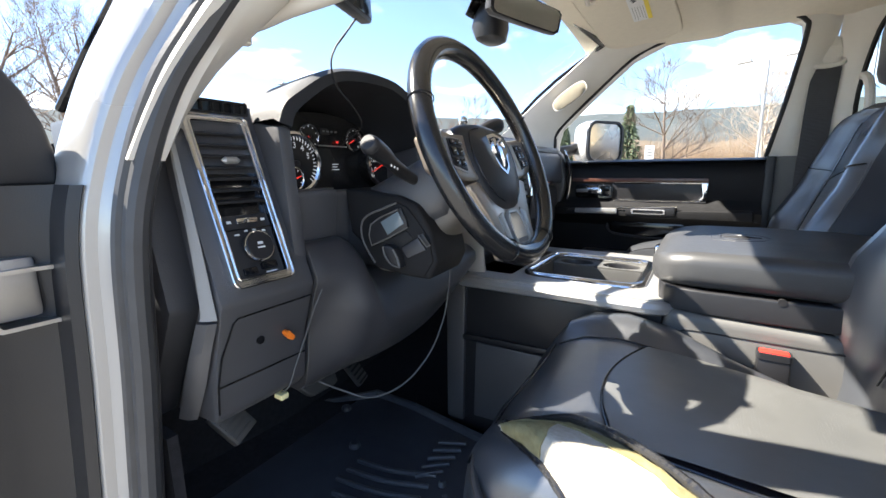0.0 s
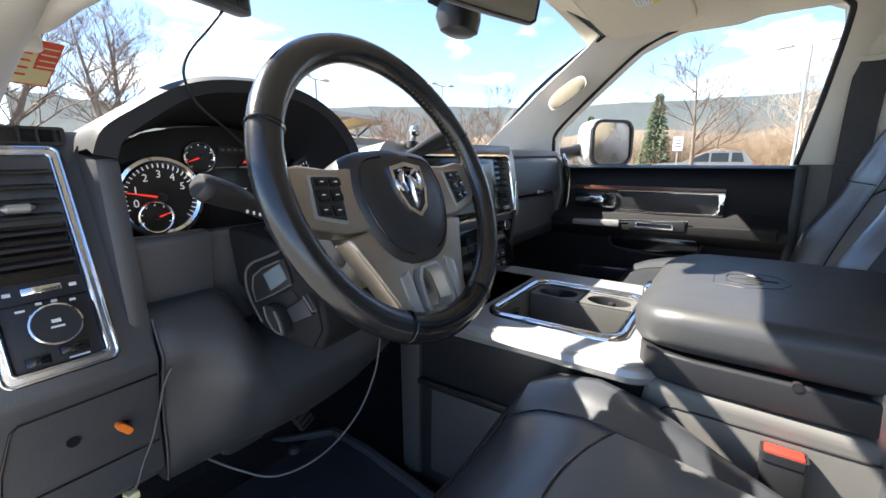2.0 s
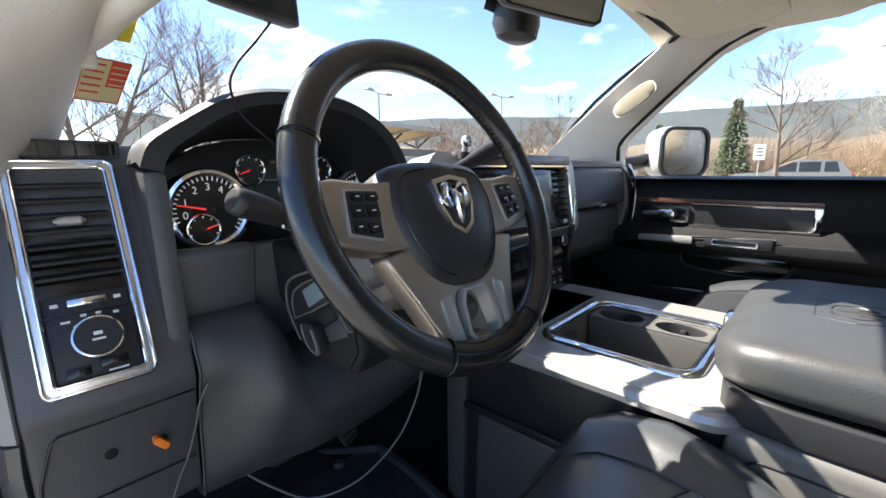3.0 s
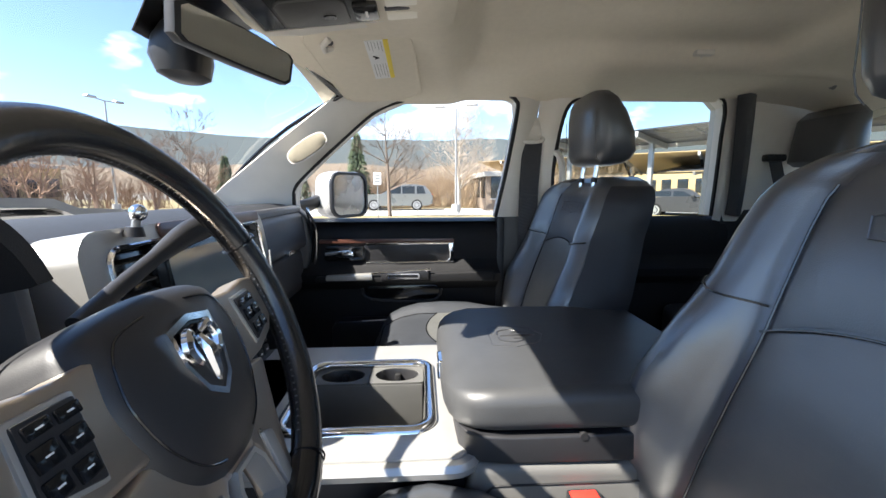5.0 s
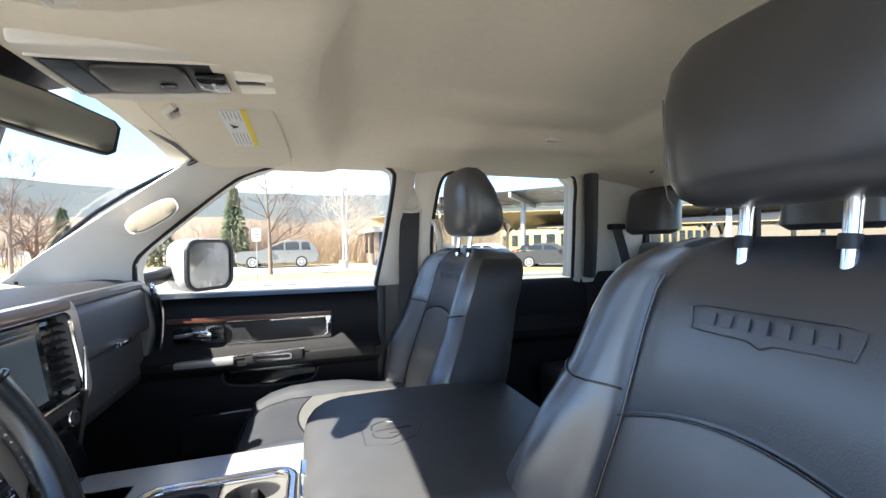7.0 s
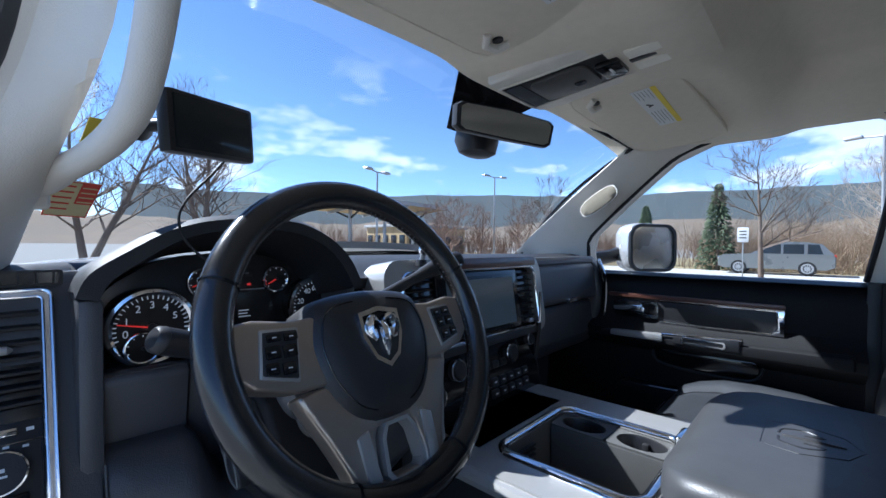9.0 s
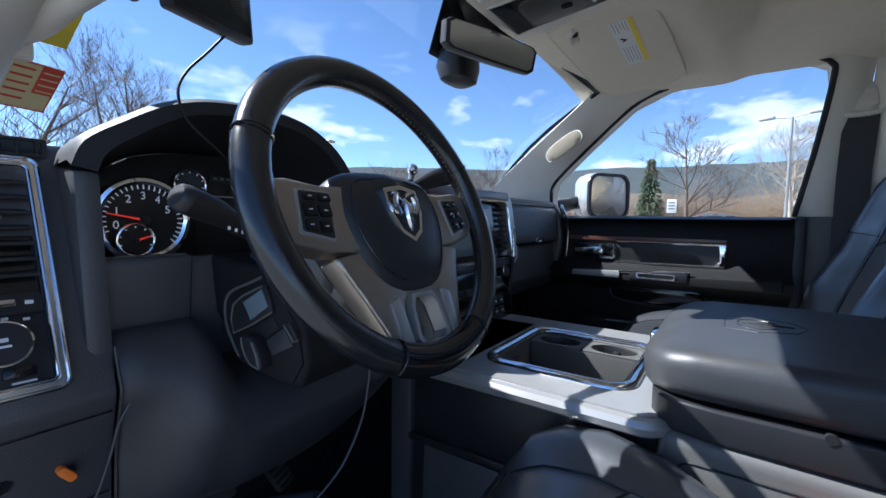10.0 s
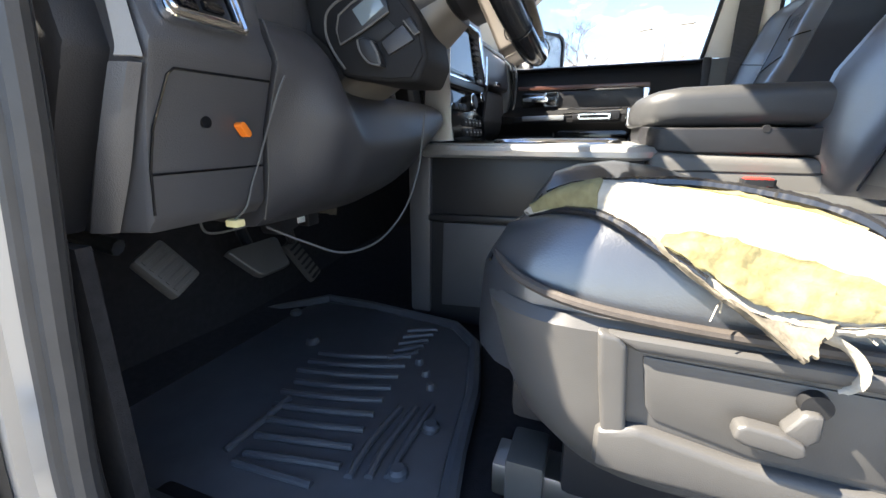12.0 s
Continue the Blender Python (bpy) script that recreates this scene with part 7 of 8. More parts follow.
part("arm", tube(spline([(-0.42, 0.43, 1.0), (-0.42, 0.46, 1.08), (-0.42, 0.46, 1.2)], 4), 0.010, 8), DARK, bp)
gp = thing("accelerator_pedal", (-0.315, 0.43, 0.92), "black ribbed accelerator pedal", "pedal")
GP = Matrix.Translation((-0.293, 0.430, 0.950)) @ Matrix.Rotation(radians(-24), 4, "X") @ Matrix.Rotation(radians(-20), 4, "Y")
part("pad", turned(box(-0.019, 0.019, -0.007, 0.007, -0.048, 0.048, 0.006), GP), GREYPL, gp)
for k in range(7):
    part("ridge", turned(box(-0.015, 0.015, -0.0095, -0.006, -0.042 + k * 0.012, -0.037 + k * 0.012, 0.001), GP), RUBBER, gp)
part("arm", tube([(-0.31, 0.435, 0.99), (-0.32, 0.44, 1.05), (-0.33, 0.48, 1.12), (-0.33, 0.52, 1.2)], 0.009, 8), DARK, gp)
# wiring under the dash
wr = thing("power_cable", (-0.4, 0.2, 0.95), "thin grey cable hanging under the dashboard", "cable")
part("loop", tube(spline([(-0.600, 0.30, 1.12), (-0.598, 0.315, 1.095), (-0.585, 0.315, 1.080), (-0.545, 0.30, 1.082), (-0.50, 0.285, 1.090)], 8), 0.0016, 6), CABLE, wr)
part("hanging_cable", tube(spline([(-0.55, 0.26, 1.085), (-0.52, 0.22, 1.060), (-0.485, 0.189, 1.041), (-0.43, 0.165, 1.048), (-0.375, 0.15, 1.085), (-0.345, 0.14, 1.14), (-0.335, 0.135, 1.19), (-0.335, 0.13, 1.235)], 8), 0.0016, 6), CABLE, wr)
wc = thing("charging_cable", (-0.59, 0.2, 1.11), "thin grey cable taped along the dash panel joint", "cable")
part("cable", tube(spline([(-0.596, 0.168, 1.256), (-0.604, 0.172, 1.238), (-0.607, 0.185, 1.208), (-0.614, 0.196, 1.173), (-0.624, 0.199, 1.150), (-0.632, 0.203, 1.126), (-0.634, 0.225, 1.110)], 6), 0.0011, 6), CABLE, wc)
part("tape", box(-0.640, -0.628, 0.210, 0.226, 1.106, 1.114, 0.002), PAPER, wc, "tan tape at the cable end")
ob_ = thing("diagnostic_plug", (-0.50, 0.24, 1.08), "black plug with white marks under the dash", "plug")
part("body", turned(box(-0.028, 0.028, -0.02, 0.02, -0.012, 0.012, 0.004), Matrix.Translation((-0.490, 0.285, 1.083)) @ Matrix.Rotation(radians(-15), 4, "Y")), DARK, ob_)
for k in range(4):
    part("mark", box(-0.486 + k * 0.004, -0.4835 + k * 0.004, 0.2630, 0.2645, 1.077, 1.085, 0), WHITE, ob_)
part("plug", box(-0.455, -0.43, 0.27, 0.30, 1.065, 1.09, 0.004), DARK, ob_)

fs = thing("insulation_strip", (-0.40, 0.30, 1.09), "ragged tan insulation strip hanging under the dashboard", "insulation")
random.seed(12)
rows = []
for dz, dy in ((0.030, 0.004), (0.010, -0.002), (-0.004, 0.0)):
    rows.append([(-0.455 + 0.105 * k / 14, 0.300 + dy + 0.003 * noise.noise((k * 0.4, dz * 50, 1)), 1.088 - 0.018 * k / 14 + dz + (random.uniform(-0.003, 0.003) if dz < 0 else 0)) for k in range(15)])
part("felt", sheet(rows, 0.006), DIRTY, fs)

# ---- sat nav on the windshield ----
gv = thing("sat_nav", (-0.53, 0.15, 1.60), "black sat nav screen on a suction mount", "sat nav")
GM = Matrix.Translation((-0.515, 0.164, 1.639)) @ Matrix.Rotation(radians(21.5), 4, "Z") @ Matrix.Rotation(radians(-3.6), 4, "Y") @ Matrix.Rotation(radians(-1.3), 4, "X")
part("body", turned(box(-0.052, 0.052, -0.004, 0.014, -0.031, 0.031, 0.005), GM), DARK, gv)
part("screen", turned(box(-0.046, 0.046, -0.0055, -0.003, -0.026, 0.026, 0.001), GM), SCREEN, gv, "dark glossy screen")
part("mount", tube([GM @ Vector((-0.03, 0.012, 0.0)), GM @ Vector((-0.040, 0.04, 0.0)), GM @ Vector((-0.036, 0.055, -0.002)), GM @ Vector((-0.036, 0.060, -0.002))], [0.008, 0.006, 0.009, 0.011], 12), DARK, gv)
nv = thing("nav_cable", (-0.53, 0.13, 1.50), "thin black cable from sat nav to dash", "cable")
part("cable", tube(spline([GM @ Vector((0.02, 0.008, -0.030)), Vector((-0.512, 0.184, 1.590)), Vector((-0.532, 0.187, 1.565)), Vector((-0.540, 0.187, 1.543)), Vector((-0.532, 0.186, 1.517)), Vector((-0.506, 0.182, 1.492)), Vector((-0.475, 0.200, 1.470)), Vector((-0.455, 0.26, 1.45))], 7), 0.0014, 6), RUBBER, nv)
# stickers on the glass
sk = thing("windshield_sticker", (-0.60, 0.33, 1.54), "yellow and red paper sticker on the windshield", "sticker")
KM = Matrix.Translation((-0.600, 0.430, 1.574)) @ Matrix.Rotation(radians(8), 4, "Z") @ Matrix.Rotation(radians(2), 4, "Y") @ Matrix.Rotation(radians(55), 4, "X")
part("paper", turned(box(-0.0235, 0.0235, 0, 0.001, -0.037, 0.037, 0), KM), PAPER, sk)
part("red_field", turned(box(0.004, 0.0225, -0.0008, 0, -0.008, 0.035, 0), KM), REDPRINT, sk)
for k in range(5):
    part("text_bar", turned(box(-0.020, -0.001, -0.0008, 0, 0.026 - k * 0.012, 0.0285 - k * 0.012, 0), KM), REDPRINT, sk)
for k in range(4):
    part("red_stripe", turned(box(0.006, 0.0215, -0.0014, -0.0008, 0.026 - k * 0.010, 0.028 - k * 0.010, 0), KM), PAPER, sk)
part("sticker_border", turned(frame_ring(rounded(-0.0235, 0.0235, -0.037, 0.037, 0.001), rounded(-0.0222, 0.0222, -0.0355, 0.0355, 0.001), lambda u, v, w: (u, -0.0008 + w, v), 0.0006), KM), REDPRINT, sk)
sk2 = thing("windshield_sticker", (-0.56, 0.26, 1.62), "small bright yellow tag on the windshield", "sticker")
part("paper", turned(box(-0.015, 0.015, 0, 0.001, -0.013, 0.013, 0), Matrix.Translation((-0.588, 0.335, 1.635)) @ Matrix.Rotation(radians(8), 4, "Z") @ Matrix.Rotation(radians(55), 4, "X") @ Matrix.Diagonal((1, 1, 3.2, 1))), YELLOW, sk2)


# ---- outside ----
CAB[0] = False
ASPHALT = mat("asphalt", (0.19, 0.185, 0.175), 0.9, 0, 0.25, 3, 0.8, 60, 0.2)
GRASS = mat("dry_grass", (0.30, 0.25, 0.15), 1.0, 0, 0.0, 1.5, 0.8, 20, 0.1, col2=(0.20, 0.17, 0.10))
HILL = mat("scrub_hillside", (0.13, 0.12, 0.10), 1.0, 0, 0.0, 0.05, 0, 1, 0.1, col2=(0.20, 0.15, 0.11))
# distance haze is painted into the mesa as a blue-grey base colour
MESA = mat("far_mesa_haze", (0.060, 0.075, 0.085), 1.0, 0, 0.0, 0.012, 0, 1, 0.05, col2=(0.085, 0.095, 0.095))
BARK = mat("bark", (0.16, 0.12, 0.095), 0.9, 0, 0.3, 12)
PALEBARK = mat("pale_bark", (0.42, 0.36, 0.30), 0.9, 0, 0.25, 8)
PALEBRUSH = mat("pale_brush", (0.36, 0.27, 0.185), 1.0, 0, 0.3, 6)
BRUSH = mat("bare_brush", (0.22, 0.14, 0.10), 1.0, 0, 0.3, 6)
NEEDLES = mat("spruce_needles", (0.070, 0.095, 0.050), 0.9, 0, 0.4, 3)
STUCCO = mat("tan_stucco", (0.45, 0.36, 0.24), 0.9, 0, 0.1, 1, 0.3, 20)
DUSKY = mat("brown_stucco", (0.20, 0.155, 0.12), 0.9, 0, 0.1, 1, 0.3, 20)
YWALL = mat("ochre_wall", (0.46, 0.34, 0.18), 0.85, 0, 0.1, 1)
CONC = mat("concrete", (0.42, 0.41, 0.39), 0.85, 0, 0.1, 2, 0.4, 30)
GALV = mat("galvanised_steel", (0.40, 0.40, 0.40), 0.5, 0.7, 0.1, 4)
SOLAR = mat("canopy_panel", (0.05, 0.055, 0.07), 0.3, 0, 0.1, 2)
CARPAINT = mat("silver_grey_paint", (0.20, 0.205, 0.20), 0.3, 0.5, 0.04, 4, coat=0.6)
CARWHITE = mat("white_paint", (0.72, 0.72, 0.71), 0.3, 0, 0.04, 4, coat=0.5)
CARDARK = mat("dark_paint", (0.05, 0.05, 0.055), 0.3, 0.2, 0.04, 4, coat=0.5)
CARGLASS = mat("car_glass", (0.02, 0.025, 0.03), 0.08, 0, 0.05, 2)
PLAINSIGN = mat("white_sign", (0.75, 0.75, 0.74), 0.5, 0, 0.03, 3)

gx = [-900, -200, -60, -25, -10, 0, 10, 18, 26, 40, 80, 200, 900]
solid("ground", sheet([[(x, y, 0.0) for x in gx] for y in gx], 0.0), ASPHALT, "grey asphalt car park and open ground", kind="structure")
solid("grass_verge", prism([(16.5, -40), (17.5, -40), (60, -60), (60, 70), (17.5, 60), (16.5, 50)], "z", -0.02, 0.10, 0), GRASS, "dry winter grass verge beyond the kerb", kind="structure")
solid("kerb", box(16.2, 16.5, -40, 50, 0.0, 0.15, 0.02), CONC, "pale concrete kerb of the car park", kind="structure")
solid("road", sheet([[(x, y, 0.112) for x in (21.5, 29.0)] for y in (-60, -20, 20, 60)], 0.0), CONC, "pale access road beyond the verge", kind="structure")


def hills(name, radius, h0, amp, a0, a1, material, label, seed, rows=7, n=160, step=12.0):
    g = []
    for r in range(rows):
        f = r / (rows - 1)
        row = []
        for k in range(n):
            a = radians(a0 + (a1 - a0) * k / (n - 1))
            rad = radius * (0.55 + 0.45 * f)
            h = (h0 + amp * noise.fractal((math.cos(a) * 4 + seed, math.sin(a) * 4, seed), 0.9, 2.1, 5)) * f ** 1.2
            row.append((rad * math.sin(a), rad * math.cos(a), h - 2))
        g.append(row)
    g.append([(p[0] * 1.3, p[1] * 1.3, -2) for p in g[-1]])
    solid(name, sheet(g), material, label, kind="structure")


hills("backdrop_mesa", 1500, 172, 16, 10, 150, MESA, "long flat-topped mesa on the horizon, blue-grey with painted haze", 3.0)
hills("backdrop_hill", 420, 26, 10, -60, 200, HILL, "brown scrub-covered hillside", 7.0)


def limb(bms, p, d, length, r, depth, rng, spread=0.5, up=0.15):
    pts, rad = [p.copy()], [r]
    q, dd = p.copy(), d.copy()
    n = 4
    for i in range(n):
        dd = (dd + Vector((rng.uniform(-1, 1), rng.uniform(-1, 1), rng.uniform(-0.5, 1) * up * 2)) * 0.16).normalized()
        q = q + dd * length / n
        pts.append(q.copy())
        rad.append(r * (1 - 0.62 * (i + 1) / n))
    bms.append((pts, rad))
    if depth:
        kids = rng.choice((3, 4, 4)) if depth > 1 else rng.choice((4, 5, 6))
        for k in range(kids):
            t = rng.uniform(0.35, 1.0)
            i = min(int(t * n), n - 1)
            base = pts[i].lerp(pts[i + 1], t * n - i)
            ax = Vector((rng.uniform(-1, 1), rng.uniform(-1, 1), rng.uniform(-0.2, 0.9))).normalized()
            nd = (dd * (1 - spread) + ax * spread).normalized()
            limb(bms, base, nd, length * rng.uniform(0.5, 0.75), max(rad[i] * 0.55, 0.006), depth - 1, rng, spread, up)


def tubes_mesh(items, n=4):
    verts, faces = [], []
    for pts, rad in items:
        start = len(verts)
        for i, p in enumerate(pts):
            t = (pts[min(i + 1, len(pts) - 1)] - pts[max(i - 1, 0)]).normalized()
            u = t.orthogonal().normalized()
            v = t.cross(u)
            for k in range(n):
                a = 2 * math.pi * k / n
                verts.append(p + (u * math.cos(a) + v * math.sin(a)) * rad[i])
        for i in range(len(pts) - 1):
            for k in range(n):
                a, b = start + i * n + k, start + i * n + (k + 1) % n
                faces.append((a, b, b + n, a + n))
    me = bpy.data.meshes.new("tmp")
    me.from_pydata([tuple(v) for v in verts], [], faces)
    bm = bmesh.new()
    bm.from_mesh(me)
    bpy.data.meshes.remove(me)
    return bm


def bare_tree(x, y, h, seed, material, label, depth=3, trunk=0.12, lean=0.0, stems=1):
    rng = random.Random(seed)
    t = thing("bare_tree", (x, y, 0.1), label, "tree", "bare trees")
    items, twigs = [], []
    for s in range(stems):
        d = Vector((rng.uniform(-0.3, 0.3) if stems > 1 else lean, rng.uniform(-0.3, 0.3) if stems > 1 else 0.02, 1)).normalized()
        p = Vector((x, y, 0.05))
        pts, rad = [p], [trunk]
        for i in range(7):
            d = (d + Vector((rng.uniform(-1, 1), rng.uniform(-1, 1), 0.8)) * 0.07).normalized()
            p = p + d * h * 0.78 / 7
            pts.append(p)
            rad.append(trunk * (1 - 0.85 * (i + 1) / 7))
        items.append((pts, rad))
        for i in range(2, 8):
            for k in range(3):
                a = rng.uniform(0, 2 * math.pi)
                nd = Vector((math.cos(a), math.sin(a), rng.uniform(0.35, 1.0))).normalized()
                limb(twigs, pts[i].copy(), nd, h * 0.30 * rng.uniform(0.7, 1.2) * (1.15 - 0.08 * i), rad[i] * 0.5 + 0.008, depth - 1, rng)
    part("trunk", tubes_mesh(items, 8), material, t)
    part("crown", tubes_mesh(twigs, 3), material, t, "bare twiggy crown")
    return t


bare_tree(21.0, 1.45, 6.2, 11, BARK, "leafless young street tree on the verge", 4, 0.11)
bare_tree(25.5, -2.6, 6.2, 12, PALEBARK, "leafless pale-barked tree beside the road", 4, 0.12, stems=2)
bare_tree(27.0, 14.5, 6.5, 17, BARK, "leafless young street tree on the verge", 4, 0.11)
bare_tree(8.0, 27.0, 10.5, 13, BARK, "large leafless tree beyond the car park", 4, 0.20, stems=3)
bare_tree(2.0, 22.0, 8.5, 15, BARK, "large leafless tree beyond the car park", 4, 0.16, stems=2)


def spruce(x, y, h, seed):
    rng = random.Random(seed)
    t = thing("spruce_tree", (x, y, 0.1), "dark green conical spruce tree", "tree", "spruces")
    part("trunk", cyl((x, y, 0), (x, y, h * 0.95), 0.14, 0.02, 8), BARK, t)
    verts, faces = [], []
    for k in range(1500):
        f = rng.random() ** 0.8
        z = 0.25 + f * (h - 0.3)
        r = (1 - f) ** 0.9 * h * 0.20 * rng.uniform(0.35, 1.15)
        a = rng.uniform(0, 2 * math.pi)
        c = Vector((x + r * math.cos(a), y + r * math.sin(a), z - r * 0.22))
        o = Vector((math.cos(a), math.sin(a), -0.35)).normalized() * rng.uniform(0.14, 0.34)
        w = Vector((-math.sin(a), math.cos(a), rng.uniform(-0.3, 0.3))) * rng.uniform(0.04, 0.10)
        i = len(verts)
        verts += [c - w, c + w, c + o, c + o * 0.4 + Vector((0, 0, 0.10))]
        faces += [(i, i + 1, i + 2), (i, i + 2, i + 3), (i + 1, i + 3, i + 2)]
    me = bpy.data.meshes.new("tmp")
    me.from_pydata([tuple(v) for v in verts], [], faces)
    bm = bmesh.new()
    bm.from_mesh(me)
    part("crown", bm, NEEDLES, t, "dense needle crown", smooth=False)


spruce(29.5, 4.3, 5.4, 3)
spruce(33.0, 9.5, 4.6, 4)
spruce(34.0, 15.5, 4.2, 5)

# brush belt: bare shrubs, not to be counted
rng = random.Random(8)
twigs = []
for k in range(420):
    y = rng.uniform(-14, 60)
    x = rng.uniform(31, 40) + max(0, y - 25) * 0.2
    for s in range(5):
        p = Vector((x + rng.uniform(-0.5, 0.5), y + rng.uniform(-0.5, 0.5), 0))
        limb(twigs, p, Vector((rng.uniform(-0.5, 0.5), rng.uniform(-0.5, 0.5), 1)).normalized(), rng.uniform(1.0, 2.6), 0.022, 1, rng, 0.4, 0.5)
ob = solid("brush", tubes_mesh(twigs, 3), BRUSH, "reddish-brown leafless brush along the road", "brush", kind="stuff")
twigs = []
for k in range(260):
    y = rng.uniform(-16, 6)
    x = rng.uniform(29.5, 36)
    for s in range(5):
        p = Vector((x + rng.uniform(-0.6, 0.6), y + rng.uniform(-0.6, 0.6), 0))
        limb(twigs, p, Vector((rng.uniform(-0.6, 0.6), rng.uniform(-0.6, 0.6), 1)).normalized(), rng.uniform(1.4, 3.2), 0.020, 1, rng, 0.4, 0.5)
ob = solid("brush", tubes_mesh(twigs, 3), PALEBRUSH, "pale tan leafless thicket beyond the road", "brush", kind="stuff")
twigs = []
for k in range(160):
    x = rng.uniform(10, 42)
    y = rng.uniform(34, 42)
    for s in range(5):
        p = Vector((x + rng.uniform(-0.6, 0.6), y + rng.uniform(-0.5, 0.5), 0))
        limb(twigs, p, Vector((rng.uniform(-0.5, 0.5), rng.uniform(-0.5, 0.5), 1)).normalized(), rng.uniform(1.2, 3.4), 0.025, 1, rng, 0.4, 0.5)
ob = solid("brush", tubes_mesh(twigs, 3), BRUSH, "reddish-brown leafless brush beyond the car park", "brush", kind="stuff")

# sign
sg = thing("parking_sign", (18.0, 1.75, 0.1), "small white parking sign on a thin post", "sign")
part("post", box(17.98, 18.02, 1.73, 1.77, 0.1, 2.25, 0.005), GALV, sg)
part("plate", prism(rounded(1.58, 1.92, 1.70, 2.24, 0.03), "x", 17.95, 17.97, 0.003), PLAINSIGN, sg, "white sign plate")
for k in range(3):
    part("text_bar", box(17.944, 17.951, 1.64, 1.86, 1.84 + k * 0.12, 1.88 + k * 0.12, 0), GREYPL, sg)


def street_lamp(x, y, h, ang, heads=1):
    s = thing("street_lamp", (x, y, 0), "grey steel car park light pole", "street lamp", "light poles")
    part("pole", cyl((x, y, 0.0), (x, y, h), 0.075, 0.055, 12), GALV, s)
    part("footing", cyl((x, y, 0.0), (x, y, 0.6), 0.25, 0.25, 16), CONC, s)
    for k in range(heads):
        a = ang + k * math.pi
        c, sn = math.cos(a), math.sin(a)
        part("arm", tube([(x, y, h - 0.05), (x + 0.7 * c, y + 0.7 * sn, h + 0.03)], 0.04, 8), GALV, s)
        m = Matrix.Translation((x + 0.95 * c, y + 0.95 * sn, h + 0.05)) @ Matrix.Rotation(a, 4, "Z")
        part("lamp_head", turned(prism([(-0.32, -0.05), (-0.28, 0.07), (0.28, 0.07), (0.34, -0.02), (0.32, -0.06)], "y", -0.16, 0.16, 0.02), m), GALV, s, "boxy lamp head")


street_lamp(15.5, 20.0, 5.95, 0.3, 2)
street_lamp(28.0, 20.0, 7.2, -0.2, 2)
street_lamp(24.0, -2.25, 6.2, 1.2, 2)


# carports and buildings
def carport(x0, x1, y, depth, h, ang, label, n=3, soffit=None, tilt=7):
    c = thing("carport", ((x0 + x1) / 2, y, 0), label, "carport", "carports")
    m = Matrix.Translation(((x0 + x1) / 2, y, 0)) @ Matrix.Rotation(ang, 4, "Z")
    w = x1 - x0
    for k in range(n):
        u = -w / 2 + w * (k + 0.5) / n
        part("post", turned(box(u - 0.12, u + 0.12, -0.12, 0.12, 0, h, 0.01), m), GALV, c)
        part("beam", turned(turned(box(u - 0.08, u + 0.08, -depth / 2, depth / 2, -0.15, 0.15, 0.01), Matrix.Translation((0, 0, h)) @ Matrix.Rotation(radians(tilt), 4, "X")), m), GALV, c)
    R = m @ Matrix.Translation((0, 0, h + 0.18)) @ Matrix.Rotation(radians(tilt), 4, "X")
    k = max(2, int(w / 2))
    for i in range(k):
        for j in range(3):
            part("roof_panel", turned(box(-w / 2 + w * i / k + 0.02, -w / 2 + w * (i + 1) / k - 0.02, -depth / 2 + depth * j / 3 + 0.02, -depth / 2 + depth * (j + 1) / 3 - 0.02, 0, 0.06, 0), R), SOLAR, c)
    if soffit:
        part("soffit", turned(box(-w / 2, w / 2, -depth / 2, depth / 2, -0.06, -0.01, 0), R), soffit, c, "tan underside of the roof")
        for i in range(n):
            u = -w / 2 + w * (i + 0.5) / n
            for sgn in (-1, 1):
                part("arm", turned(tube([(u, 0, h - 1.0), (u, sgn * depth * 0.3, h - 0.1 + sgn * 0.03 * tilt)], 0.09, 6), m), RUBBER, c, "dark slanted arm")
    part("fascia", turned(box(-w / 2, w / 2, -depth / 2 - 0.06, -depth / 2, -0.22, 0.14, 0), R), CONC, c)


carport(18.5, 32, 31, 6, 4.7, 0.15, "tall steel carport with tan underside", 3, YWALL, -8)
carport(9.5, 30.5, -14.5, 3.6, 4.1, 0.62, "long steel carport with dark roof panels", 4)


def building(x0, x1, y0, y1, h, wall, label, rows=1, cols=6, name="building"):
    b = thing(name, ((x0 + x1) / 2, (y0 + y1) / 2, 0), label, "building", "buildings")
    part("wall", box(x0, x1, y0, y1, 0, h, 0.02), wall, b)
    part("roof", box(x0 - 0.25, x1 + 0.25, y0 - 0.25, y1 + 0.25, h, h + 0.3, 0.03), CONC, b, "flat roof edge")
    for r in range(rows):
        for c in range(cols):
            z = 0.9 + r * 3.2
            u0 = y0 + (y1 - y0) * (c + 0.2) / cols
            u1 = y0 + (y1 - y0) * (c + 0.8) / cols
            w = part("window", box(x0 - 0.06, x0 + 0.02, u0, u1, z, z + 1.6, 0.01), CARGLASS, b)
            part("frame", box(x0 - 0.09, x0 - 0.03, u0 - 0.05, u1 + 0.05, z - 0.09, z - 0.01, 0.01), CONC, w)
            u0 = x0 + (x1 - x0) * (c + 0.2) / cols
            u1 = x0 + (x1 - x0) * (c + 0.8) / cols
            for yy in ((y0 - 0.06, y0 + 0.02), (y1 - 0.02, y1 + 0.06)):
                part("window", box(u0, u1, yy[0], yy[1], z, z + 1.6, 0.01), CARGLASS, b)
    return b


building(30, 40, 33, 40, 3.4, YWALL, "low ochre building with dark windows", 1, 5)
building(26, 34, -8.5, -4.4, 2.3, DUSKY, "small brown utility building with dark windows", 1, 3)
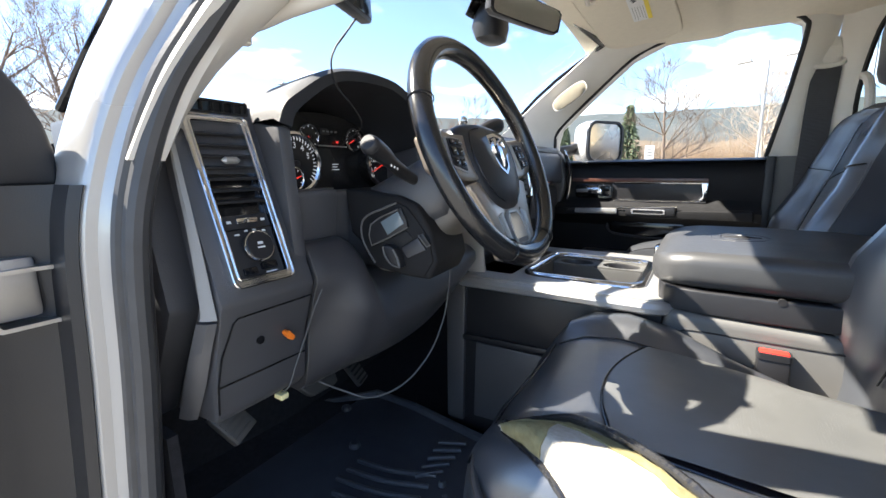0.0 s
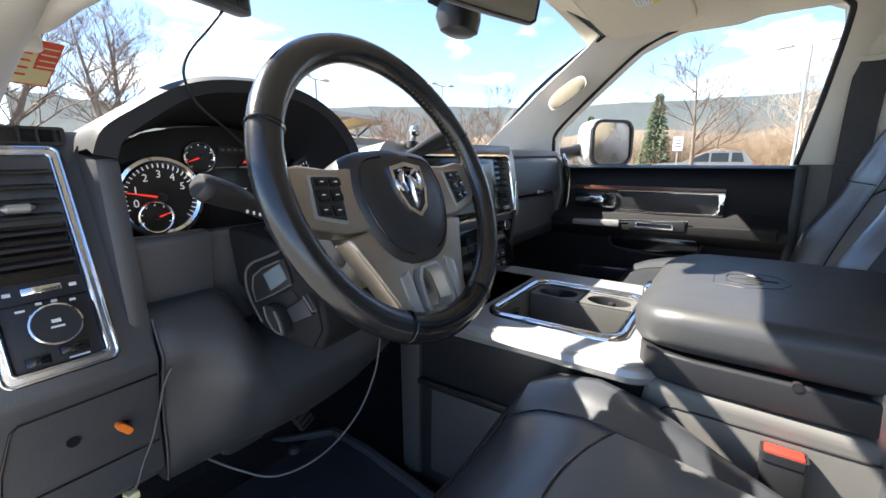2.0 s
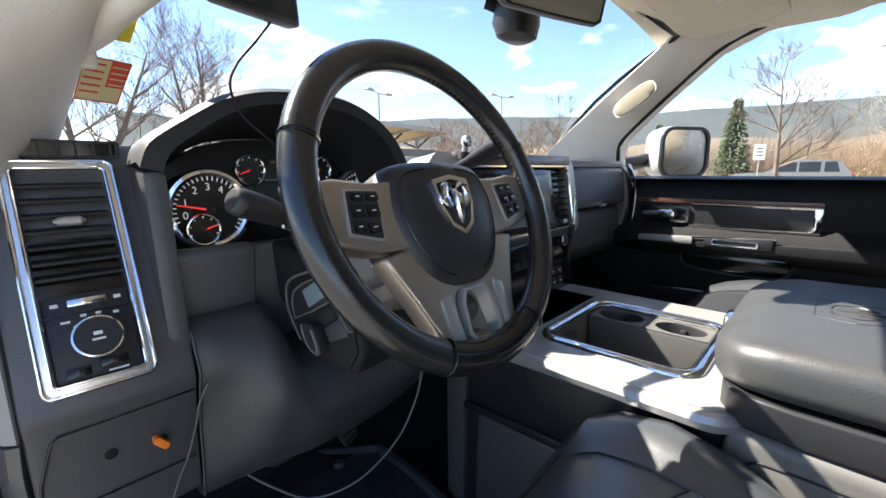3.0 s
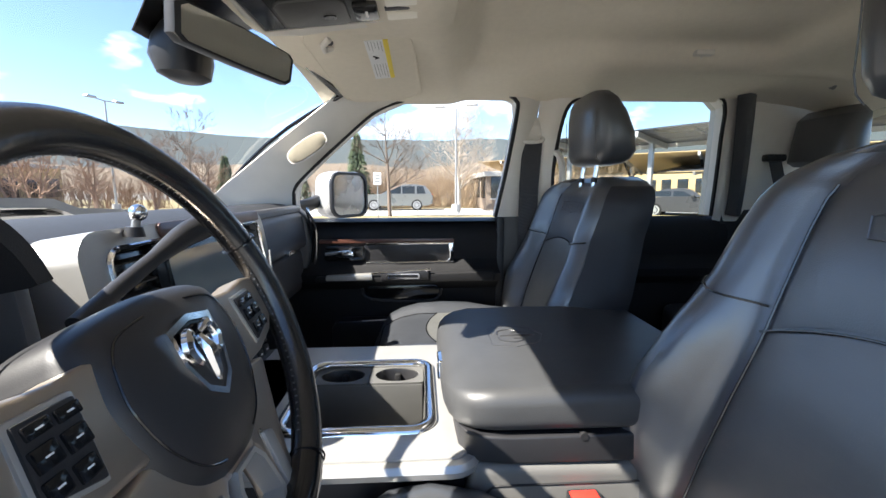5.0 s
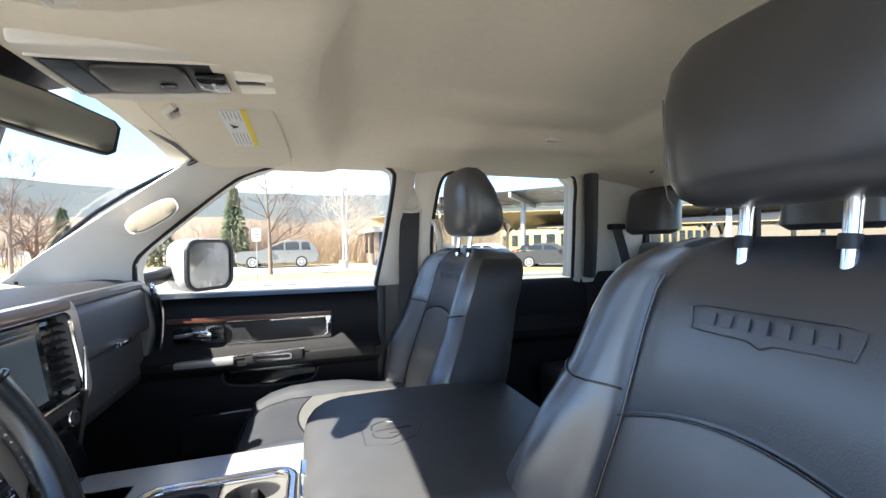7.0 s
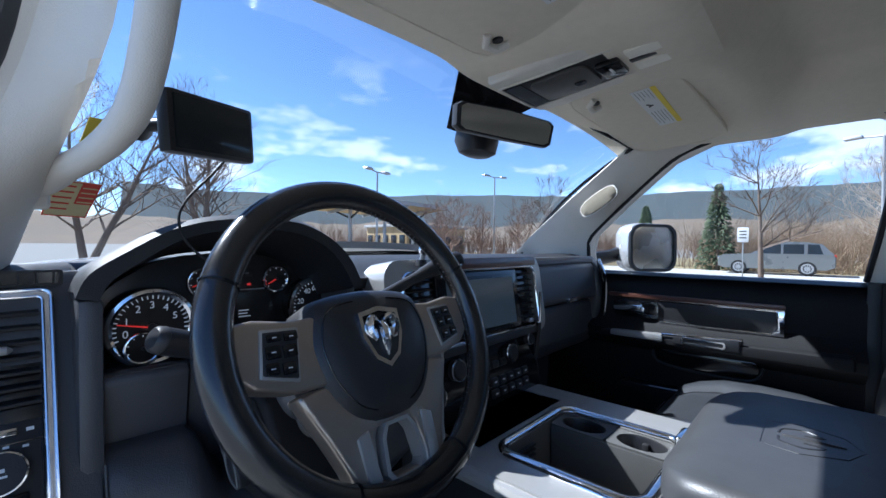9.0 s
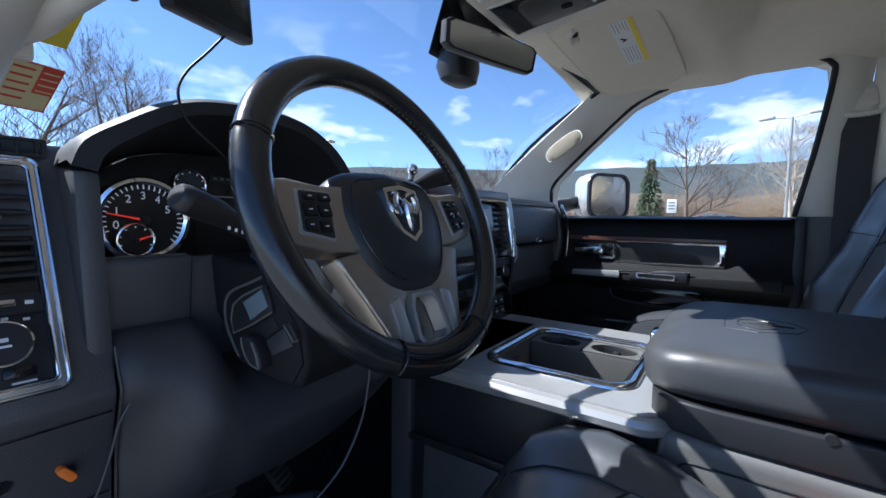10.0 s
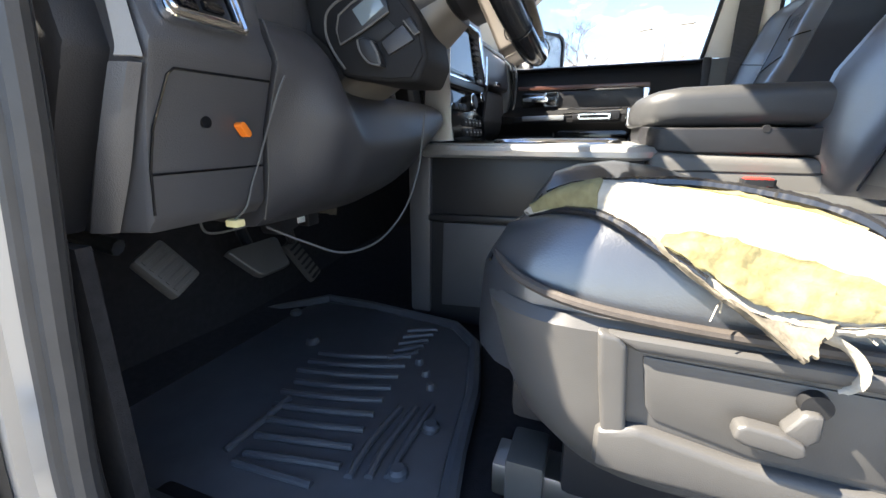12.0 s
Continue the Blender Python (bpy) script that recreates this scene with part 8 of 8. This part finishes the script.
building(-12, 8, -44, -36, 5.2, STUCCO, "long low tan building with dark windows", 1, 9)


building(30, 58, -38, -29, 3.6, YWALL, "long low ochre building behind the carports", 1, 9)
carport(3, 49, -25, 7, 3.3, 0.85, "long row of tan shade canopies on dark arms", 9, YWALL, 9)
carport(-2, 34, -30, 7, 3.0, 0.55, "low row of tan shade canopies on dark arms", 7, YWALL, -8)
for k, (x, y, h) in enumerate(((23.8, 21.4, 5.6), (27.0, 20.5, 5.0), (28.2, 17.6, 5.4), (31.0, 15.4, 4.6), (26.0, 24.5, 5.8))):
    bare_tree(x, y, h, 40 + k, BRUSH, "leafless reddish-brown tree beyond the car park", 3, 0.09, stems=3)
# vehicles
def car(name, m, paint, label, L=5.1, W=1.92, H=1.78, suv=True):
    c = thing(name, tuple(m.translation), label, "car", "parked cars")
    hw = W / 2
    prof = [(-L / 2, 0.62), (-L / 2 + 0.04, 0.90), (-L / 2 + 0.25, 1.02), (-L / 2 + 1.45, 1.12), (-L / 2 + 2.35, H - 0.12), (-L / 2 + 2.8, H), (L / 2 - 1.2, H - 0.01), (L / 2 - 0.50, H - 0.12), (L / 2 - 0.10, 1.14), (L / 2, 0.95), (L / 2 - 0.02, 0.45), (L / 2 - 0.3, 0.32), (-L / 2 + 0.3, 0.30), (-L / 2 + 0.03, 0.40)]
    if not suv:
        prof = [(-L / 2, 0.5), (-L / 2 + 0.05, 0.8), (-L / 2 + 1.4, 0.98), (-L / 2 + 2.0, H - 0.05), (-L / 2 + 2.5, H), (L / 2 - 1.6, H - 0.02), (L / 2 - 0.7, 1.0), (L / 2 - 0.05, 0.95), (L / 2, 0.5), (L / 2 - 0.3, 0.3), (-L / 2 + 0.3, 0.3)]
    low = [(u, min(z, 1.08)) for u, z in prof]
    b = loft([[(u * 0.985, -hw, z) for u, z in low], [(u, -hw * 0.97, z) for u, z in low], [(u, hw * 0.97, z) for u, z in low], [(u * 0.985, hw, z) for u, z in low]])
    part("body", turned(b, m), paint, c, "painted body")
    base_u = (-L / 2 + 1.40, L / 2 - 0.06)
    cabp = [(base_u[0], 1.06)] + [(u, z) for u, z in prof if z > 1.3] + [(base_u[1], 1.06)]
    b = loft([[(u, -hw * 0.94 + (z - 1.06) * 0.18, z) for u, z in cabp], [(u, hw * 0.94 - (z - 1.06) * 0.18, z) for u, z in cabp]])
    part("cabin", turned(b, m), paint, c, "painted roof and pillars")
    zt, zb = H - 0.14, 1.10
    for sy in (-1, 1):
        for u0, u1 in ((-L / 2 + 1.95, -L / 2 + 2.72), (-L / 2 + 2.82, -L / 2 + 3.62), (-L / 2 + 3.76, L / 2 - 0.62)):
            q = [(u0 + (0.35 if u0 < -L / 2 + 2 else 0), zt), (u1, zt), (u1 + (0.15 if u1 > L / 2 - 0.8 else 0), zb), (u0 - (0.12 if u0 < -L / 2 + 2 else 0), zb)]
            b = loft([[(u, sy * (hw * 0.94 - (z - 1.06) * 0.18 + 0.006), z) for u, z in q], [(u, sy * (hw * 0.94 - (z - 1.06) * 0.18 - 0.03), z) for u, z in q]])
            part("side_window", turned(b, m), CARGLASS, c)
        part("headlight", turned(box(-L / 2 - 0.01, -L / 2 + 0.35, sy * hw * 0.75 - 0.18, sy * hw * 0.75 + 0.18, 0.78, 0.92, 0.03), m), CHROME, c)
        part("taillight", turned(box(L / 2 - 0.18, L / 2 + 0.01, sy * hw * 0.84 - 0.12, sy * hw * 0.84 + 0.12, 0.92, 1.06, 0.03), m), RED, c)
        for u in (-L / 2 + 0.95, L / 2 - 1.05):
            w = part("wheel", turned(cyl((u, sy * (hw - 0.20), 0.37), (u, sy * (hw + 0.01), 0.37), 0.37, n=28, bevel=0.03), m), RUBBER, c, "black tyre")
            part("rim", turned(cyl((u, sy * (hw - 0.02), 0.37), (u, sy * (hw + 0.018), 0.37), 0.25, n=24), m), GALV, w, "alloy rim")
            for k in range(10):
                a = 2 * math.pi * k / 10
                part("spoke_gap", turned(box(u + 0.15 * math.cos(a) - 0.025, u + 0.15 * math.cos(a) + 0.025, min(sy * (hw + 0.016), sy * (hw + 0.022)), max(sy * (hw + 0.016), sy * (hw + 0.022)), 0.37 + 0.15 * math.sin(a) - 0.045, 0.37 + 0.15 * math.sin(a) + 0.045, 0), m), CARDARK, w)
        part("wing_mirror", turned(box(-L / 2 + 1.75, -L / 2 + 1.92, sy * (hw + 0.09) - 0.10, sy * (hw + 0.09) + 0.10, 1.05, 1.20, 0.04), m), paint, c)
    return c


car("parked_suv", Matrix.Translation((27.5, 1.45, 0.112)) @ Matrix.Rotation(radians(-90), 4, "Z"), CARPAINT, "silver-grey parked estate car with dark windows", 4.8, 1.9, 1.72)
rng = random.Random(3)
spots = [(20.5, -14.0, 0.9, CARDARK), (17.5, -16.5, 0.9, CARWHITE), (23.5, -11.5, 0.9, CARWHITE), (14.0, -18.5, 0.9, CARPAINT), (26.5, -9.5, 0.9, CARDARK)]
for x, y, a, pnt in spots:
    car("parked_car", Matrix.Translation((x, y, 0.0)) @ Matrix.Rotation(a, 4, "Z"), pnt, {"dark_paint": "dark parked car under the carport", "white_paint": "white parked car under the carport", "silver_grey_paint": "silver parked car under the carport"}[pnt.name], 4.6, 1.85, 1.5, False)

# ---- the truck outside the cab ----
CAB[0] = True
sm = thing("side_mirror", (0.84, 0.24, 1.44), "large silver-capped towing mirror outside the door", "mirror")
SMM = Matrix.Translation((0.955, 0.140, 1.515)) @ Matrix.Rotation(radians(-34), 4, "Z")
part("arm", tube([(0.80, 0.31, 1.47), (0.88, 0.27, 1.48), (0.94, 0.235, 1.50)], 0.030, 12, flat=0.7), DARK, sm, "black mirror arm")
mo = rounded(-0.105, 0.095, -0.088, 0.088, 0.045, 6)
part("housing", turned(loft([[(x * s, w, z * s) for x, z in mo] for s, w in ((0.96, -0.012), (1.0, 0.0), (1.0, 0.03), (0.93, 0.07), (0.7, 0.10), (0.3, 0.11))]), SMM), SATIN, sm, "pale silver mirror cap")
part("bezel", turned(frame_ring(rounded(-0.103, 0.093, -0.086, 0.086, 0.045, 6), rounded(-0.092, 0.082, -0.075, 0.075, 0.036, 6), lambda u, v, w: (u, -0.018 + w, v), 0.012), SMM), DARK, sm, "black bezel")
part("glass", turned(prism(rounded(-0.093, 0.083, -0.076, 0.076, 0.036, 6), "y", -0.012, -0.008), SMM), MIRROR, sm, "mirror glass")
hd = thing("hood", (CX, 1.2, 1.3), "silver painted truck hood ahead of the windshield", "hood")
rows = [[(CX + x, y, 1.475 + 0.03 * math.cos(x * 2.6) + 0.02 * (1 if abs(x) < 0.3 else 0) - 0.05 * ((y - 0.7) / 1.1) ** 2 - 0.10 * max(0, (abs(x) - 0.62) / 0.2) ** 2) for x in np.linspace(-0.80, 0.80, 25)] for y in np.linspace(0.68, 1.75, 12)]
part("panel", sheet(rows, 0.02), PAINT, hd)
bd = thing("front_fender", (-0.82, 0.9, 0.8), "silver painted front fender", "fender")
part("panel", sheet([[(-0.84, y, z) for y in (0.36, 0.7, 1.2, 1.75)] for z in (0.75, 1.0, 1.3, 1.45)], 0.02), PAINT, bd)
wp = thing("wiper", (0.2, 0.74, 1.47), "black windshield wiper at rest", "wiper")
part("arm", tube(spline([(0.50, 0.72, 1.475), (0.25, 0.70, 1.490), (-0.02, 0.705, 1.488)], 6), 0.007, 8), RUBBER, wp)
# open driver door: hinge edge and slab
dd = thing("door_3", (-0.85, 0.33, 0.8), "open driver door with dark hinge edge", "", kind="structure")
DM = Matrix.Translation((-0.862, 0.350, 0)) @ Matrix.Rotation(radians(107), 4, "Z")   # local x runs along the door away from the hinge
part("slab", turned(box(0.02, 0.95, -0.03, 0.06, 0.80, 1.43, 0.02, 3), DM), PAINT, dd, "silver door shell")
part("inner_panel", turned(box(0.04, 0.93, -0.07, -0.028, 0.82, 1.42, 0.02, 3), DM), DARK, dd, "black inner panel")
part("window_frame", turned(tube(spline([(0.03, 0.0, 1.43), (0.10, 0.0, 1.55), (0.35, 0.0, 1.78), (0.55, 0.0, 1.82), (0.80, 0.0, 1.82)], 6), 0.022, 8), DM), RUBBER, dd, "black window frame")
for z in (0.92, 1.30):
    part("hinge", join(box(-0.905, -0.83, 0.30, 0.335, z - 0.03, z + 0.03, 0.006), cyl((-0.885, 0.31, z - 0.04), (-0.885, 0.31, z + 0.04), 0.012)), METAL, dd, "steel hinge")
part("mirror_sail", prism([(u, v) for u, v in ((-0.90, 1.395), (-0.797, 1.395), (-0.796, 1.43), (-0.801, 1.455), (-0.812, 1.485), (-0.826, 1.508), (-0.85, 1.522), (-0.90, 1.53))], "y", 0.315, 0.345, 0.008, 3), DARK, dd, "dark mirror sail")
part("check_strap", frame_ring(rounded(-0.868, -0.813, 1.262, 1.320, 0.006), rounded(-0.864, -0.817, 1.266, 1.316, 0.004), lambda u, v, w: (u, 0.292 + w, v), 0.022), METAL, dd, "steel check strap bracket")
